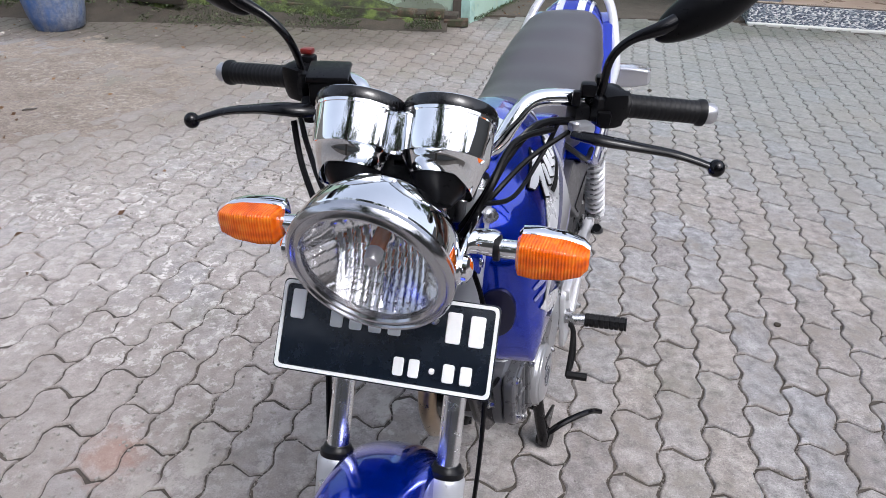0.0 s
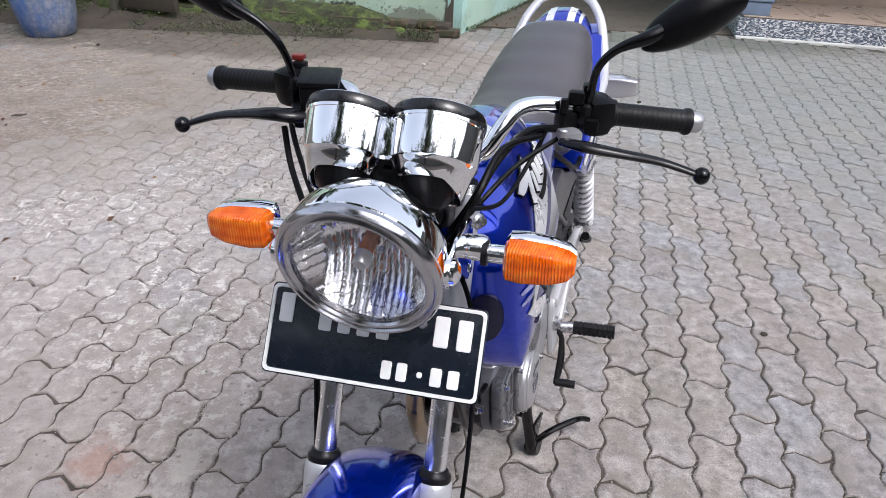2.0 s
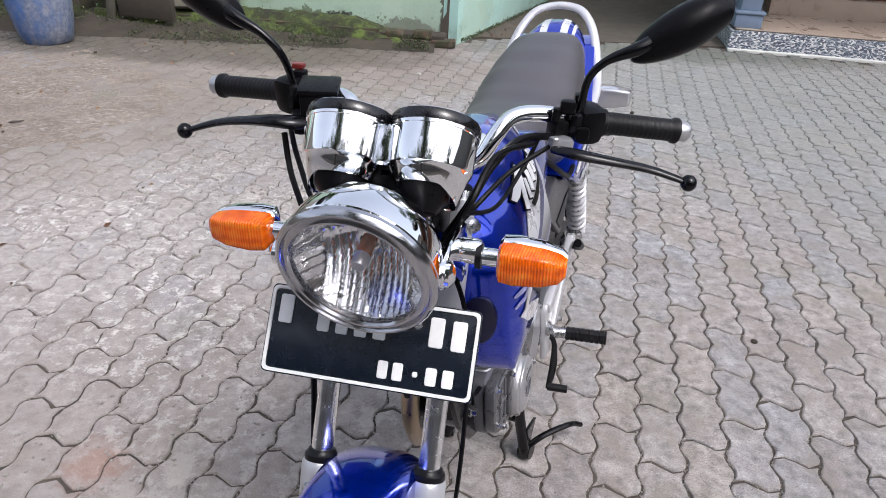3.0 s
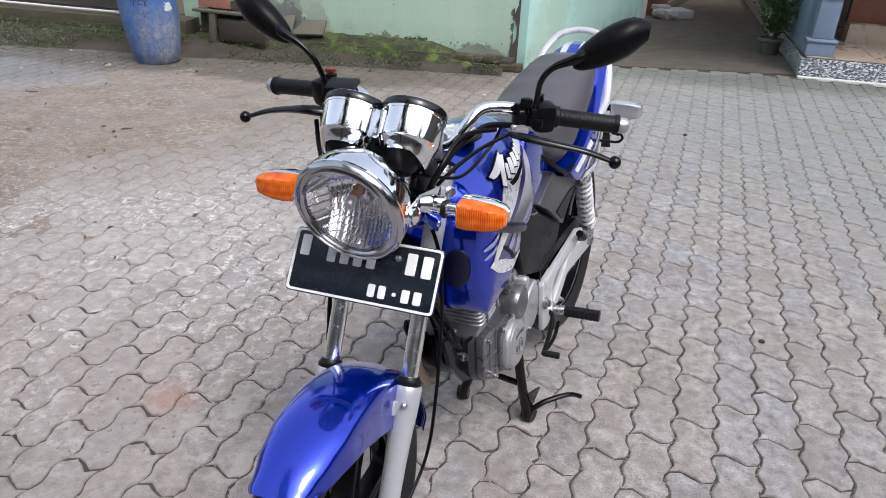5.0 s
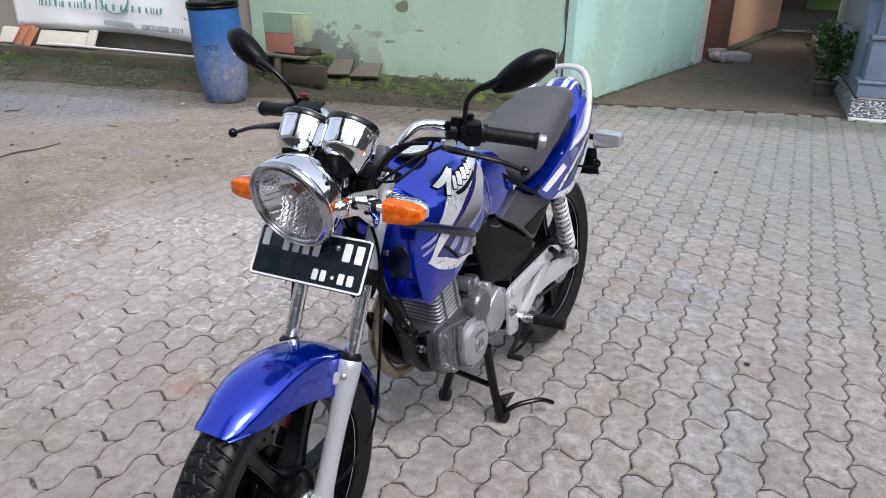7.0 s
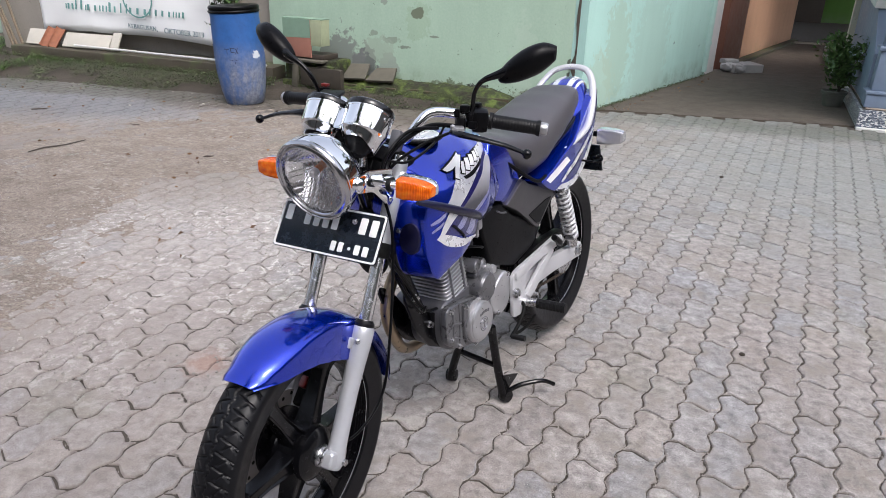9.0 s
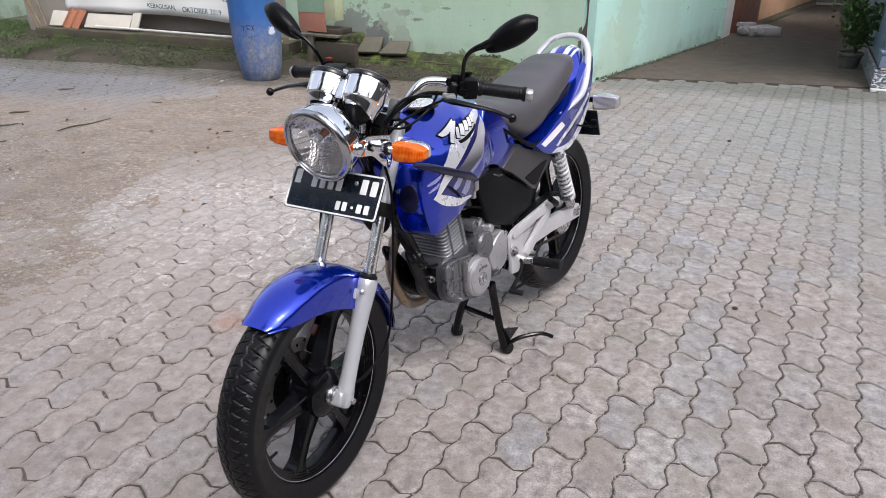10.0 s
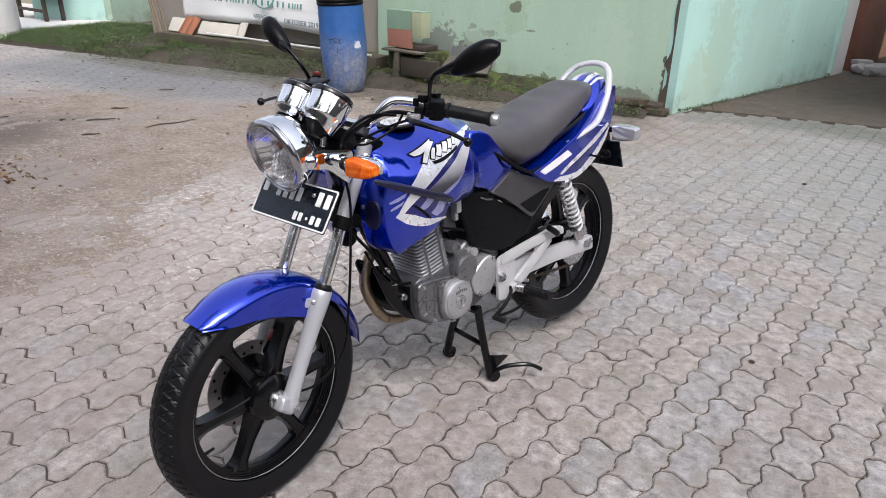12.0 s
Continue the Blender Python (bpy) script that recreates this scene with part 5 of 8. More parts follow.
def tread(u, v, pitch):
    """Depth of the tread at u along and v across the tyre, in millimetres from the crown's middle."""
    best = 9.0
    side = abs(v)
    shift = 0.5 if v > 0 else 0.0
    for lean, lo, hi, off in ((0.35, 7, 43, 0.0), (-1.15, 15, 28, 0.55), (0.9, 29, 45, 0.45)):
        if lo < side < hi:
            q = ((u + lean * side) / pitch + shift + off) % 1.0
            best = min(best, min(q, 1 - q) * pitch / math.hypot(1, lean))
    q = (u / pitch) % 1.0
    best = min(best, abs(v - 3 * (abs(q - 0.5) * 4 - 1)) * 0.9)
    t = min(1, max(0, (best - 0.9) / 0.9))
    return 1 - t * t * (3 - 2 * t)


def tyre(c, radius, bead, width, seed):
    """A tyre with branching tread grooves cut into its crown."""
    n, k = 1150, 60
    bm = bmesh.new()
    h = radius - bead
    count = round(2 * math.pi * radius / 0.028)
    pitch = 2000 * math.pi * radius / count
    rows = []
    for i in range(n):
        a = 2 * math.pi * i / n
        ring = []
        for j in range(k + 1):
            s = j / k * 2 - 1
            ang = s * math.pi * 0.62
            if abs(ang) < math.pi / 2:
                y, r = width / 2 * math.sin(ang), radius - h * 0.42 * (1 - math.cos(ang))
                if abs(y) < width * 0.465:
                    r -= 0.0032 * tread(1000 * radius * a, 1000 * width / 2 * ang * 0.82, pitch)
            else:
                t = (abs(ang) - math.pi / 2) / (math.pi * 0.12)
                y, r = width / 2 * math.copysign(1, s) * (1 - 0.22 * t), radius - h * 0.42 - h * 0.58 * t
            ring.append(Vector((c[0] + r * math.cos(a), c[1] + y, c[2] + r * math.sin(a))))
        rows.append(ring)
    vs = [[bm.verts.new(p) for p in ring] for ring in rows]
    for i in range(n):
        a, b = vs[i], vs[(i + 1) % n]
        for j in range(k):
            bm.faces.new((a[j], a[j + 1], b[j + 1], b[j]))
        bm.faces.new((a[k], a[0], b[0], b[k]))
    return bm


def wheel(name, c, radius, width, put, label, rear=False):
    c = Vector(c)
    ax = (0, 1, 0)
    bead = 0.229
    b = bmesh.new()
    w = width * 0.32
    inner = []
    for k, (r, f) in enumerate(((0.2235, 1.0), (0.2235, 0.93), (0.219, 0.92), (0.219, 0.8), (0.2145, 0.78), (0.2145, 0.66), (0.2095, 0.64), (0.2095, 0.5), (0.205, 0.46), (0.203, 0.2))):
        inner.append((r, w * f))
    lathe(b, [(bead + 0.004, -w), (bead + 0.007, -w + 0.005), (bead - 0.006, -w + 0.012), (0.214, -w * 0.4), (0.214, w * 0.4), (bead - 0.006, w - 0.012), (bead + 0.007, w - 0.005), (bead + 0.004, w)]
          + inner + [(r, -h) for r, h in inner[::-1]], c, ax, 96, True)
    rim = put(name, b, black_gloss, None, label, 25)
    put("tyre", tyre(c, radius, bead, width, 1), rubber, rim, "black tyre with branching tread grooves", 50)
    for side in (-1, 1):
        b = bmesh.new()
        lathe(b, [(0.2236, 0), (0.2248, 0.0009), (0.2262, 0.0)], c + Vector((0, side * (w + 0.0003), 0)), (0, side, 0), 72, True)
        put("rim_line", b, alu, rim)
    for k in range(6):
        # a spoke is a tapered bar with a raised lip along each edge
        a = math.radians(60 * k + (18 if rear else 0))
        m = Matrix.Translation(c) @ Matrix.Rotation(-a, 4, "Y")
        b = bmesh.new()
        sec = ((-1, -1), (1, -1), (1.12, -0.82), (0.86, -0.62), (0.86, 0.62), (1.12, 0.82), (1, 1), (-1, 1), (-1.12, 0.82), (-0.86, 0.62), (-0.86, -0.62), (-1.12, -0.82))
        loft(b, [[m @ Vector((x, y * t, z * h)) for y, z in sec] for x, t, h in ((0.04, 0.024, 0.026), (0.07, 0.021, 0.019), (0.13, 0.016, 0.0145), (0.18, 0.015, 0.0155), (0.195, 0.017, 0.019), (0.207, 0.019, 0.026))])
        put("spoke", b, black_gloss, rim, sharp=30)
    b = bmesh.new()
    hub = 0.078 if rear else 0.062
    lathe(b, [(0.02, -0.06), (hub * 0.8, -0.056), (hub, -0.045), (hub * 1.04, -0.03), (hub * 0.94, -0.02), (hub * 0.94, 0.02), (hub * 1.04, 0.03), (hub, 0.042), (hub * 0.82, 0.05), (hub * 0.6, 0.054), (0.02, 0.056)], c, ax, 48)
    put("hub", b, black_gloss, rim)
    b = bmesh.new()
    valve = math.radians(-24)
    p = c + Vector((math.cos(valve), 0, math.sin(valve))) * 0.206
    lathe(b, [(0.0045, 0), (0.0045, 0.012), (0.0035, 0.013), (0.0035, 0.028), (0, 0.028)], p, (-math.cos(valve), 0.35, -math.sin(valve)), 8)
    put("valve", b, black_dark, rim)
    return rim


# wheels
FA, RA = Vector((0.044, 0, 0.3)), Vector((-1.28, 0, 0.345))
front_wheel = wheel("front_wheel", FA, 0.303, 0.1, front, "black six-spoke cast front wheel")
rear_wheel = wheel("rear_wheel", RA, 0.312, 0.11, low, "black six-spoke cast rear wheel", True)


def front_brake():
    b = bmesh.new()
    lathe(b, [(0.074, -0.066), (0.12, -0.066), (0.12, -0.062), (0.074, -0.062)], FA, (0, 1, 0), 72, True)
    disc = front("brake_disc", b, disc_metal, front_wheel, "drilled steel brake disc")
    for k in range(24):
        b = bmesh.new()
        a = 2 * math.pi * k / 24
        r = 0.089 + 0.011 * (k % 3)
        lathe(b, [(0.0035, -0.0006), (0.0048, 0.0), (0.0, 0.0005)], FA + Vector((math.cos(a) * r, -0.0616, math.sin(a) * r)), (0, 1, 0), 10)
        front("drilled_hole", b, black_dark, front_wheel)
    b = bmesh.new()
    lathe(b, [(0.02, -0.062), (0.07, -0.061), (0.083, -0.0605), (0.083, -0.054), (0.06, -0.05), (0.02, -0.045)], FA, (0, 1, 0), 36)
    front("disc_carrier", b, black_gloss, front_wheel)
    for k in range(6):
        a = 2 * math.pi * (k + 0.5) / 6
        b = bmesh.new()
        lathe(b, [(0.0075, 0), (0.0075, 0.005), (0.005, 0.007), (0, 0.007)], FA + Vector((math.cos(a) * 0.075, -0.0605, math.sin(a) * 0.075)), (0, 1, 0), 6)
        front("disc_bolt", b, steel, front_wheel)
    b = bmesh.new()
    box(b, (FA.x - 0.105, -0.064, FA.z + 0.09), (0.105, 0.06, 0.055), 0.016, pose(0, 0, 0, 0, 50, 0), 3)
    box(b, (FA.x - 0.085, -0.085, FA.z + 0.095), (0.05, 0.03, 0.035), 0.01, pose(0, 0, 0, 0, 50, 0))
    lathe(b, [(0.017, 0), (0.018, 0.008), (0.014, 0.012), (0, 0.012)], (FA.x - 0.1, -0.034, FA.z + 0.095), (0, 1, 0), 18)
    cal = front("brake_caliper", b, black_dark)
    b = bmesh.new()
    box(b, (FA.x - 0.07, -0.032, FA.z + 0.125), (0.028, 0.018, 0.02), 0.005, pose(0, 0, 0, 0, 40, 0))
    front("caliper_cap", b, red_plastic, cal, "red plastic cap")


front_brake()

LEG = Vector((-0.453, 0, 0.892)).normalized()  # the fork legs' own rake
LEG_TOP = Vector((-0.114, 0, 0.557))


def forks():
    ax = LEG
    for s in (1, -1):
        top = LEG_TOP + Vector((0, s * 0.078, 0))
        foot = top - LEG * 0.318
        b = bmesh.new()
        lathe(b, [(0.0, -0.012), (0.016, -0.01), (0.021, 0.0), (0.0225, 0.018), (0.0205, 0.05), (0.0195, 0.1), (0.02, 0.17), (0.0225, 0.235), (0.025, 0.27), (0.0262, 0.3), (0.0262, 0.314), (0.024, 0.318), (0, 0.318)], foot, ax, 32)
        # axle lug ahead of the leg and a mount ear for the fender
        box(b, (FA.x - 0.008, s * 0.077, FA.z - 0.008), (0.05, 0.034, 0.04), 0.012, pose(0, 0, 0, 0, -27, 0), 3)
        box(b, top - LEG * 0.03 + Vector((0.024, -s * 0.012, 0.0)), (0.03, 0.016, 0.026), 0.006, pose(0, 0, 0, 0, -27, 0))
        leg = front("fork_leg", b, slider_paint, None, "silver lacquered fork slider")
        b = bmesh.new()
        lathe(b, [(0.0165, 0), (0.0232, 0.0), (0.024, 0.003), (0.0235, 0.008), (0.0205, 0.011), (0.019, 0.015), (0.0165, 0.016)], top, ax, 28)
        front("dust_seal", b, rubber, leg)
        b = bmesh.new()
        lathe(b, [(0, 0), (0.0155, 0), (0.0155, 0.4), (0, 0.4)], top, ax, 28)
        front("stanchion", b, tube_chrome, leg, "chrome fork tube")
        # stepped collars of the axle, between the leg and the hub
        b = bmesh.new()
        lathe(b, [(0.0, 0.0), (0.017, 0.0), (0.019, 0.002), (0.019, 0.008), (0.024, 0.009), (0.0255, 0.012), (0.0255, 0.016), (0.022, 0.0175), (0.027, 0.019), (0.027, 0.024), (0.0, 0.025)], (FA.x, s * 0.072, FA.z), (0, -s, 0), 24)
        front("axle_collar", b, steel, leg, "stepped steel axle collar")
        b = bmesh.new()
        lathe(b, [(0, 0), (0.012, 0), (0.012, 0.004), (0.0085, 0.006), (0.0085, 0.014), (0.0, 0.0145)], (FA.x - 0.024, s * 0.092, FA.z - 0.02), (0.1, s, 0.0), 6)
        box(b, (FA.x - 0.03, s * 0.086, FA.z - 0.012), (0.026, 0.018, 0.03), 0.005, pose(0, 0, 0, 0, -27, 0))
        front("pinch_bolt", b, steel, leg)
        b = bmesh.new()
        lathe(b, [(0, 0), (0.0065, 0), (0.0065, 0.005), (0.004, 0.007), (0, 0.007)], top - LEG * 0.025 + Vector((0.026, s * 0.006, 0.004)), (0.75, s * 0.6, 0.1), 10)
        front("fender_bolt", b, steel, leg)
        # dull upper covers over the tubes, above the lower clamp
        b = bmesh.new()
        lathe(b, [(0.0165, 0), (0.0195, 0.002), (0.0195, 0.196), (0.0165, 0.198)], top + LEG * 0.19, ax, 24)
        front("fork_cover", b, slider_paint, leg, "grey lacquered fork cover")
        b = bmesh.new()
        lathe(b, [(0.0165, -0.018), (0.0235, -0.016), (0.0245, 0.0), (0.0235, 0.016), (0.0165, 0.018)], top + LEG * 0.178, ax, 20)
        front("clamp_ring", b, black_dark, leg)
    b = bmesh.new()
    for h, w in ((0.178, 0.036), (0.385, 0.03)):
        c = LEG_TOP + LEG * h
        box(b, c + Vector((-0.03, 0, 0)), (0.075, 0.17, w), 0.012, pose(0, 0, 0, 0, -27, 0))
    tube(b, [LEG_TOP + LEG * 0.16 + Vector((-0.05, 0, 0)), LEG_TOP + LEG * 0.4 + Vector((-0.05, 0, 0))], 0.026, 18)
    front("triple_clamp", b, black_dark)


forks()


def front_fender():
    """Half round guard: crown over the tyre with skirts that reach down to the rim's edge."""
    b = bmesh.new()
    rings = []
    n = 66
    edge = [(57.5, 0.312), (59.5, 0.306), (62, 0.296), (65, 0.283), (70, 0.27), (77, 0.259), (86, 0.245), (98, 0.23), (110, 0.223), (124, 0.221), (128, 0.24), (131, 0.284), (142, 0.289), (160, 0.297), (174.5, 0.303), (176, 0.306)]
    for i in range(n + 1):
        deg = 57.5 + (176 - 57.5) * i / n
        a = math.radians(deg)
        half = lerp([(57.5, 0.036), (59, 0.044), (63, 0.052), (70, 0.06), (80, 0.066), (140, 0.066), (165, 0.062), (176, 0.05)], deg)[0]
        foot = lerp(edge, deg)[0]
        crown = 0.324
        side = max(0.296, foot + 0.003)
        sec = []
        for k in range(25):
            s = k / 24 * 2 - 1
            if abs(s) < 0.68:
                u = s / 0.68 * math.pi / 2
                y, r = half * math.sin(u), side + (crown - side) * math.cos(u) ** 0.85
            else:
                u = (abs(s) - 0.68) / 0.32
                y, r = math.copysign(half + 0.004 * u, s), side - (side - foot) * u
            sec.append((y, r))
        full = sec + [(y * 0.955, r - 0.003 if abs(y) < half * 0.9 else r) for y, r in sec[::-1]]
        rings.append([Vector((FA.x + r * math.cos(a), y, FA.z + r * math.sin(a))) for y, r in full])
    loft(b, rings)
    return front("front_fender", b, blue, None, "glossy blue front fender", 40)


front_fender()


def headlamp():
    c = Vector((-0.05, 0.003, 0.903))
    ax = Vector((1.0, -0.06, -0.29)).normalized()
    b = bmesh.new()
    lathe(b, [(0.0, -0.096), (0.03, -0.095), (0.052, -0.09), (0.07, -0.08), (0.0825, -0.064), (0.0895, -0.044), (0.0925, -0.026), (0.093, -0.014), (0.0905, -0.011), (0.088, -0.012),
              (0.0865, -0.025), (0.083, -0.045), (0.076, -0.06), (0.06, -0.074), (0.035, -0.083), (0, -0.085)], c, ax, 80)
    shell = front("headlamp", b, chrome, None, "round chrome headlamp with clear glass")
    b = bmesh.new()
    lathe(b, [(0.0905, -0.014), (0.0932, -0.011), (0.0935, -0.006), (0.0918, -0.002), (0.0892, 0.0005), (0.0868, 0.0), (0.0852, -0.0025), (0.0835, -0.002), (0.08, 0.0005), (0.0775, 0.0), (0.0755, -0.003), (0.0748, -0.01), (0.0775, -0.014), (0.085, -0.016)], c, ax, 80, True)
    front("bezel", b, satin_ring, shell, "broad grooved satin metal lamp ring", 25)
    # reflector bowl: stepped facets above, upright flutes below
    b = bmesh.new()
    x = Vector((0, 1, 0))
    x = (x - ax * x.dot(ax)).normalized()
    y = ax.cross(x)
    if y.z < 0:
        y = -y
    rings = []
    R = 0.0762
    for i in range(91):
        r = R * (1 - i / 90) + 0.004
        h = -0.012 - 0.058 * (1 - (r / (R + 0.004)) ** 2)
        ring = []
        for k in range(220):
            a = 2 * math.pi * k / 220
            u, v = r * math.cos(a), r * math.sin(a)
            if v < 0.03 and abs(u) < 0.052:
                q = v * 105 + 0.37 * math.floor(u * 58)
                step = 0.0012 * abs(math.sin(u * 380)) + 0.0075 * (1 - q + math.floor(q)) * (1 - max(0, v) / 0.03)
            elif v >= 0.012:
                q = (v * 0.86 - u * 0.5) * 95
                step = 0.0013 * (q - math.floor(q))
            else:
                q = v * 80 + (0.4 if u > 0 else 0)
                step = 0.0012 * (q - math.floor(q))
            ring.append(c + ax * (h + step * min(1, r / 0.02)) + x * u + y * v)
        rings.append(ring)
    loft(b, rings, caps=False)
    front("reflector", b, reflector, shell, "faceted silver reflector", 12)
    hole = c + ax * -0.064 + y * -0.013
    b = bmesh.new()
    lathe(b, [(0.0065, 0.004), (0.0085, 0.0035), (0.0085, -0.002), (0.0, -0.003)], hole, ax, 20)
    front("reflector_boss", b, steel, shell)
    b = bmesh.new()
    at = c + y * 0.016 + x * 0.006 + ax * 0.01
    tip = (ax + y * -0.1).normalized()
    lathe(b, [(0.0, -0.064), (0.0085, -0.064), (0.0088, -0.036), (0.0085, -0.028), (0, -0.028)], at, tip, 20)
    front("bulb", b, plain("amber_bulb", (0.46, 0.13, 0.045), 0.2).m, shell, "amber-coated bulb")
    b = bmesh.new()
    lathe(b, [(0.0, -0.029), (0.0088, -0.029), (0.009, -0.016), (0.0075, -0.0125), (0, -0.012)], at, tip, 20)
    front("bulb_shield", b, alu, shell, "pale metal bulb cap")
    b = bmesh.new()
    lathe(b, [(0.0145, -0.066), (0.0135, -0.05), (0.011, -0.05), (0.011, -0.066)], at, tip, 24, True)
    front("bulb_seat", b, chrome, shell)
    b = bmesh.new()
    lathe(b, [(0.0, 0.006), (0.03, 0.0045), (0.055, 0.0005), (0.0765, -0.0055), (0.0765, -0.0075), (0.055, -0.0015), (0.03, 0.0025), (0.0, 0.004)], c, ax, 64)
    g = front("glass", b, clear_glass, shell, "clear headlamp glass")
    g.visible_shadow = False
    for s in (1, -1):
        b = bmesh.new()
        slab(b, rounded([(-0.07, 0.915), (-0.12, 0.925), (-0.222, 0.905), (-0.23, 0.85), (-0.215, 0.822), (-0.2, 0.825), (-0.14, 0.872), (-0.075, 0.885)], 0.012), s * 0.09, s * 0.098, "y", 0.003)
        lathe(b, [(0.0, 0), (0.012, 0), (0.015, 0.004), (0.015, 0.009), (0.008, 0.014), (0.0, 0.015)], (-0.088, s * 0.094, 0.902), (0, s, 0), 16)
        lathe(b, [(0.012, 0), (0.0155, 0.003), (0.0165, 0.028), (0.014, 0.034), (0, 0.034)], (-0.175, s * 0.09, 0.888), (0, s, 0), 24)
        lathe(b, [(0.0, 0), (0.006, 0), (0.006, 0.004), (0, 0.005)], (-0.212, s * 0.096, 0.836), (0, s, 0), 10)
        front("lamp_bracket", b, chrome, None, "chrome lamp bracket")
    b = bmesh.new()
    box(b, (-0.105, 0.0945, 0.887), (0.01, 0.008, 0.016), 0.003)
    front("side_reflector", b, orange_lens, shell, "small orange side reflector")


headlamp()


def number_plate():
    """Black pressed plate with a white border; its characters are plain bars."""
    top, low = Vector((-0.139, 0, 0.825)), Vector((-0.076, 0, 0.732))
    ux = Vector((0, 1, 0))
    uy = (top - low).normalized()
    n = ux.cross(uy).normalized()
    if n.x < 0:
        n = -n
    m = Matrix((ux, uy, n)).transposed().to_4x4()
    m.translation = (top + low) / 2
    w, h = 0.272, 0.112
    shape = rounded([(-w / 2, -h / 2), (w / 2, -h / 2), (w / 2, h / 2), (-w / 2, h / 2)], 0.008, 4)
    board = front("number_plate", moved(slab(bmesh.new(), shape, -0.002, 0.0, "z", 0.0006), m), plate_black, None, "black number plate with raised white border")
    b = bmesh.new()
    inner = rounded([(-w / 2 + 0.006, -h / 2 + 0.006), (w / 2 - 0.006, -h / 2 + 0.006), (w / 2 - 0.006, h / 2 - 0.006), (-w / 2 + 0.006, h / 2 - 0.006)], 0.006, 4)
    outer = rounded([(-w / 2 + 0.0015, -h / 2 + 0.0015), (w / 2 - 0.0015, -h / 2 + 0.0015), (w / 2 - 0.0015, h / 2 - 0.0015), (-w / 2 + 0.0015, h / 2 - 0.0015)], 0.008, 4)
    loft(b, [[Vector((*p, 0.0002)) for p in outer], [Vector((x * 0.997, y * 0.993, 0.0022)) for x, y in outer], [Vector((x * 1.003, y * 1.008, 0.0022)) for x, y in inner], [Vector((*p, 0.0002)) for p in inner]], caps=False)
    front("plate_border", moved(b, m), white_paint, board, "raised white border")
    bars = [(-0.113, 0.026, 0.018, 0.036)] + [(-0.062 + 0.0245 * k, 0.022, 0.016, 0.036) for k in range(4)] + [(0.083, 0.023, 0.018, 0.037), (0.111, 0.022, 0.018, 0.037)]
    bars += [(0.022, -0.031, 0.013, 0.022), (0.041, -0.031, 0.013, 0.022), (0.063, -0.031, 0.007, 0.007), (0.083, -0.031, 0.014, 0.022), (0.104, -0.031, 0.014, 0.022)]
    for x, y, bw, bh in bars:
        b = bmesh.new()
        slab(b, rounded([(x - bw / 2, y - bh / 2), (x + bw / 2, y - bh / 2), (x + bw / 2, y + bh / 2), (x - bw / 2, y + bh / 2)], 0.003, 3), 0.0, 0.0022, "z", 0.0008, 1)
        front("plate_bar", moved(b, m), white_paint, board, "raised white bar")
    for x in (0.058, -0.058):
        b = bmesh.new()
        lathe(b, [(0.0, 0.004), (0.003, 0.0045), (0.0055, 0.0025), (0.0065, 0.0)], (x, 0.03, 0.0), (0, 0, 1), 14)
        front("plate_screw", moved(b, m), steel, board, "steel screw")
    b = bmesh.new()
    box(b, (-0.135, 0, 0.77), (0.05, 0.1, 0.02), 0.004, pose(0, 0, 0, 0, 30, 0))
    front("plate_bracket", b, black_dark, board)


number_plate()


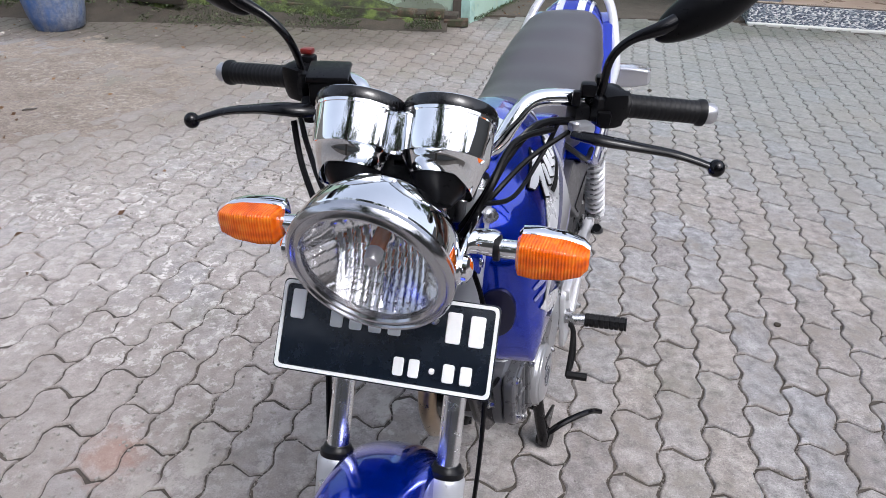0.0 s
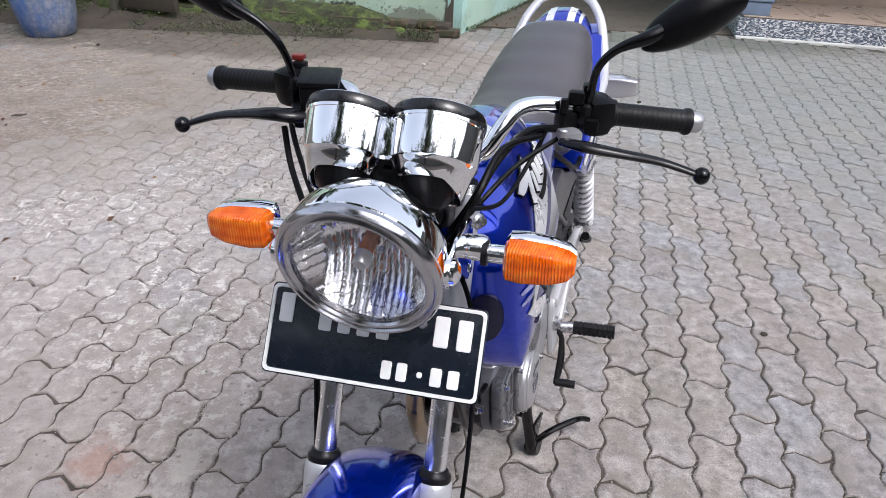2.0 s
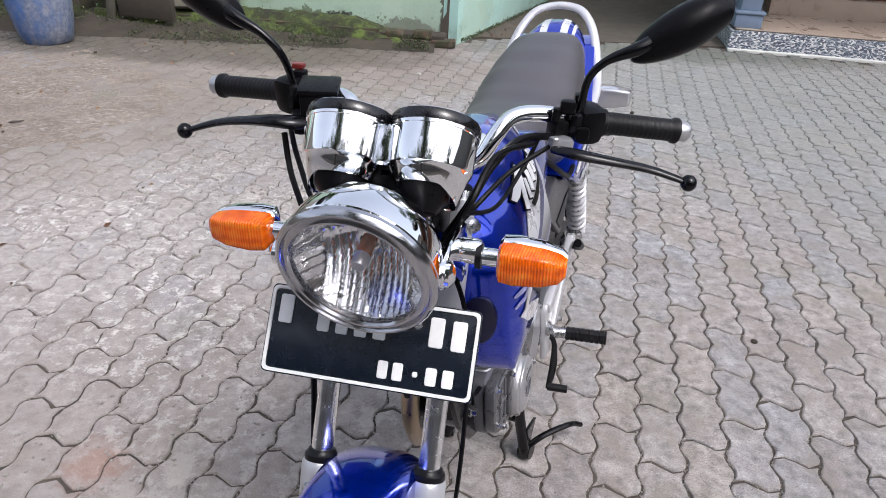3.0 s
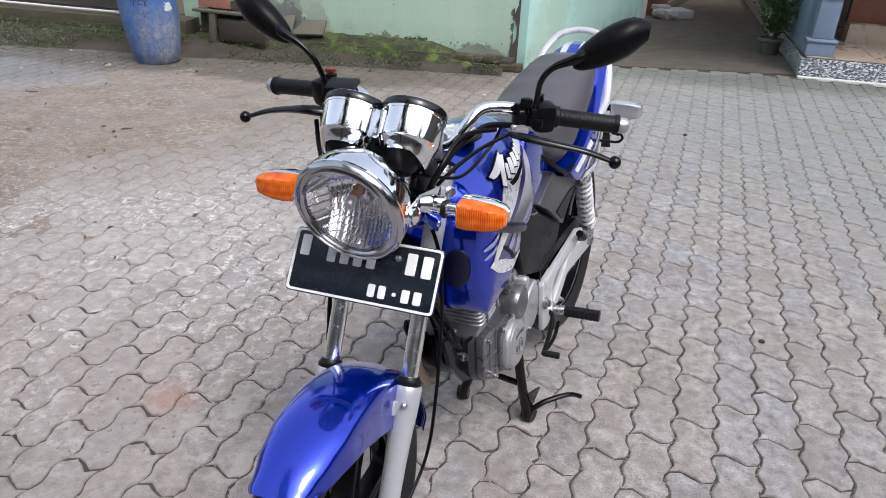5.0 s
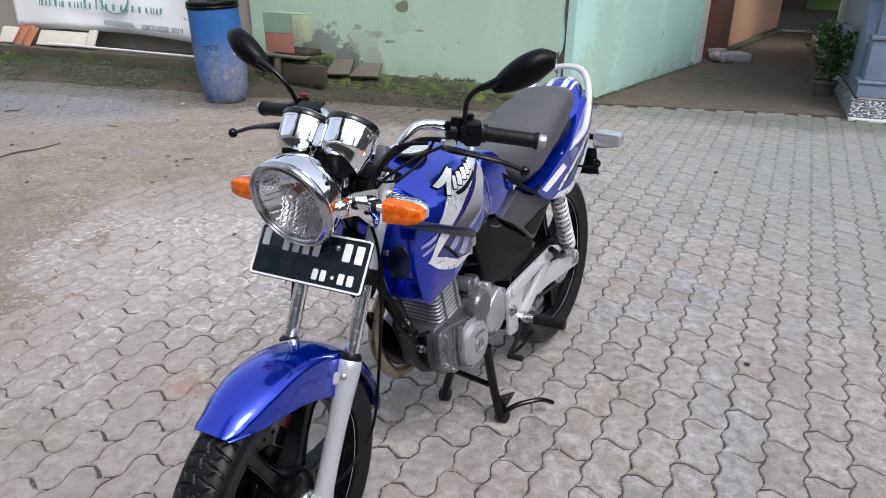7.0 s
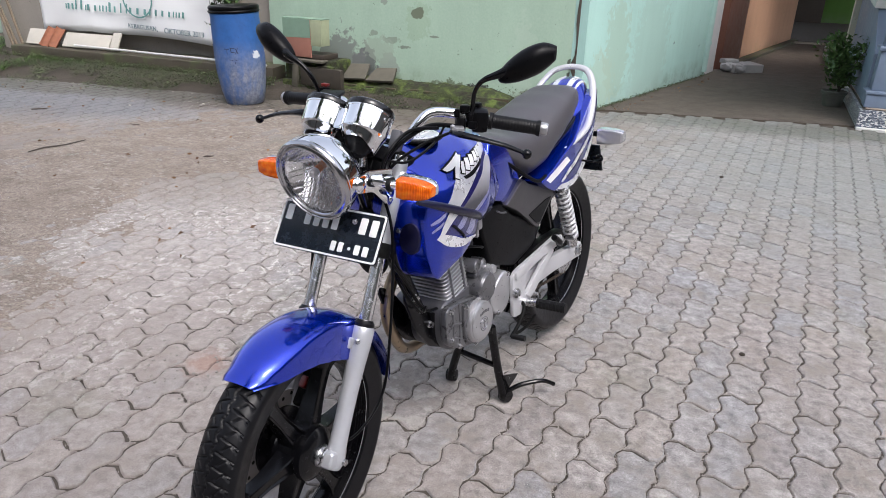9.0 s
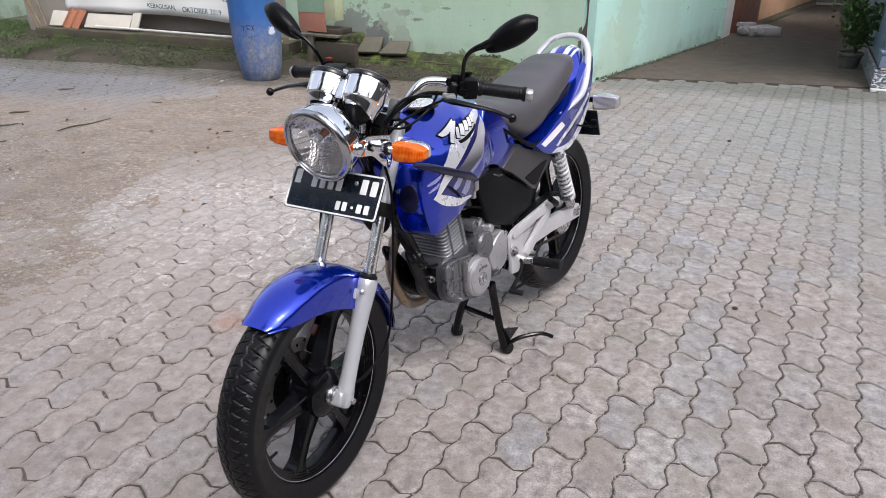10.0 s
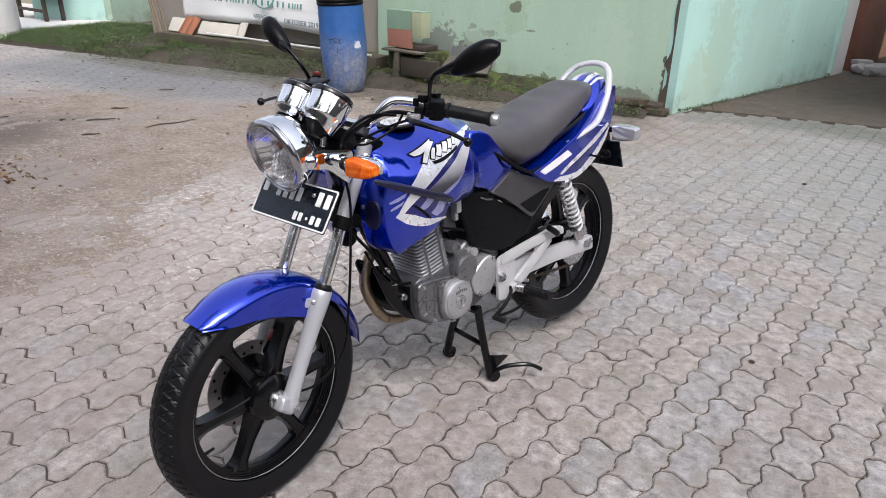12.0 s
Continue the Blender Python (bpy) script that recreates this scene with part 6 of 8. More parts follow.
def gauges():
    ax = Vector((-0.616, 0, 0.788)).normalized()
    ahead = Vector((0.788, 0, 0.616))
    b = bmesh.new()
    box(b, (-0.2, 0.006, 0.945), (0.085, 0.16, 0.035), 0.012, pose(0, 0, 0, 0, -27, 0))
    box(b, (-0.225, 0.01, 0.915), (0.08, 0.12, 0.06), 0.012, pose(0, 0, 0, 0, -27, 0))
    base = front("gauge_base", b, black_plastic, None, "black gauge bracket")
    for s in (1, -1):
        c = Vector((-0.203, 0.006 + s * 0.0515, 1.032)) - ax * 0.096
        b = bmesh.new()
        # a straight upper drum, a step, and a skirt that hangs lower at the outer side
        rings = []
        for r, h, skirt in ((0.036, 0.021, 1.0), (0.037, 0.019, 1.0), (0.041, 0.0235, 0.6), (0.0455, 0.032, 0.15), (0.0488, 0.0385, 0.0), (0.0502, 0.0395, 0.0), (0.0507, 0.042, 0.0), (0.0515, 0.066, 0.0), (0.052, 0.082, 0.0), (0.0532, 0.0825, 0.0), (0.0532, 0.086, 0.0), (0.046, 0.086, 0.0)):
            ring = []
            for k in range(72):
                a = 2 * math.pi * k / 72
                out = max(0, math.sin(a) * s * 0.9 - math.cos(a) * 0.45 - 0.1)
                ring.append(c + ahead * (r * math.cos(a)) + Vector((0, r * math.sin(a), 0)) + ax * (h - 0.02 * out * skirt))
            rings.append(ring)
        loft(b, rings)
        if s > 0:
            # the web that joins both cups
            mid = Vector((-0.203, 0.006, 1.032)) - ax * 0.036
            box(b, mid + ahead * 0.004, (0.046, 0.028, 0.05), 0.008, Matrix.Rotation(radians(-38), 4, "Y"), 3)
        cup = front("gauge", b, chrome, None, "chrome instrument cup with black bezel")
        b = bmesh.new()
        lathe(b, [(0.051, 0.085), (0.0536, 0.0865), (0.0542, 0.089), (0.0538, 0.096), (0.0522, 0.0995), (0.049, 0.1005), (0.046, 0.097), (0.045, 0.086)], c, ax, 64, True)
        ring = front("bezel", b, bezel_black, cup, "glossy black plastic bezel")
        b = bmesh.new()
        lathe(b, [(0.046, 0.0985), (0.0475, 0.1012), (0.0498, 0.101), (0.0505, 0.0995), (0.048, 0.098)], c, ax, 64, True)
        front("trim_ring", b, chrome, ring, "thin chrome ring")
        b = bmesh.new()
        lathe(b, [(0.0, -0.01), (0.016, -0.01), (0.022, -0.002), (0.028, 0.006), (0.035, 0.019), (0.0, 0.024)], c, ax, 36)
        front("cup_base", b, black_plastic, cup, "black underside of the cup")
        b = bmesh.new()
        lathe(b, [(0.0, 0.096), (0.0455, 0.0956), (0.0455, 0.086), (0.0, 0.086)], c, ax, 40)
        front("dial", b, gauge_glass, cup, "dark glossy dial")
        b = bmesh.new()
        lathe(b, [(0.0, 0), (0.0042, 0), (0.0042, 0.002), (0, 0.003)], c + ax * 0.076 + Vector((0.012, s * 0.0495, 0.004)), (0.25, s, 0.1), 10)
        front("cup_screw", b, steel, cup)
    b = bmesh.new()
    lathe(b, [(0.0, -0.03), (0.008, -0.03), (0.008, 0), (0.0095, 0.002), (0.0095, 0.012), (0.0085, 0.013), (0.0085, 0.02), (0, 0.02)], (-0.172, 0.054, 0.945), (-0.2, 0, 1), 16)
    front("cable_nut", b, steel, base)
    b = bmesh.new()
    tube(b, [(-0.174, 0.054, 0.934), (-0.176, 0.056, 0.89), (-0.19, 0.06, 0.84)], 0.008, 10)
    front("cable_boot", b, black_plastic, base)


gauges()


def handlebar():
    b = bmesh.new()
    half = [(-0.293, 0.0, 0.952), (-0.293, 0.055, 0.953), (-0.294, 0.08, 0.968), (-0.304, 0.096, 0.995), (-0.324, 0.116, 1.017), (-0.348, 0.15, 1.019), (-0.375, 0.2, 1.01), (-0.398, 0.26, 1.0), (-0.425, 0.366, 0.99)]
    tube(b, [(x, -y, z) for x, y, z in half[:0:-1]] + half, 0.0112, 16, 6)
    bar = bars("handlebar", b, chrome, None, "chrome tubular handlebar")
    for s in (1, -1):
        g0, g1 = Vector((-0.395, s * 0.245, 1.001)), Vector((-0.424, s * 0.36, 0.991))
        d = (g1 - g0).normalized()
        L = (g1 - g0).length
        b = bmesh.new()
        prof = [(0.011, -0.004), (0.0195, -0.004), (0.0195, 0.004)]
        for k in range(14):
            h = 0.006 + k * (L - 0.016) / 14
            prof += [(0.0158, h), (0.0158, h + 0.0062), (0.0157, h + 0.0065), (0.0157, h + 0.0071)]
        prof += [(0.0185, L - 0.006), (0.0185, L), (0.011, L)]
        lathe(b, prof, g0, d, 24)
        grip = bars("handgrip", b, grip_rubber, None, "black rubber handgrip")
        b = bmesh.new()
        lathe(b, [(0.0, L), (0.0135, L), (0.0145, L + 0.004), (0.0145, L + 0.014), (0.012, L + 0.018), (0, L + 0.018)], g0, d, 20)
        bars("bar_end", b, alu, grip, "bare metal bar end")
        # switch housing
        b = bmesh.new()
        sw = Vector((-0.378, s * 0.222, 1.004))
        box(b, sw, (0.046, 0.042, 0.052), 0.013, pose(0, 0, 0, 0, 8, s * 28))
        if s > 0:
            box(b, sw + Vector((-0.012, -0.012, 0.03)), (0.022, 0.018, 0.014), 0.005)
            box(b, sw + Vector((0.02, -0.03, 0.026)), (0.02, 0.022, 0.018), 0.006)
            box(b, sw + Vector((0.03, -0.045, 0.016)), (0.014, 0.012, 0.02), 0.004)
            box(b, sw + Vector((0.025, -0.005, -0.008)), (0.02, 0.02, 0.018), 0.005)
        else:
            box(b, sw + Vector((-0.005, 0.01, 0.028)), (0.02, 0.02, 0.012), 0.004)
        bars("switch_housing", b, black_plastic, bar)
        if s < 0:
            b = bmesh.new()
            box(b, sw + Vector((-0.012, 0.006, 0.038)), (0.016, 0.018, 0.008), 0.003)
            bars("kill_switch", b, red_plastic, bar, "red engine switch")
        # lever perch and lever
        sag = 0.006 if s < 0 else 0.003
        b = bmesh.new()
        perch = Vector((-0.335, s * 0.2, 0.988))
        box(b, perch + Vector((0.006, -s * 0.012, 0.0)), (0.026, 0.03, 0.013), 0.005, pose(0, 0, 0, 0, 0, s * 30))
        lathe(b, [(0, -0.01), (0.006, -0.01), (0.006, 0.009), (0.004, 0.011), (0, 0.011)], perch + Vector((0.018, -s * 0.02, 0)), (0, 0, 1), 10)
        mount = bars("lever_perch", b, alu if s > 0 else black_plastic, bar)
        b = bmesh.new()
        box(b, perch + Vector((-0.022, -s * 0.018, 0.006)), (0.03, 0.026, 0.034), 0.009, pose(0, 0, 0, 0, 0, s * 30))
        bars("perch_clamp", b, black_plastic, mount)
        b = bmesh.new()
        pts = [(-0.315, s * 0.178, 0.983), (-0.3, s * 0.21, 0.984 - sag * 0.1), (-0.302, s * 0.26, 0.98 - sag * 0.5), (-0.312, s * 0.315, 0.972 - sag * 0.9), (-0.309, s * 0.362, 0.962 - sag)]
        thick = [0.0085, 0.011, 0.009, 0.0078, 0.0062]
        if s < 0:  # cranked brake lever with a stout root
            pts = [(-0.318, -0.172, 0.985), (-0.297, -0.192, 0.988), (-0.289, -0.222, 0.99), (-0.297, -0.262, 0.984), (-0.309, -0.315, 0.972), (-0.309, -0.362, 0.956)]
            thick = [0.012, 0.0135, 0.012, 0.0088, 0.0076, 0.0062]
        tube(b, pts, thick, 12, 7, 0.65)
        lever = bars("brake_lever" if s < 0 else "clutch_lever", b, black_gloss, bar, "black hand lever with ball end")
        b = bmesh.new()
        bmesh.ops.create_uvsphere(b, u_segments=18, v_segments=12, radius=0.0112, matrix=Matrix.Translation((-0.308, s * 0.367, 0.961 - sag)))
        bars("ball_end", b, black_gloss, lever)
        # mirror
        far = 0.012 if s < 0 else 0.0
        ahead = 0.02 if s < 0 else 0.0
        b = bmesh.new()
        tube(b, [(-0.36, s * (0.205 + far * 0.3), 0.99), (-0.36, s * (0.21 + far * 0.5), 1.03), (-0.357 + ahead, s * (0.215 + far * 0.6), 1.07), (-0.352 + ahead, s * (0.235 + far), 1.096), (-0.354 + ahead, s * (0.27 + far), 1.112), (-0.36 + ahead, s * (0.287 + far), 1.12)], [0.0068, 0.0055, 0.0055, 0.0058, 0.009, 0.0105], 12, 6)
        lathe(b, [(0, -0.02), (0.0115, -0.02), (0.0115, 0.01), (0.008, 0.012), (0, 0.014)], (-0.36, s * (0.207 + far * 0.4), 1.01), (0, 0, 1), 8)
        stem = bars("mirror", b, black_gloss, None, "black rear-view mirror on a bent stem")
        b = bmesh.new()
        rings = []
        for k in range(19):
            t = (k / 18) ** 1.5
            wide = math.sin(math.pi * min(1, 0.012 + t * 0.9)) ** 0.55
            y = 0.268 + far + 0.122 * t
            zc = 1.106 + 0.056 * t + 0.004 * math.sin(math.pi * t)
            hh = 0.007 + 0.028 * wide - (0.006 * max(0, t - 0.75) / 0.25)
            dd = 0.006 + 0.022 * wide - (0.006 * max(0, t - 0.7) / 0.3)
            ring = []
            for q in range(20):
                a = 2 * math.pi * q / 20
                fx = math.cos(a)
                xx = dd * 1.3 * fx if fx > 0 else dd * 0.35 * fx
                ring.append(Vector((-0.374 + ahead + xx - 0.02 * t, s * y, zc + hh * math.sin(a))))
            rings.append(ring)
        loft(b, rings)
        bars("mirror_housing", b, black_plastic, stem)
    # master cylinder on the right
    b = bmesh.new()
    box(b, (-0.335, -0.165, 1.008), (0.055, 0.052, 0.04), 0.006, pose(0, 0, 0, 0, 6, 12))
    box(b, (-0.335, -0.165, 1.031), (0.061, 0.058, 0.008), 0.003, pose(0, 0, 0, 0, 6, 12))
    box(b, (-0.325, -0.182, 0.982), (0.04, 0.045, 0.028), 0.01, pose(0, 0, 0, 0, 6, 25))
    bars("brake_reservoir", b, black_plastic, bar, "black brake fluid reservoir")
    for y in (0.045, -0.045):
        b = bmesh.new()
        box(b, (-0.295, y, 0.95), (0.034, 0.026, 0.05), 0.008, pose(0, 0, 0, 0, -27, 0))
        bars("bar_clamp", b, alu_dark, bar)


handlebar()


def cables():
    runs = [("clutch_cable", [(-0.31, 0.165, 0.985), (-0.25, 0.125, 0.985), (-0.19, 0.105, 0.945), (-0.2, 0.08, 0.89), (-0.26, 0.05, 0.83)], 0.0042),
            ("switch_wiring", [(-0.365, 0.2, 0.98), (-0.31, 0.15, 0.99), (-0.25, 0.12, 0.97), (-0.2, 0.1, 0.935), (-0.22, 0.07, 0.88)], 0.0055),
            ("choke_cable", [(-0.345, 0.19, 0.975), (-0.29, 0.14, 0.95), (-0.23, 0.1, 0.915), (-0.23, 0.06, 0.86)], 0.0035),
            ("brake_hose", [(-0.31, -0.185, 0.965), (-0.285, -0.168, 0.915), (-0.23, -0.125, 0.868), (-0.2, -0.1, 0.8), (-0.19, -0.11, 0.68), (-0.13, -0.1, 0.5), (-0.05, -0.085, 0.41)], 0.0045),
            ("throttle_cable", [(-0.34, -0.19, 0.975), (-0.29, -0.158, 0.935), (-0.235, -0.108, 0.885), (-0.25, -0.06, 0.85)], 0.004),
            ("speedometer_cable", [(-0.2, 0.045, 0.92), (-0.2, 0.1, 0.8), (-0.185, 0.115, 0.68), (-0.17, 0.112, 0.5), (-0.15, 0.1, 0.36), (-0.06, 0.085, 0.3), (0.03, 0.07, 0.315)], 0.0035),
            ("tie_loop", [(-0.19, 0.1, 0.93), (-0.24, 0.13, 0.92), (-0.31, 0.155, 0.95), (-0.33, 0.17, 0.985)], 0.003)]
    low("clutch_cable", tube(bmesh.new(), [(-0.21, 0.075, 0.72), (-0.25, 0.075, 0.655), (-0.3, 0.068, 0.595), (-0.355, 0.062, 0.513), (-0.4, 0.058, 0.47), (-0.44, 0.06, 0.46)], 0.0045, 8, 8), black_plastic)
    low("wiring_loop", tube(bmesh.new(), [(-0.29, 0.05, 0.6), (-0.31, 0.07, 0.54), (-0.35, 0.075, 0.49), (-0.39, 0.06, 0.485)], 0.0035, 8, 8), black_plastic)
    for nm, pts, r in runs:
        front(nm, tube(bmesh.new(), pts, r, 8, 8), black_plastic)


cables()


def flashers():
    for s in (1, -1):
        b = bmesh.new()
        tube(b, [(-0.17, s * 0.115, 0.885), (-0.17, s * 0.158, 0.885)], 0.0115, 16)
        stalk = front("front_indicator", b, chrome, None, "orange indicator lamp on a chrome stalk")
        b = bmesh.new()
        lathe(b, [(0.012, 0), (0.016, 0.001), (0.016, 0.008), (0.012, 0.009)], (-0.17, s * 0.118, 0.885), (0, s, 0), 18)
        front("rubber_collar", b, rubber, stalk)
        for nm, x0, x1, mat_, lab in (("lens", -0.176, -0.14, orange_lens, "ribbed orange lens"), ("housing", -0.2, -0.176, chrome, "")):
            b = bmesh.new()
            rings = []
            for y, h, d in ((0.146, 0.018, 0.7), (0.15, 0.0225, 0.9), (0.168, 0.0232, 1.0), (0.2, 0.021, 0.95), (0.22, 0.0165, 0.8), (0.228, 0.011, 0.55)):
                pts = rounded([(x0 if nm == "lens" else x1 + (x0 - x1) * d, -h), (x0 + (x1 - x0) * d if nm == "lens" else x1, -h * 0.92), (x0 + (x1 - x0) * d if nm == "lens" else x1, h * 0.92), (x0 if nm == "lens" else x1 + (x0 - x1) * d, h)], 0.008, 4)
                rings.append([Vector((px, s * y, 0.885 + pz)) for px, pz in pts])
            loft(b, rings)
            front(nm, b, mat_, stalk, lab)


flashers()

# ---- tank, panels and seat ----
# rows of x, top, seam, half width at the seam
TANK = [(-0.262, 0.868, 0.805, 0.05), (-0.285, 0.89, 0.8, 0.09), (-0.33, 0.905, 0.789, 0.133), (-0.4, 0.917, 0.76, 0.156), (-0.47, 0.923, 0.74, 0.16), (-0.55, 0.924, 0.735, 0.158), (-0.62, 0.918, 0.735, 0.14), (-0.69, 0.9, 0.74, 0.112), (-0.76, 0.87, 0.76, 0.08)]


def tank_y(x, z):
    """Half width of the tank at a place of its side: widest at the seam, drawn in above."""
    top, seam, half = lerp(TANK, x)
    if z < seam:
        return half * (1 - 0.12 * min(1, (seam - z) / 0.08))
    u = min(0.97, (z - seam) / (top - seam))
    return half * (1 - u ** 1.9) ** (1 / 1.9)


def decal(name, a, b, material, parent, surface, lift=0.0015, label="", n=14, k=4, both=True):
    """A thin strip between two lines of (x, z) that lies on a surface."""
    def line(p, t):
        q = along([(x, 0, z) for x, z in p], 8)
        f = t * (len(q) - 1)
        i = min(int(f), len(q) - 2)
        return q[i] + (q[i + 1] - q[i]) * (f - i)
    for s in (1, -1) if both else (1,):
        bm = bmesh.new()
        rows = []
        for i in range(n + 1):
            p, q = line(a, i / n), line(b, i / n)
            rows.append([p + (q - p) * j / k for j in range(k + 1)])
        lay = []
        for d in (lift, lift - 0.0012):
            lay.append([[bm.verts.new((v.x, s * (surface(v.x, v.z) + d), v.z)) for v in row] for row in rows])
        for g, rev in ((lay[0], False), (lay[1], True)):
            for i in range(n):
                for j in range(k):
                    f = (g[i][j], g[i + 1][j], g[i + 1][j + 1], g[i][j + 1])
                    bm.faces.new(f[::-1] if rev else f)
        fixed(name, bm, material, parent, label, 60)


def tank():
    b = bmesh.new()
    rings = []
    for i in range(41):
        x = -0.262 - (0.76 - 0.262) * i / 40
        top, seam, half = lerp(TANK, x)
        foot = seam - 0.06
        up = []
        for k in range(19):
            a = math.pi / 2 * k / 18
            up.append((half * math.cos(a) ** (2 / 1.9), seam + (top - seam) * math.sin(a) ** (2 / 1.9)))
        down = [(half * 0.97, seam - 0.02), (half * 0.9, seam - 0.045), (half * 0.7, foot)]
        ring = [(-y, z) for y, z in down[::-1]] + [(-y, z) for y, z in up] + up[:-1][::-1] + down
        rings.append([Vector((x, y, z)) for y, z in ring])
    loft(b, rings)
    ob = fixed("fuel_tank", b, blue, None, "glossy blue fuel tank with silver stripes", 50)
    pin = [(-0.432, 0.757), (-0.511, 0.793), (-0.582, 0.828), (-0.644, 0.852), (-0.712, 0.872)]
    inner = [(-0.42, 0.762), (-0.496, 0.802), (-0.561, 0.832), (-0.624, 0.854), (-0.705, 0.875)]
    decal("tank_stripe", [(-0.377, 0.776), (-0.436, 0.826), (-0.511, 0.853), (-0.599, 0.871), (-0.7, 0.88)], inner, silver_paint, ob, tank_y, 0.0018, "silver paint stripe", 24, 6)
    decal("tank_pinstripe", inner, pin, purple_paint, ob, tank_y, 0.0022, "violet-blue pinstripe", 24, 3)
    decal("tank_stripe", pin, [(-0.484, 0.737), (-0.545, 0.76), (-0.59, 0.782), (-0.64, 0.824), (-0.72, 0.868)], silver_fade, ob, tank_y, 0.0018, "silver stripe that darkens to its foot", 24, 6)
    decal("tank_pinstripe", [(-0.486, 0.737), (-0.537, 0.757), (-0.586, 0.781)], [(-0.5, 0.73), (-0.544, 0.751), (-0.587, 0.776)], pale_violet_paint, ob, tank_y, 0.0024, "pale violet pinstripe", 10, 2)
    # plain slanted mark where the model's lettering sits
    strokes = [([(-0.404, 0.856), (-0.445, 0.864), (-0.495, 0.878)], [(-0.414, 0.849), (-0.446, 0.851), (-0.488, 0.868)]),
               ([(-0.488, 0.874), (-0.456, 0.853), (-0.434, 0.83)], [(-0.503, 0.871), (-0.472, 0.85), (-0.447, 0.825)]),
               ([(-0.488, 0.858), (-0.478, 0.848), (-0.468, 0.834)], [(-0.497, 0.856), (-0.488, 0.844), (-0.479, 0.831)]),
               ([(-0.508, 0.862), (-0.5, 0.85), (-0.49, 0.838)], [(-0.523, 0.86), (-0.516, 0.846), (-0.505, 0.833)]),
               ([(-0.532, 0.865), (-0.526, 0.854), (-0.517, 0.843)], [(-0.548, 0.864), (-0.541, 0.851), (-0.531, 0.84)]),
               ([(-0.557, 0.868), (-0.55, 0.857), (-0.542, 0.848)], [(-0.572, 0.867), (-0.565, 0.856), (-0.556, 0.846)]),
               ([(-0.581, 0.87), (-0.574, 0.861), (-0.568, 0.853)], [(-0.592, 0.87), (-0.586, 0.861), (-0.579, 0.852)])]
    under = ([(-0.468, 0.826), (-0.505, 0.828), (-0.55, 0.838), (-0.585, 0.847)], [(-0.474, 0.818), (-0.51, 0.82), (-0.552, 0.832), (-0.583, 0.841)])

    def grown(p, q, d):
        """Both lines of a strip pushed apart and lengthened by d."""
        out = []
        for a, b in ((p, q), (q, p)):
            line = []
            for i, (u, w) in enumerate(zip(a, b)):
                v = Vector(u) + (Vector(u) - Vector(w)).normalized() * d
                if i in (0, len(a) - 1):
                    o = Vector(a[1 if i == 0 else -2])
                    v += (Vector(u) - o).normalized() * d
                line.append(tuple(v))
            out.append(line)
        return out

    for p, q in strokes:
        decal("tank_mark_edge", *grown(p, q, 0.0032), black_plastic, ob, tank_y, 0.0034, "dark edge of the plain emblem", 8, 2)
        decal("tank_mark", p, q, white_paint, ob, tank_y, 0.0046, "white plain emblem stroke", 8, 2)
    decal("tank_mark_edge", *under, black_plastic, ob, tank_y, 0.0034, "dark swoosh under the emblem", 10, 2)
    # filler cap
    b = bmesh.new()
    tilt = Vector((0.04, 0.04, 1))
    spot = Vector((-0.448, 0.032, 0.9185))
    lathe(b, [(0.0, 0), (0.055, 0.0), (0.055, 0.004), (0.0, 0.006)], spot, tilt, 40)
    fixed("cap_ring", b, black_plastic, ob)
    b = bmesh.new()
    lathe(b, [(0.0, 0.004), (0.045, 0.004), (0.0465, 0.009), (0.042, 0.012), (0.03, 0.0125), (0.029, 0.0115), (0.0, 0.0115)], spot, tilt, 40)
    box(b, spot + Vector((0, 0, 0.014)), (0.05, 0.016, 0.006), 0.002)
    fixed("filler_cap", b, cap_metal, ob, "chrome filler cap")
    b = bmesh.new()
    lathe(b, [(0, 0), (0.0105, 0), (0.0105, 0.006), (0.006, 0.008), (0.006, 0.014), (0, 0.014)], (-0.282, 0.098, 0.868), (0.5, 0.85, 0.2), 12)
    fixed("tank_bolt", b, steel, ob)
    # broad dark bar along the seam
    for s in (1, -1):
        b = bmesh.new()
        tube(b, [(-0.262, s * 0.15, 0.817), (-0.305, s * 0.164, 0.8), (-0.381, s * 0.17, 0.768), (-0.445, s * 0.168, 0.741), (-0.5, s * 0.156, 0.718), (-0.535, s * 0.142, 0.703)], [0.006, 0.0095, 0.0105, 0.0105, 0.01, 0.008], 12, 6)
        fixed("tank_seam", b, navy_plastic, ob)


tank()

SHROUD = [(-0.297, 0.812), (-0.292, 0.77), (-0.29, 0.72), (-0.294, 0.672), (-0.306, 0.628), (-0.326, 0.598), (-0.353, 0.612), (-0.405, 0.627), (-0.459, 0.639), (-0.492, 0.658), (-0.516, 0.682), (-0.545, 0.698), (-0.52, 0.712), (-0.445, 0.744), (-0.381, 0.772), (-0.34, 0.79)]


def shroud_y(x, z):
    return 0.165 - 0.2 * max(0, -0.42 - x) - 2.0 * max(0, 0.69 - z) ** 2 - 0.6 * max(0, x + 0.32)


def cut_up(bm, step=0.02):
    """Cuts the faces of a panel along x and z so that it can be bent."""
    for axis in (0, 2):
        lo, hi = min(v.co[axis] for v in bm.verts), max(v.co[axis] for v in bm.verts)
        no = (1, 0, 0) if axis == 0 else (0, 0, 1)
        for k in range(1, int((hi - lo) / step)):
            co = [0, 0, 0]
            co[axis] = lo + k * step
            bmesh.ops.bisect_plane(bm, geom=bm.verts[:] + bm.edges[:] + bm.faces[:], plane_co=co, plane_no=no)
    return bm


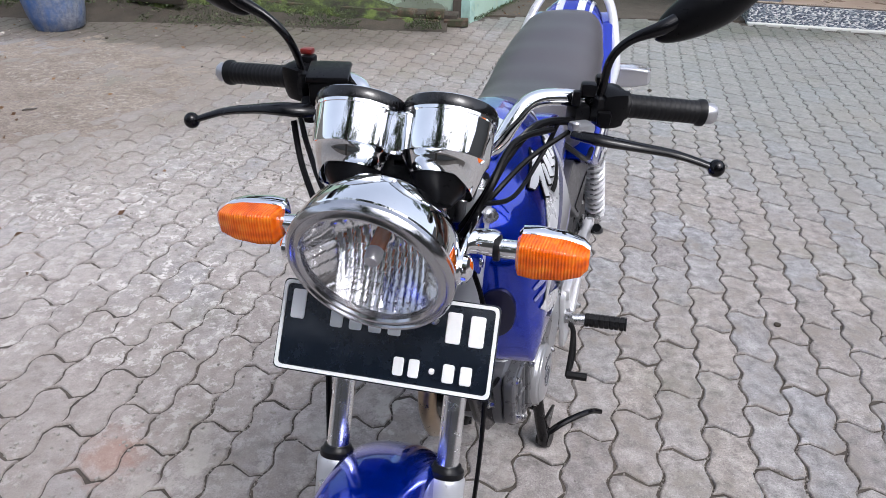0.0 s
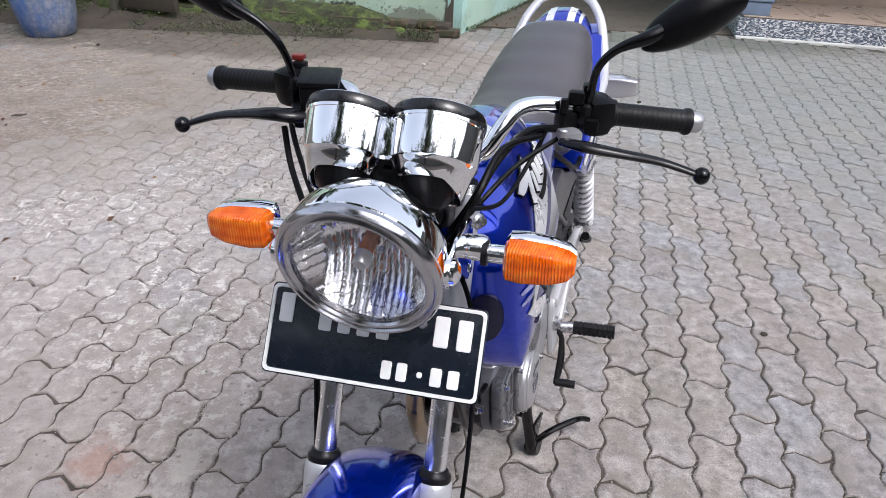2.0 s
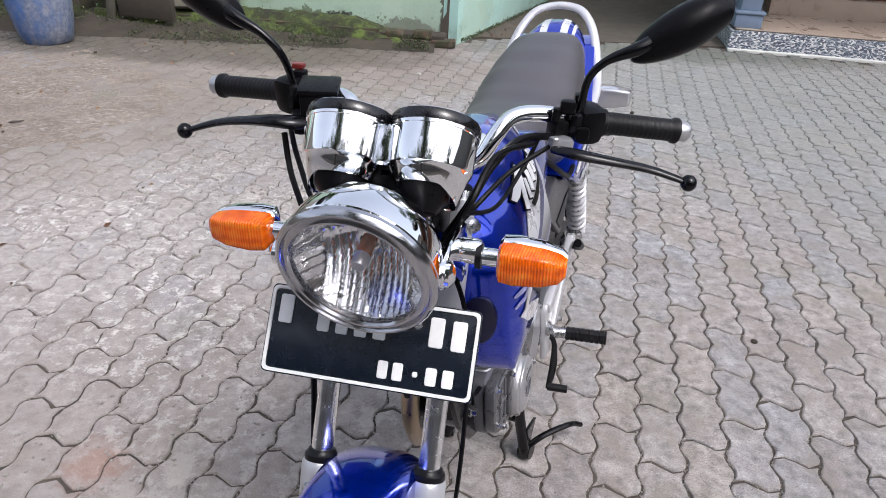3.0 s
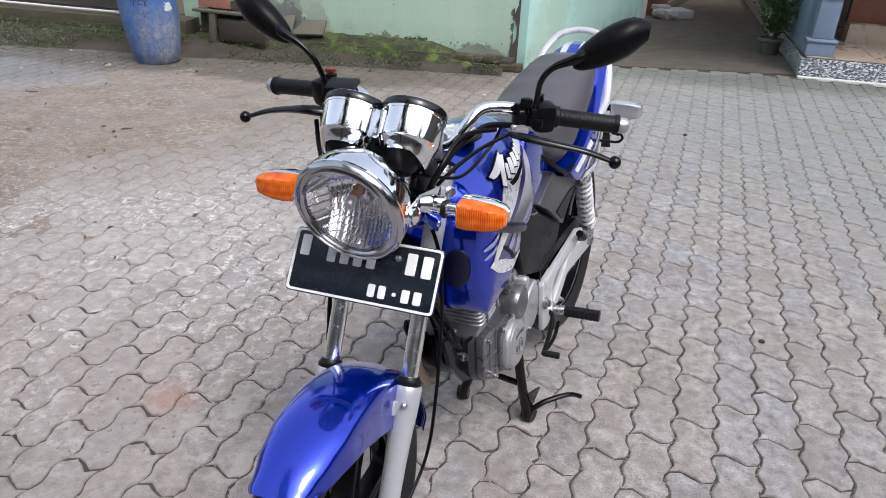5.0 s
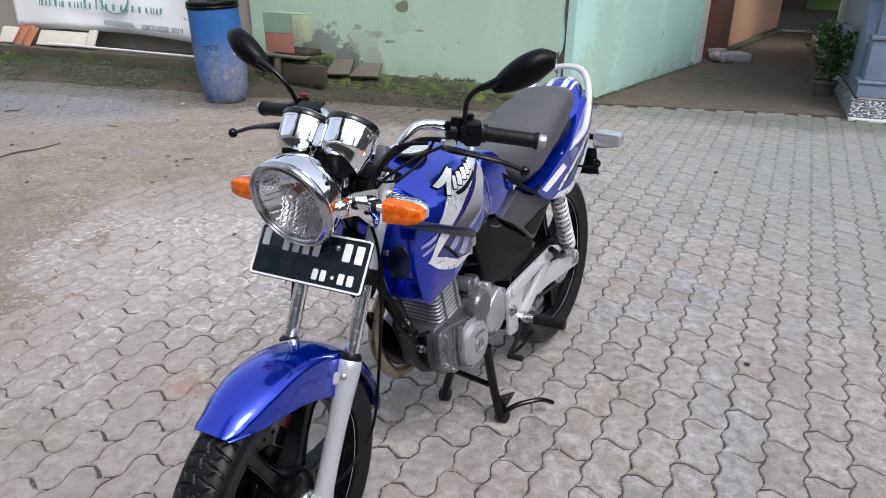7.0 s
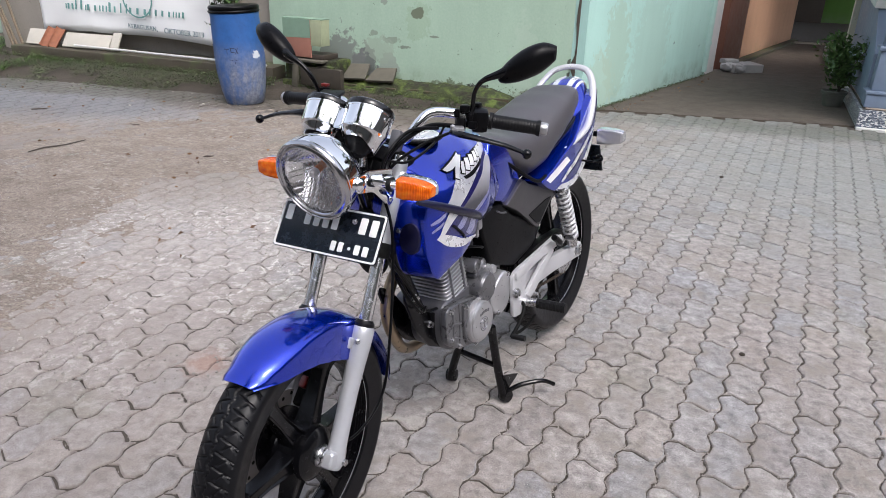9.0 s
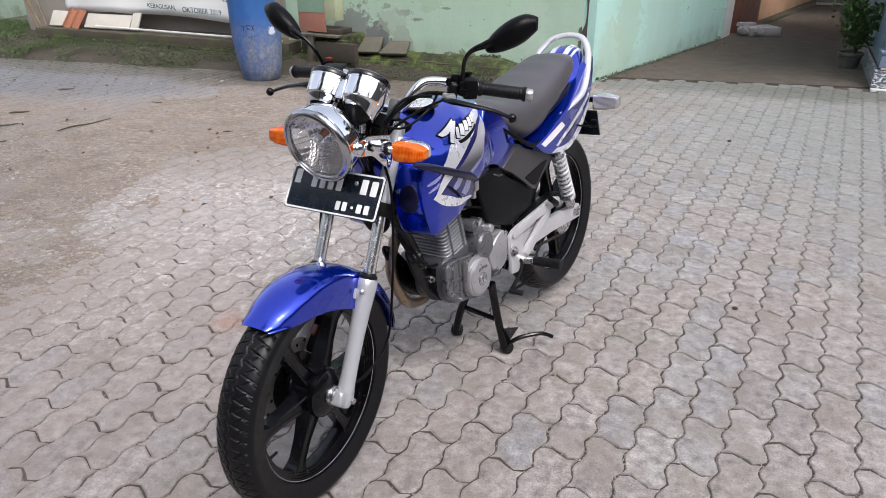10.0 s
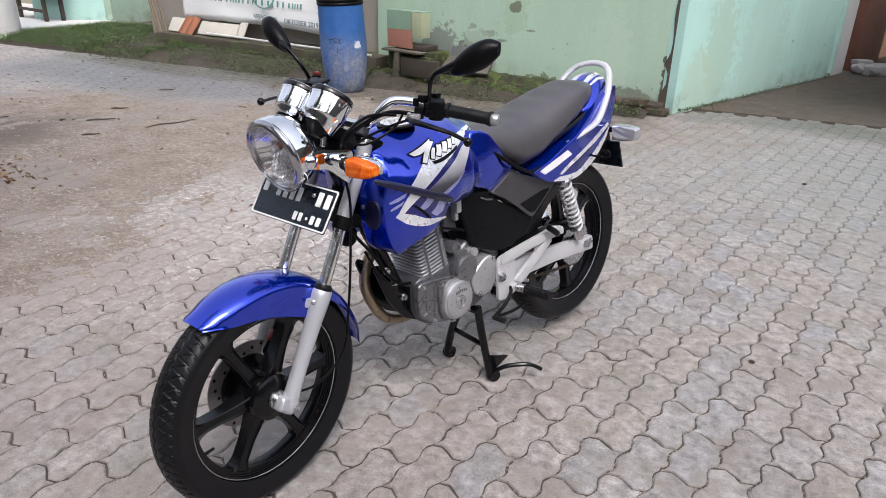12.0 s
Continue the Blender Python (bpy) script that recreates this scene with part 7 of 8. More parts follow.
def swell(bm, mid, size, rise):
    """Bulges the outer half of a panel about a middle of (x, z)."""
    cut_up(bm, 0.025)
    top = max(v.co.y for v in bm.verts)
    for v in bm.verts:
        if v.co.y > top - 0.03:
            d = ((v.co.x - mid[0]) / size[0]) ** 2 + ((v.co.z - mid[1]) / size[1]) ** 2
            v.co.y += rise * (max(0, 1 - d) - 0.5)
    return bm


def panels():
    for s in (1, -1):
        b = bmesh.new()
        t = slab(bmesh.new(), rounded(SHROUD, 0.02, 3), 0.07, 0.15, "y", 0.022, 5)
        cut_up(t)
        for v in t.verts:
            k = (v.co.y - 0.07) / 0.08
            v.co.y = 0.062 + (shroud_y(v.co.x, v.co.z) - 0.062) * k
            v.co.x += 0.016 * (1 - k) * max(0, min(1, (v.co.x + 0.36) / 0.05))
        join(b, t)
        sh = fixed("tank_shroud", b if s > 0 else flip(b), blue, None, "blue scooped shroud under the tank", 50)
        if s > 0:
            decal("shroud_field", [(-0.4, 0.753), (-0.368, 0.735), (-0.338, 0.716)], [(-0.52, 0.705), (-0.512, 0.684), (-0.499, 0.666)], purple_paint, sh, shroud_y, 0.0016, "violet-blue field between stripes", both=False)
            decal("shroud_stripe", [(-0.365, 0.767), (-0.338, 0.742), (-0.312, 0.712)], [(-0.402, 0.752), (-0.371, 0.737), (-0.338, 0.717)], silver_paint, sh, shroud_y, 0.0028, "silver angular stripe", both=False)
            decal("shroud_stripe", [(-0.338, 0.717), (-0.378, 0.702), (-0.422, 0.682), (-0.504, 0.664)], [(-0.312, 0.712), (-0.35, 0.684), (-0.42, 0.662), (-0.504, 0.66)], silver_paint, sh, shroud_y, 0.0028, "silver angular stripe", both=False)
            for p, q in ([(-0.425, 0.742), (-0.409, 0.731), (-0.391, 0.719)], [(-0.452, 0.729), (-0.43, 0.717), (-0.407, 0.709)]), ([(-0.472, 0.718), (-0.455, 0.704), (-0.433, 0.694)], [(-0.503, 0.705), (-0.488, 0.686), (-0.459, 0.678)]):
                decal("shroud_stripe", p, q, pale_violet_paint, sh, shroud_y, 0.0026, "pale violet slanted stripe", both=False)
            for p, q in ([(-0.3, 0.752), (-0.32, 0.763), (-0.35, 0.77)], [(-0.302, 0.748), (-0.322, 0.754), (-0.343, 0.76)]), ([(-0.302, 0.733), (-0.318, 0.744), (-0.338, 0.75)], [(-0.303, 0.729), (-0.319, 0.737), (-0.333, 0.742)]):
                decal("shroud_spike", p, q, pale_violet_paint, sh, shroud_y, 0.0026, "pale violet spike", 8, 2, both=False)
            decal("shroud_vent", [(-0.366, 0.731), (-0.397, 0.708), (-0.43, 0.677)], [(-0.378, 0.731), (-0.408, 0.706), (-0.43, 0.684)], black_plastic, sh, shroud_y, 0.0042, "dark angular vent", both=False)
        b = bmesh.new()
        lathe(b, [(0.0055, 0), (0.0065, 0.002), (0.0045, 0.003), (0.0, 0.002)], (-0.277, s * 0.078, 0.735), (1, s * 0.15, 0), 12)
        fixed("panel_screw", b, steel, sh)
        # intake mouth in the shroud's front: a dark plate stands for its shaded hollow
        b = bmesh.new()
        ring = rounded([(0.08, 0.685), (0.108, 0.672), (0.13, 0.69), (0.136, 0.73), (0.122, 0.757), (0.092, 0.752), (0.078, 0.72)], 0.025, 4)
        slab(b, ring, -0.3, -0.2785, "x", 0.004)
        for v in b.verts:
            v.co.x -= 0.12 * (v.co.y - 0.1)
        fixed("air_duct", b if s > 0 else flip(b), navy_plastic, sh, "dark plate for the shaded intake mouth")
        # side cover, grey flank panel, dark box below
        b = slab(bmesh.new(), rounded([(-0.665, 0.872), (-0.712, 0.866), (-0.745, 0.849), (-0.797, 0.79), (-0.848, 0.722), (-0.796, 0.692), (-0.75, 0.669), (-0.712, 0.689), (-0.668, 0.699), (-0.624, 0.695), (-0.57, 0.676), (-0.56, 0.7), (-0.61, 0.765), (-0.64, 0.824)], 0.012, 3), 0.05, 0.104, "y", 0.012, 3)
        swell(b, (-0.7, 0.77), (0.14, 0.11), 0.014)
        fixed("side_cover", b if s > 0 else flip(b), blue, None, "blue side cover beneath the seat nose", 50)
        b = slab(bmesh.new(), rounded([(-0.735, 0.67), (-0.84, 0.725), (-0.876, 0.7), (-0.957, 0.672), (-1.066, 0.634), (-1.007, 0.591), (-0.938, 0.541), (-0.914, 0.553), (-0.865, 0.591), (-0.801, 0.636)], 0.01, 3), 0.06, 0.112, "y", 0.01, 3)
        fk = fixed("flank_panel", b if s > 0 else flip(b), grey_panel, None, "dark grey plastic flank panel", 50)
        b = slab(bmesh.new(), rounded([(-0.87, 0.602), (-0.985, 0.622), (-1.03, 0.622), (-0.945, 0.556), (-0.92, 0.562)], 0.008, 3), 0.11, 0.1145, "y", 0.002, 1)
        fixed("flank_recess", b if s > 0 else flip(b), black_plastic, fk, "black recess in the panel")
        b = slab(bmesh.new(), rounded([(-0.61, 0.69), (-0.735, 0.675), (-0.79, 0.628), (-0.905, 0.575), (-0.965, 0.53), (-0.93, 0.483), (-0.8, 0.455), (-0.66, 0.51), (-0.618, 0.62)], 0.016, 3), 0.0, 0.098, "y", 0.012, 3)
        ab = fixed("air_box", b if s > 0 else flip(b), black_plastic, None, "black plastic box under the side cover", 50)
        b = bmesh.new()
        tube(b, [(-0.7, s * 0.1, 0.662), (-0.725, s * 0.101, 0.65), (-0.75, s * 0.101, 0.645)], 0.003, 6, 3)
        fixed("box_clip", b, alu_dark, ab)
        # tail panel
        tail = [(-0.905, 0.7), (-0.94, 0.676), (-0.981, 0.655), (-1.03, 0.642), (-1.107, 0.634), (-1.165, 0.64), (-1.222, 0.656), (-1.29, 0.69), (-1.353, 0.724), (-1.4, 0.78), (-1.43, 0.85), (-1.43, 0.915), (-1.35, 0.9), (-1.28, 0.86), (-1.2, 0.815), (-1.135, 0.78), (-1.07, 0.755), (-0.99, 0.722)]
        b = slab(bmesh.new(), rounded(tail, 0.012, 3), 0.06, 0.14, "y", 0.012, 3)
        cut_up(b, 0.04)
        for v in b.verts:
            v.co.y *= 1 - 1.0 * max(0, -1.15 - v.co.x)
        tp = fixed("tail_panel", b if s > 0 else flip(b), blue, None, "blue tail panel with silver streaks", 50)
        if s > 0:
            ty = lambda x, z: 0.14 * (1 - 1.0 * max(0, -1.15 - x))
            for p, q in [([(-1.049, 0.66), (-1.1, 0.656), (-1.17, 0.665), (-1.285, 0.712), (-1.385, 0.772)], [(-1.005, 0.652), (-1.085, 0.638), (-1.147, 0.639), (-1.266, 0.67), (-1.366, 0.738)]),
                         ([(-1.042, 0.669), (-1.13, 0.71), (-1.26, 0.75), (-1.37, 0.79)], [(-1.055, 0.664), (-1.144, 0.699), (-1.274, 0.736), (-1.38, 0.778)])]:
                decal("tail_streak", p, q, silver_paint, tp, ty, 0.0022, "silver streak", both=False)
            decal("tail_bar", [(-0.935, 0.7), (-0.995, 0.717), (-1.085, 0.742)], [(-0.962, 0.684), (-1.022, 0.698), (-1.11, 0.724)], white_paint, tp, ty, 0.0022, "white plain bar", both=False)
            decal("tail_vent", [(-1.075, 0.671), (-1.15, 0.695), (-1.25, 0.725)], [(-1.1, 0.663), (-1.17, 0.674), (-1.27, 0.716)], purple_paint, tp, ty, 0.0024, "violet streak", both=False)


panels()


def seat():
    rows = [(-0.69, 0.872, 0.852, 0.045), (-0.71, 0.876, 0.832, 0.075), (-0.76, 0.872, 0.79, 0.1), (-0.83, 0.863, 0.745, 0.12), (-0.9, 0.866, 0.712, 0.127), (-0.97, 0.88, 0.722, 0.13), (-1.07, 0.905, 0.77, 0.128), (-1.17, 0.928, 0.81, 0.118), (-1.26, 0.944, 0.855, 0.102), (-1.31, 0.94, 0.885, 0.082), (-1.33, 0.925, 0.9, 0.055)]
    b = bmesh.new()
    xs = [-0.69 - (1.33 - 0.69) * i / 36 for i in range(37)]
    rings = []
    for x in xs:
        top, low, half = lerp(rows, x)
        ring = body_ring(x, top, low, half, 3.0, 36)
        for v in ring:
            k = (v.z - low) / max(0.01, top - low)
            v.y *= 1.0 - 0.22 * max(0, k - 0.35)
        rings.append(ring)
    loft(b, rings)
    ob = fixed("seat", b, seat_vinyl, None, "dark grey vinyl saddle, smooth and slightly shiny", 60)
    for s in (1, -1):
        b = bmesh.new()
        tube(b, [(-0.72, s * 0.09, 0.82), (-0.81, s * 0.119, 0.753), (-0.895, s * 0.13, 0.706), (-0.945, s * 0.133, 0.71)], 0.006, 8, 6)
        fixed("seat_edge", b, black_plastic, ob)


seat()


def tail():
    b = bmesh.new()
    left = [(-1.1, 0.128, 0.762), (-1.2, 0.137, 0.79), (-1.27, 0.134, 0.815), (-1.33, 0.122, 0.868), (-1.385, 0.101, 0.93), (-1.42, 0.068, 0.972), (-1.437, 0.025, 0.986)]
    tube(b, left + [(x, -y, z) for x, y, z in left[::-1]], [0.007, 0.011, 0.0125, 0.0125, 0.012, 0.012, 0.012, 0.012, 0.012, 0.012, 0.0125, 0.0125, 0.011, 0.007], 14, 6, 0.72)
    fixed("grab_rail", b, alu_paint, None, "silver lacquered grab rail behind the seat")
    b = bmesh.new()
    xs = [(-1.24, 0.86, 0.82, 0.09), (-1.28, 0.885, 0.81, 0.104), (-1.33, 0.925, 0.8, 0.098), (-1.38, 0.948, 0.8, 0.085), (-1.42, 0.955, 0.81, 0.07), (-1.45, 0.945, 0.825, 0.05), (-1.465, 0.925, 0.84, 0.035)]
    loft(b, [body_ring(x, t, l, h, 2.6, 28) for x, t, l, h in xs])
    cowl = fixed("tail_cowl", b, blue, None, "blue tail cowl with pale stripes", 50)
    for y0, y1 in ((0.018, 0.038), (-0.038, -0.018), (0.05, 0.058)):
        b = bmesh.new()
        rings = []
        for k in range(13):
            x = -1.31 - 0.13 * k / 12
            top_, low_, half = lerp(xs, x)
            zc, h = (top_ + low_) / 2, (top_ - low_) / 2
            skin = [zc + h * (1 - min(0.98, abs(y) / half) ** 2.6) ** (1 / 2.6) for y in (y0, y1)]
            rings.append([Vector((x, y0, skin[0] + 0.002)), Vector((x, y1, skin[1] + 0.002)), Vector((x, y1, skin[1] - 0.002)), Vector((x, y0, skin[0] - 0.002))])
        loft(b, rings)
        fixed("cowl_stripe", b, silver_paint, cowl, "silver stripe")
    b = bmesh.new()
    box(b, (-1.455, 0, 0.85), (0.04, 0.09, 0.055), 0.015)
    fixed("tail_lamp", b, red_plastic, cowl, "red tail lamp")
    # rear mudguard
    b = bmesh.new()
    rings = []
    for i in range(25):
        a = math.radians(60 + 55 * i / 24)
        ring = []
        for k in range(13):
            u = (k / 12 * 2 - 1) * math.pi / 2
            ring.append((0.068 * math.sin(u), 0.352 + 0.02 * math.cos(u)))
        ring += [(y * 0.95, r - 0.004) for y, r in ring[::-1]]
        rings.append([Vector((RA.x - r * math.cos(a), y, RA.z + r * math.sin(a))) for y, r in ring])
    loft(b, rings)
    guard = fixed("rear_mudguard", b, black_plastic, None, "black rear mudguard", 50)
    b = bmesh.new()
    box(b, (-1.49, 0, 0.645), (0.008, 0.2, 0.11), 0.003, pose(0, 0, 0, 0, 18, 0))
    fixed("rear_plate", b, plate_black, guard)
    b = bmesh.new()
    box(b, (-1.465, 0, 0.71), (0.07, 0.09, 0.09), 0.012, pose(0, 0, 0, 0, 18, 0))
    fixed("plate_carrier", b, black_plastic, guard)
    for s in (1, -1):
        b = bmesh.new()
        tube(b, [(-1.41, s * 0.07, 0.755), (-1.41, s * 0.135, 0.752)], 0.01, 12)
        stalk = fixed("rear_indicator", b, black_plastic, None, "clear rear indicator lamp in a chrome shell")
        b = bmesh.new()
        loft(b, [[Vector((-1.41 + px, s * (y + 0.028), 0.748 + pz)) for px, pz in rounded([(-d, -h), (d, -h), (d, h), (-d, h)], 0.009, 4)] for y, h, d in ((0.09, 0.02, 0.02), (0.095, 0.028, 0.028), (0.14, 0.027, 0.028), (0.18, 0.021, 0.022), (0.186, 0.016, 0.016))])
        fixed("shell", b, indicator_shell, stalk, "pale silvery indicator shell")
    b = bmesh.new()
    tube(b, [(-1.24, 0.125, 0.694), (-1.25, 0.155, 0.69), (-1.258, 0.178, 0.688), (-1.266, 0.19, 0.697), (-1.265, 0.184, 0.71), (-1.258, 0.174, 0.71)], 0.004, 8, 6)
    fixed("luggage_hook", b, black_gloss, None, "small black luggage hook")


tail()


def engine():
    lean = Matrix.Rotation(radians(12), 4, "Y")
    at = Matrix.Translation((-0.546, 0.0, 0.462)) @ lean
    b = bmesh.new()
    box(b, at @ Vector((0, 0, 0.07)), (0.092, 0.1, 0.18), 0.015, lean)
    cyl = low("cylinder", b, black_dark, None, "grey finned engine cylinder")
    for k in range(12):
        b = bmesh.new()
        slab(b, rounded([(-0.06, -0.068), (0.06, -0.068), (0.06, 0.068), (-0.06, 0.068)], 0.018, 3), 0, 0.0046, "z", 0.0014, 1)
        low("fin", moved(b, at @ Matrix.Translation((0.003, 0.0, 0.002 + 0.0117 * k))), fin_metal, cyl)
    for x in (0.03, -0.03):
        b = bmesh.new()
        tube(b, [at @ Vector((x, 0.067, -0.002)), at @ Vector((x, 0.067, 0.14))], 0.0042, 8)
        low("stud", b, alu_dark, cyl)
    b = bmesh.new()
    box(b, at @ Vector((0.0, 0, 0.19)), (0.105, 0.11, 0.1), 0.015, lean)
    box(b, at @ Vector((0.0, 0, 0.25)), (0.12, 0.12, 0.04), 0.015, lean)
    lathe(b, [(0.027, 0), (0.028, 0.016), (0.022, 0.02), (0, 0.02)], at @ Vector((-0.012, 0.055, 0.2)), (0, 1, 0), 24)
    head = low("cylinder_head", b, alu_dark)
    for k in range(5):
        b = bmesh.new()
        slab(b, rounded([(-0.066, -0.07), (0.064, -0.07), (0.064, 0.07), (-0.066, 0.07)], 0.02, 3), 0, 0.0044, "z", 0.0014, 1)
        low("fin", moved(b, at @ Matrix.Translation((0.0, 0.0, 0.15 + 0.0135 * k)) @ Matrix.Rotation(radians(-4), 4, "Y")), fin_metal, head)
    # crankcase with its stepped side casing
    b = bmesh.new()
    slab(b, rounded([(-0.452, 0.462), (-0.446, 0.4), (-0.45, 0.345), (-0.49, 0.305), (-0.56, 0.292), (-0.72, 0.29), (-0.8, 0.33), (-0.82, 0.4), (-0.8, 0.45), (-0.72, 0.485), (-0.6, 0.475)], 0.03, 4), -0.1, 0.07, "y", 0.016, 3)
    case = low("crankcase", b, alu_dark, None, "grey cast engine casing")
    b = bmesh.new()
    slab(b, rounded([(-0.44, 0.458), (-0.442, 0.4), (-0.444, 0.35), (-0.5, 0.314), (-0.57, 0.297), (-0.652, 0.305), (-0.665, 0.36), (-0.658, 0.41), (-0.63, 0.438), (-0.555, 0.446), (-0.5, 0.458)], 0.024, 4), 0.066, 0.09, "y", 0.008, 3)
    low("side_casing", b, engine_grey, case, "grey cast side casing")
    b = bmesh.new()
    slab(b, rounded([(-0.52, 0.448), (-0.516, 0.39), (-0.522, 0.325), (-0.57, 0.3), (-0.648, 0.307), (-0.66, 0.36), (-0.654, 0.41), (-0.62, 0.436), (-0.56, 0.44)], 0.03, 4), 0.086, 0.1, "y", 0.006, 3)
    low("side_casing", b, engine_grey, case)
    for pts in ([(-0.472, 0.452), (-0.474, 0.41), (-0.47, 0.35)], [(-0.505, 0.452), (-0.507, 0.4), (-0.503, 0.33)], [(-0.458, 0.405), (-0.48, 0.4), (-0.512, 0.392)], [(-0.458, 0.365), (-0.48, 0.358), (-0.512, 0.345)], [(-0.46, 0.452), (-0.5, 0.454), (-0.55, 0.446)]):
        b = bmesh.new()
        tube(b, [(x, 0.0905, z) for x, z in pts], 0.0038, 8, 3)
        low("casing_rib", b, engine_grey, case)
    b = bmesh.new()
    lathe(b, [(0.064, 0.0), (0.064, 0.02), (0.0615, 0.028), (0.057, 0.031), (0.0565, 0.033), (0.052, 0.036), (0.045, 0.037), (0.0, 0.037)], (-0.59, 0.082, 0.367), (0, 1, 0), 48)
    cov = low("alternator_cover", b, alu, case, "round silver alternator cover")
    b = bmesh.new()
    slab(b, rounded([(-0.535, 0.425), (-0.56, 0.44), (-0.61, 0.438), (-0.65, 0.415), (-0.652, 0.37), (-0.53, 0.37)], 0.016, 4), 0.095, 0.104, "y", 0.004, 2)
    low("cover_flange", b, alu, case)
    for r in (0.013, 0.019):
        b = bmesh.new()
        lathe(b, [(r, 0.0365), (r + 0.0015, 0.0385), (r + 0.003, 0.0365)], (-0.59, 0.082, 0.362), (0, 1, 0), 28, True)
        low("cover_ring", b, alu_dark, case)
    b = bmesh.new()
    box(b, (-0.59, 0.1195, 0.362), (0.004, 0.002, 0.022), 0.0008, None, 1)
    box(b, (-0.59, 0.1195, 0.366), (0.014, 0.002, 0.004), 0.0008, None, 1)
    low("cover_badge", b, alu_dark, case)
    for k in range(6):
        b = bmesh.new()
        box(b, (-0.572 - 0.0085 * k, 0.1195, 0.4 - abs(k - 2.5) * 0.0014), (0.0055, 0.002, 0.009), 0.0008, None, 1)
        low("cover_bar", b, alu_dark, case)
    b = bmesh.new()
    slab(b, rounded([(-0.66, 0.425), (-0.69, 0.45), (-0.724, 0.468), (-0.752, 0.468), (-0.779, 0.437), (-0.776, 0.384), (-0.745, 0.342), (-0.701, 0.337), (-0.667, 0.358), (-0.654, 0.4)], 0.02, 4), 0.06, 0.108, "y", 0.009, 3)
    low("sprocket_cover", b, alu, case, "silver sprocket cover")
    # starter motor: round end, neck with its terminal boss
    b = bmesh.new()
    lathe(b, [(0.044, -0.09), (0.0455, -0.01), (0.0455, 0.012), (0.043, 0.016), (0.041, 0.016), (0.039, 0.02), (0, 0.021)], (-0.638, 0.09, 0.455), (0, 1, 0), 36)
    box(b, (-0.64, 0.062, 0.504), (0.075, 0.05, 0.035), 0.014, pose(0, 0, 0, 0, 32, 0), 3)
    motor = low("starter_motor", b, engine_grey, case, "dull grey starter motor")
    b = bmesh.new()
    lathe(b, [(0.02, -0.05), (0.021, 0.004), (0.018, 0.009), (0.011, 0.01), (0.01, 0.005), (0, 0.005)], (-0.607, 0.085, 0.527), (0, 1, 0), 22)
    low("motor_boss", b, engine_grey, motor)
    b = bmesh.new()
    lathe(b, [(0.0135, -0.05), (0.0145, 0.014), (0.012, 0.02), (0, 0.02)], (-0.672, 0.09, 0.498), (0, 1, 0), 20)
    low("motor_boss", b, alu, motor)
    for x, z, y in ((-0.462, 0.443, 0.088), (-0.462, 0.36, 0.088), (-0.5, 0.325, 0.088), (-0.57, 0.305, 0.098), (-0.64, 0.315, 0.098), (-0.525, 0.437, 0.098), (-0.765, 0.36, 0.1), (-0.755, 0.455, 0.104), (-0.69, 0.352, 0.104)):
        b = bmesh.new()
        lathe(b, [(0.008, 0.0), (0.008, 0.005), (0.005, 0.006), (0.005, 0.01), (0, 0.01)], (x, y, z), (0, 1, 0), 10)
        low("case_bolt", b, steel, case)
    # carburettor, with its bright clip and bowl
    b = bmesh.new()
    box(b, (-0.625, 0.02, 0.62), (0.07, 0.08, 0.1), 0.016)
    lathe(b, [(0.03, -0.06), (0.03, 0.06), (0.0, 0.06)], (-0.625, 0.01, 0.63), (1, 0, 0), 20)
    carb = low("carburettor", b, alu_dark, None, "grey carburettor")
    b = bmesh.new()
    box(b, (-0.612, 0.09, 0.66), (0.022, 0.03, 0.045), 0.007)
    box(b, (-0.607, 0.088, 0.63), (0.014, 0.02, 0.03), 0.004)
    low("carburettor_lug", b, alu, carb)
    b = bmesh.new()
    tube(b, [(-0.56, 0.08, 0.6), (-0.6, 0.092, 0.59), (-0.64, 0.09, 0.575), (-0.66, 0.07, 0.56)], 0.004, 8, 5)
    low("fuel_hose", b, black_plastic, carb)


engine()


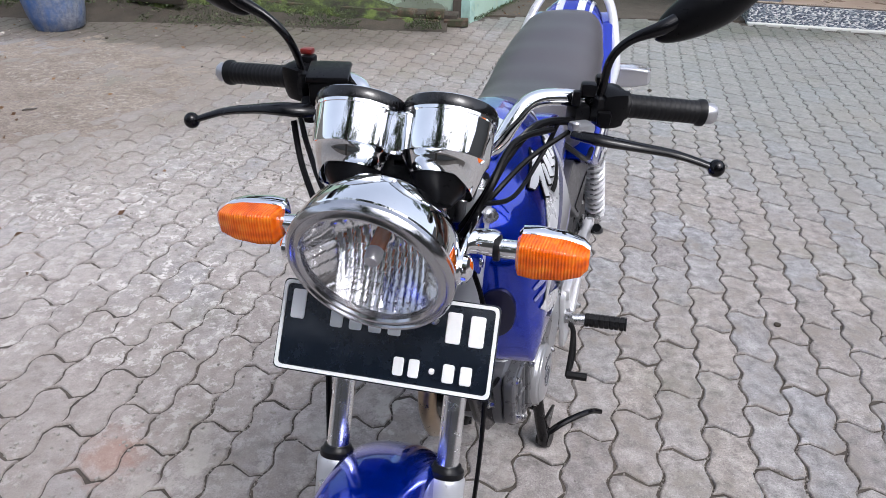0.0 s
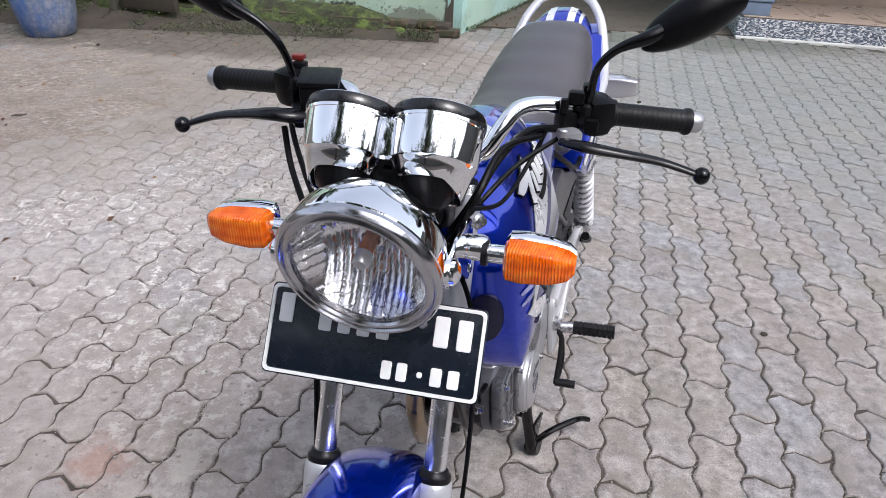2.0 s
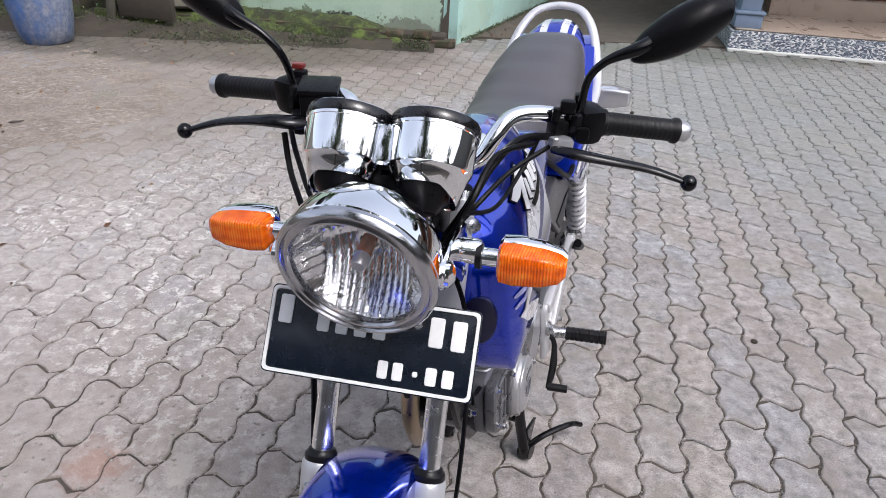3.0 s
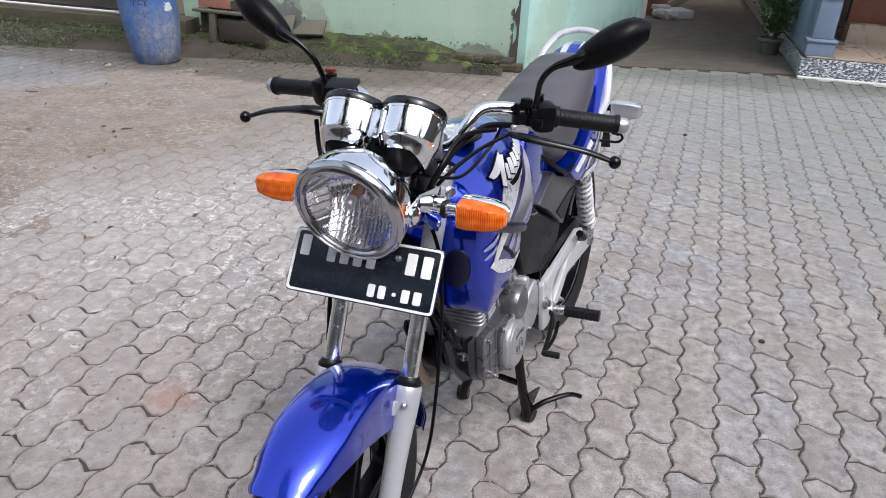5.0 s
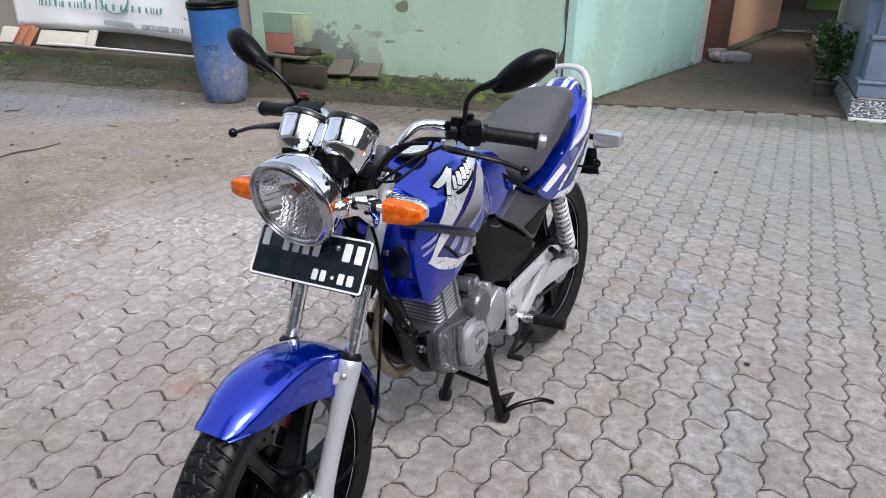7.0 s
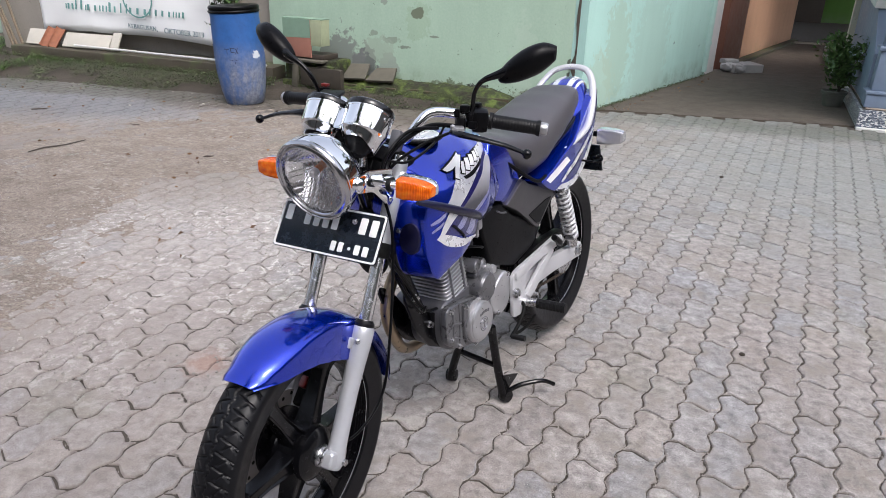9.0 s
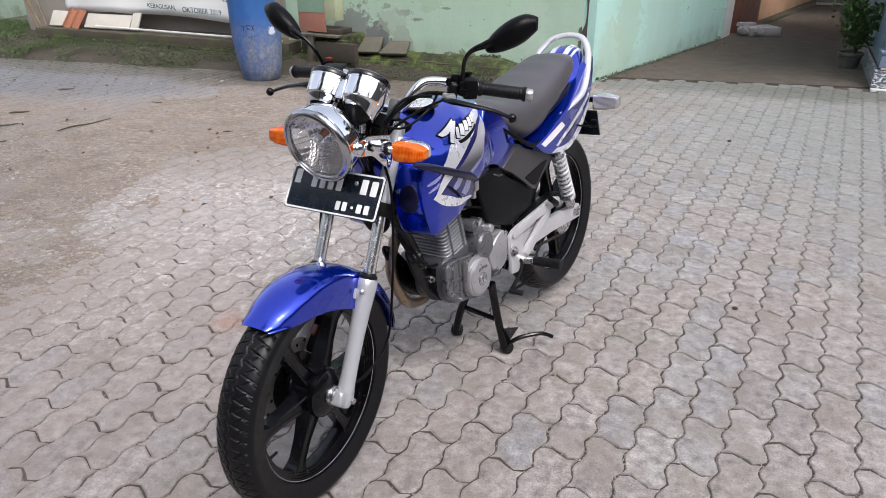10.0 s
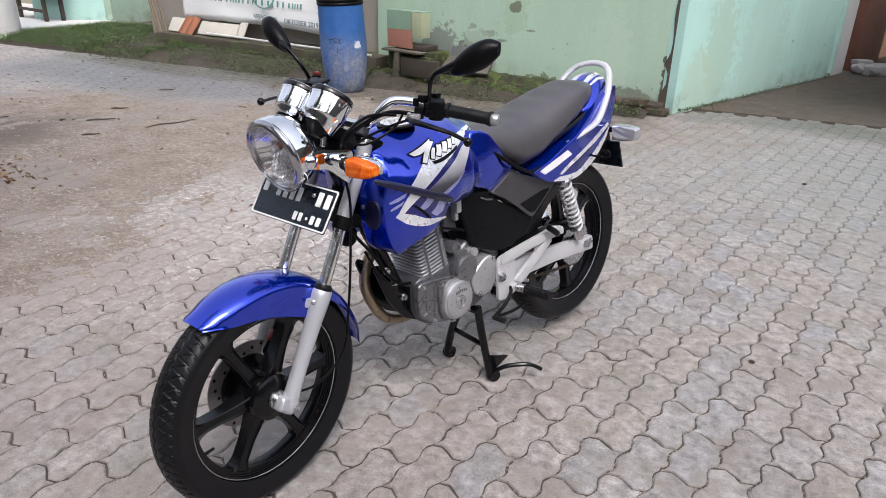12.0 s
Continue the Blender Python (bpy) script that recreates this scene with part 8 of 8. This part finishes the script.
def chassis():
    b = bmesh.new()
    tube(b, [(-0.255, 0, 0.84), (-0.28, 0, 0.76), (-0.315, 0, 0.69), (-0.355, 0, 0.61), (-0.4, 0, 0.52), (-0.435, 0, 0.44), (-0.45, 0, 0.38)], 0.02, 14, 6)
    for s in (1, -1):
        tube(b, [(-0.8, s * 0.07, 0.3), (-0.84, s * 0.075, 0.38), (-0.82, s * 0.075, 0.55), (-0.78, s * 0.06, 0.72)], 0.014, 12, 5)
        tube(b, [(-0.72, s * 0.06, 0.8), (-0.95, s * 0.095, 0.76), (-1.15, s * 0.1, 0.8), (-1.38, s * 0.08, 0.86)], 0.012, 12, 5)
        plate = slab(bmesh.new(), rounded([(-0.332, 0.545), (-0.372, 0.52), (-0.43, 0.447), (-0.485, 0.425), (-0.498, 0.412), (-0.5, 0.354), (-0.486, 0.316), (-0.419, 0.35), (-0.366, 0.419), (-0.322, 0.53)], 0.01, 2), 0.036, 0.046, "y", 0.003, 2)
        join(b, plate if s > 0 else flip(plate))
    box(b, (-0.29, 0.0, 0.72), (0.05, 0.09, 0.06), 0.012)
    fr = low("chassis", b, black_gloss, None, "black tubular chassis")
    for x, z in ((-0.386, 0.476), (-0.42, 0.418), (-0.472, 0.414), (-0.36, 0.52)):
        b = bmesh.new()
        lathe(b, [(0, 0), (0.0105, 0), (0.0105, 0.005), (0.0075, 0.007), (0.0075, 0.014), (0, 0.014)], (x, 0.0455, z), (0, 1, 0), 8)
        low("mount_bolt", b, steel, fr)
    b = bmesh.new()
    lathe(b, [(0, 0), (0.042, 0), (0.045, 0.01), (0.04, 0.02), (0.02, 0.03), (0, 0.03)], (-0.275, 0.0, 0.655), (1, 0, -0.1), 28)
    low("horn", b, black_dark, None, "round black horn")
    # exhaust
    b = bmesh.new()
    tube(b, [(-0.5, -0.02, 0.58), (-0.44, -0.028, 0.585), (-0.385, -0.035, 0.555), (-0.352, -0.04, 0.49), (-0.357, -0.045, 0.43), (-0.395, -0.055, 0.36), (-0.445, -0.07, 0.305), (-0.53, -0.09, 0.268), (-0.65, -0.115, 0.255), (-0.85, -0.12, 0.27)], 0.0165, 16, 7)
    ex = low("exhaust_pipe", b, pipe_metal, None, "tarnished exhaust pipe")
    b = bmesh.new()
    lathe(b, [(0.02, 0), (0.042, 0.06), (0.046, 0.12), (0.046, 0.5), (0.04, 0.56), (0.02, 0.57), (0, 0.56)], (-0.83, -0.14, 0.275), (-1, -0.04, 0.17), 28)
    low("muffler", b, chrome, ex, "chrome muffler")


chassis()


def rear_end():
    for s in (1, -1):
        b = slab(bmesh.new(), rounded([(-0.81, 0.405), (-0.96, 0.405), (-1.1, 0.392), (-1.345, 0.368), (-1.352, 0.312), (-1.1, 0.332), (-0.95, 0.335), (-0.81, 0.345)], 0.01, 3), 0.078, 0.1, "y", 0.004, 2)
        arm = low("swingarm", b if s > 0 else flip(b), alu_paint, None, "silver lacquered swingarm")
        b = bmesh.new()
        lathe(b, [(0, 0), (0.016, 0), (0.016, 0.006), (0.01, 0.008), (0.01, 0.016), (0, 0.016)], (RA.x - 0.02, s * 0.1, RA.z), (0, s, 0), 6)
        box(b, (RA.x - 0.035, s * 0.102, RA.z), (0.05, 0.006, 0.03), 0.002)
        low("axle_nut", b, steel, arm)
        # footrest hanger: an upright cast plate, a long upper bar and a brace
        b = bmesh.new()
        for pts, y0, y1 in (([(-0.764, 0.438), (-0.78, 0.452), (-0.84, 0.46), (-0.852, 0.42), (-0.846, 0.352), (-0.89, 0.338), (-0.885, 0.32), (-0.812, 0.296), (-0.766, 0.303)], 0.108, 0.121),
                            ([(-0.775, 0.452), (-0.83, 0.462), (-0.95, 0.472), (-1.07, 0.482), (-1.112, 0.47), (-1.118, 0.443), (-1.062, 0.443), (-0.95, 0.44), (-0.845, 0.428), (-0.775, 0.425)], 0.112, 0.128),
                            ([(-0.842, 0.352), (-0.878, 0.33), (-0.9, 0.338), (-1.05, 0.432), (-1.04, 0.45), (-1.015, 0.45)], 0.112, 0.126)):
            t = slab(bmesh.new(), rounded(pts, 0.009, 3), y0, y1, "y", 0.004, 2)
            join(b, t if s > 0 else flip(t))
        hang = low("footrest_hanger", b, alu_paint, None, "silver cast footrest hanger")
        for x, z, r in ((-0.778, 0.385, 0.017), (-1.065, 0.462, 0.012), (-0.9, 0.335, 0.009)):
            b = bmesh.new()
            lathe(b, [(0, 0), (r, 0), (r, 0.007), (r * 0.6, 0.008), (r * 0.6, 0.015), (0, 0.015)], (x, s * 0.121, z), (0, s, 0), 8)
            low("hanger_bolt", b, steel, hang)
        b = bmesh.new()
        tube(b, [(-0.86, s * 0.12, 0.32), (-0.868, s * 0.155, 0.32)], 0.014, 12)
        peg = low("footrest", b, steel, hang, "steel footrest with a black rubber")
        b = bmesh.new()
        prof = [(0.012, 0)]
        for k in range(8):
            h = 0.002 + k * 0.0115
            prof += [(0.0165, h), (0.0165, h + 0.009), (0.0145, h + 0.0095), (0.0145, h + 0.011)]
        prof += [(0.0165, 0.093), (0.0165, 0.097), (0.0, 0.098)]
        lathe(b, prof, (-0.868, s * 0.15, 0.319), (-0.05, s, 0.0), 8)
        low("footrest_rubber", b, grip_rubber, hang, "ribbed black rubber")
        # pillion footrest, folded
        b = bmesh.new()
        tube(b, [(-1.08, s * 0.125, 0.45), (-1.04, s * 0.15, 0.47), (-0.995, s * 0.15, 0.5)], 0.0105, 10)
        low("pillion_footrest", b, black_plastic, hang)
        # shock absorber
        lo, hi = Vector((-1.228, s * 0.115, 0.405)), Vector((-1.1, s * 0.12, 0.665))
        ax = (hi - lo).normalized()
        L = (hi - lo).length
        b = bmesh.new()
        lathe(b, [(0, -0.015), (0.016, -0.015), (0.018, 0.0), (0.018, 0.03), (0.027, 0.032), (0.027, 0.037), (0.012, 0.04), (0.012, L - 0.04), (0.026, L - 0.038), (0.026, L - 0.03), (0.018, L - 0.02), (0.014, L + 0.012), (0, L + 0.014)], lo, ax, 24)
        sh = low("shock_absorber", b, steel, None, "rear shock absorber with a pale coil spring")
        b = bmesh.new()
        x = ax.orthogonal().normalized()
        y = ax.cross(x)
        turns, n = 10, 160
        pts = [lo + ax * (0.042 + (L - 0.084) * k / n) + (x * math.cos(2 * math.pi * turns * k / n) + y * math.sin(2 * math.pi * turns * k / n)) * 0.0225 for k in range(n + 1)]
        tube(b, pts, 0.0046, 7, 1)
        low("coil_spring", b, alu_paint, sh, "silver-white coil spring")
    # chain side
    b = bmesh.new()
    lathe(b, [(0.045, 0.058), (0.084, 0.06), (0.084, 0.066), (0.045, 0.068)], RA, (0, 1, 0), 40, True)
    low("rear_sprocket", b, steel, rear_wheel)
    for k, (z0, z1) in enumerate(((0.425, 0.43), (0.335, 0.262))):
        n = 36
        for i in range(n):
            t = (i + 0.5) / n
            b = bmesh.new()
            p = Vector((-0.75 + (RA.x + 0.75) * t, 0.0625, z0 + (z1 - z0) * t - 0.006 * math.sin(math.pi * t)))
            box(b, p, (0.0115, 0.012 if i % 2 else 0.008, 0.011), 0.003, None, 1)
            low("chain_link", b, chain_metal, rear_wheel)
    b = bmesh.new()
    rings = []
    for i in range(13):
        t = i / 12
        x = -0.88 - 0.42 * t
        z = 0.445 + 0.012 * math.sin(math.pi * t) - (0.03 * max(0, t - 0.8) / 0.2)
        rings.append([Vector((x, y, z + dz)) for y, dz in ((0.05, 0), (0.078, 0), (0.08, -0.03), (0.077, -0.03), (0.075, -0.003), (0.05, -0.003))])
    loft(b, rings)
    low("chain_guard", b, black_plastic, None, "black chain guard")
    # gear lever
    b = bmesh.new()
    tube(b, [(-0.825, 0.115, 0.335), (-0.815, 0.132, 0.325), (-0.782, 0.137, 0.295), (-0.715, 0.14, 0.267)], 0.006, 10, 6)
    tube(b, [(-0.915, 0.12, 0.248), (-0.83, 0.135, 0.253), (-0.76, 0.14, 0.262), (-0.73, 0.14, 0.27)], 0.005, 8, 5)
    lev = low("gear_lever", b, black_dark, None, "dark gear lever with a rubber toe piece")
    b = bmesh.new()
    tube(b, [(-0.72, 0.138, 0.267), (-0.722, 0.182, 0.267)], 0.009, 10)
    low("toe_rubber", b, grip_rubber, lev)


rear_end()


def centre_stand():
    b = bmesh.new()
    for s in (1, -1):
        tube(b, [(-0.722, 0.033 + s * 0.032, 0.28), (-0.742, -0.003 + s * 0.072, 0.15), (-0.764, -0.024 + s * 0.104, 0.012 - s * 0.009)], 0.0135, 12, 4)
        lathe(b, [(0, -0.016), (0.02, -0.016), (0.022, 0.0), (0.02, 0.016), (0, 0.016)], (-0.776, -0.024 + s * 0.104, 0.018 - s * 0.009), (0.2, s, 0), 14)
    tube(b, [(-0.745, -0.078, 0.15), (-0.748, 0.074, 0.128)], 0.009, 10)
    tube(b, [(-0.72, -0.075, 0.27), (-0.72, 0.075, 0.27)], 0.014, 12)
    t = slab(bmesh.new(), [(-0.77, 0.03), (-0.745, 0.1), (-0.85, 0.055)], 0.082, 0.09, "y", 0.001, 1)
    join(b, t)
    ob = low("centre_stand", b, black_gloss, None, "black tubular centre stand")
    b = bmesh.new()
    tube(b, [(-0.775, 0.085, 0.022), (-0.8, 0.12, 0.046), (-0.845, 0.168, 0.052), (-0.872, 0.185, 0.04), (-0.892, 0.2, 0.024)], [0.008, 0.008, 0.0075, 0.007, 0.007], 10, 6)
    low("stand_lever", b, black_gloss, ob)


centre_stand()

# ---- paving blocks ----
def paving():
    turn, across, length, a0, b0 = radians(13.0), 0.115, 0.227, 0.298, -0.146
    u, v = Vector((math.sin(turn), math.cos(turn))), Vector((math.cos(turn), -math.sin(turn)))
    gap, end_gap = 0.0021, 0.0026

    def side(t):  # zigzag of the long joints, t in block lengths
        s = math.asin(math.sin(4 * math.pi * t)) * 2 / math.pi
        return 0.0088 * max(-1, min(1, 1.45 * s))

    def end(w):  # S of the short joints, w from 0 to 1 across
        return 0.012 * math.sin(2 * math.pi * w)

    outline = []
    n_end, n_side = 4, 16
    for k in range(n_end):
        w = k / n_end
        outline.append((w * across, end(w), w, 0))
    for k in range(n_side):
        t = k / n_side
        outline.append((across, t * length, 1, t))
    for k in range(n_end):
        w = 1 - k / n_end
        outline.append((w * across, length + end(w), w, 1))
    for k in range(n_side):
        t = 1 - k / n_side
        outline.append((0, t * length, 0, t))
    pts = [(x + (side(t) if w in (0, 1) else 0), y) for x, y, w, t in outline]
    cx, cy = across / 2, length / 2

    def inset(d):
        return [(cx + (x - cx) * (1 - d / cx), cy + (y - cy) * (1 - (d + end_gap - gap) / cy)) for x, y in pts]

    rings = [(inset(gap * 0.7), -0.03), (inset(gap), -0.0042), (inset(gap + 0.0018), -0.0016), (inset(gap + 0.0052), 0.0)]

    def build(bm, m, jig=None):
        vs = [[bm.verts.new(m @ Vector((x - cx, y - cy, z))) for x, y in r] for r, z in rings]
        k = len(pts)
        for a, b in zip(vs, vs[1:]):
            for i in range(k):
                bm.faces.new((a[i], a[(i + 1) % k], b[(i + 1) % k], b[i]))
        c = [bm.verts.new(m @ Vector((0, cy * f, 0.0006))) for f in (-0.45, 0.45)]
        top = vs[-1]
        for i in range(k):
            p, q = top[i], top[(i + 1) % k]
            near = c[0] if i < n_end or i >= k - n_side // 2 or n_end <= i < n_end + n_side // 2 else c[1]
            bm.faces.new((p, q, near))
        bm.faces.new((top[n_end + n_side // 2], c[1], c[0]))
        bm.faces.new((c[1], top[k - n_side // 2], c[0]))

    rng = random.Random(77)
    kinds = []
    for _ in range(8):
        one = bmesh.new()
        build(one, Matrix())
        worn = [Vector((cx - px, cy - py, 0)).normalized() * max(-0.001, rng.gauss(0.0004, 0.0016) + (rng.uniform(0.002, 0.006) if rng.random() < 0.1 else 0)) for px, py in pts]
        for i, q in enumerate(one.verts):
            if i < 4 * len(pts):
                q.co += worn[i % len(pts)] + Vector((rng.gauss(0, 0.0003), rng.gauss(0, 0.0003), rng.gauss(0, 0.0004)))
        kinds.append(finish("paving_block", one, paver_mat, 14))
    places = []
    for i in range(-95, 64):
        for j in range(-26, 45):
            p = v * ((a0 + i + 0.5) * across) + u * ((b0 + j + 0.5 * (i % 2) + 0.5) * length)
            x, y = p
            if y < -3.0 or x < -9.6 or x > 5.4 or y > 6.45:
                continue
            if y > 6.2 - 0.11 * x + 0.3 and x < 0.1:
                continue
            if x < -0.1 and y > 5.75 + (0.0 if x < -3 else 0.03 * (x + 3)):
                continue
            if y > 6.28 + 0.06 * (x - 0.46) and x > 0.3:
                continue
            if x > 2.6 and y > 6.36 - 0.172 * (x - 2.63) - 0.08:
                continue
            if x < 0.55 and y > 5.9 + 1.9 * max(0, x - 0.1):
                continue
            places.append((math.hypot(x - 0.35, y - 1.2), x, y))
    places.sort()
    pave = thing("pavement", pose(0, 0, 0), "grey interlocking zigzag concrete paving blocks, worn and dusty", "paving", kind="structure")
    far = bmesh.new()
    half = Matrix.Rotation(math.pi, 4, "Z")
    verts, faces = [], []
    src = [[vv.co.copy() for vv in me.vertices] for me in kinds]
    polys = [tuple(pp.vertices) for pp in kinds[0].polygons]
    for k, (d, x, y) in enumerate(places):
        m = pose(x, y, rng.uniform(-0.001, 0.001) + 0.004 * wobble(x, y, 0.9, 8), rng.uniform(-0.45, 0.45), rng.uniform(-0.35, 0.35), -13.0 + rng.uniform(-0.6, 0.6))
        if k < 300:
            ob = new("paving_block", kinds[k % 8])
            ob.parent = pave
            ob.matrix_local = m
        else:
            o = len(verts)
            verts += [tuple(m @ c) for c in src[rng.randrange(8)]]
            faces += [tuple(o + q for q in pp) for pp in polys]
    me = bpy.data.meshes.new("paving_blocks")
    me.from_pydata(verts, [], faces)
    me.polygons.foreach_set("use_smooth", [True] * len(faces))
    me.set_sharp_from_angle(angle=radians(14))
    me.materials.append(paver_mat)
    rest = new("paving_blocks", me)
    rest.parent = pave
    tagged(rest, "more worn grey paving blocks", kind="stuff")
    # sand and grit lying in the joints
    verts, faces = [], []
    near = [q for q in places if q[0] < 3.6]
    for k in range(60000):
        d, x, y = near[rng.randrange(len(near))]
        if wobble(x, y, 1.7, 21) < -0.1 and rng.random() < 0.75:
            continue
        px, py = pts[rng.randrange(len(pts))]
        c = pose(x, y, 0, 0, 0, -13.0) @ Vector((px - cx + rng.gauss(0, 0.0045), py - cy + rng.gauss(0, 0.0045), 0))
        s = rng.uniform(0.001, 0.0038)
        o, a = len(verts), rng.uniform(0, 6.28)
        for q in range(4):
            r = s * rng.uniform(0.6, 1.2)
            verts.append((c.x + r * math.cos(a + q * 1.571), c.y + r * math.sin(a + q * 1.571), -0.005))
        verts.append((c.x, c.y, rng.uniform(-0.002, 0.0018)))
        faces += [(o + q, o + (q + 1) % 4, o + 4) for q in range(4)]
    me = bpy.data.meshes.new("joint_grit")
    me.from_pydata(verts, [], faces)
    me.materials.append(crumb_mat)
    grit = new("joint_grit", me)
    grit.parent = pave
    tagged(grit, "sandy grit in the joints", kind="stuff")


paving()
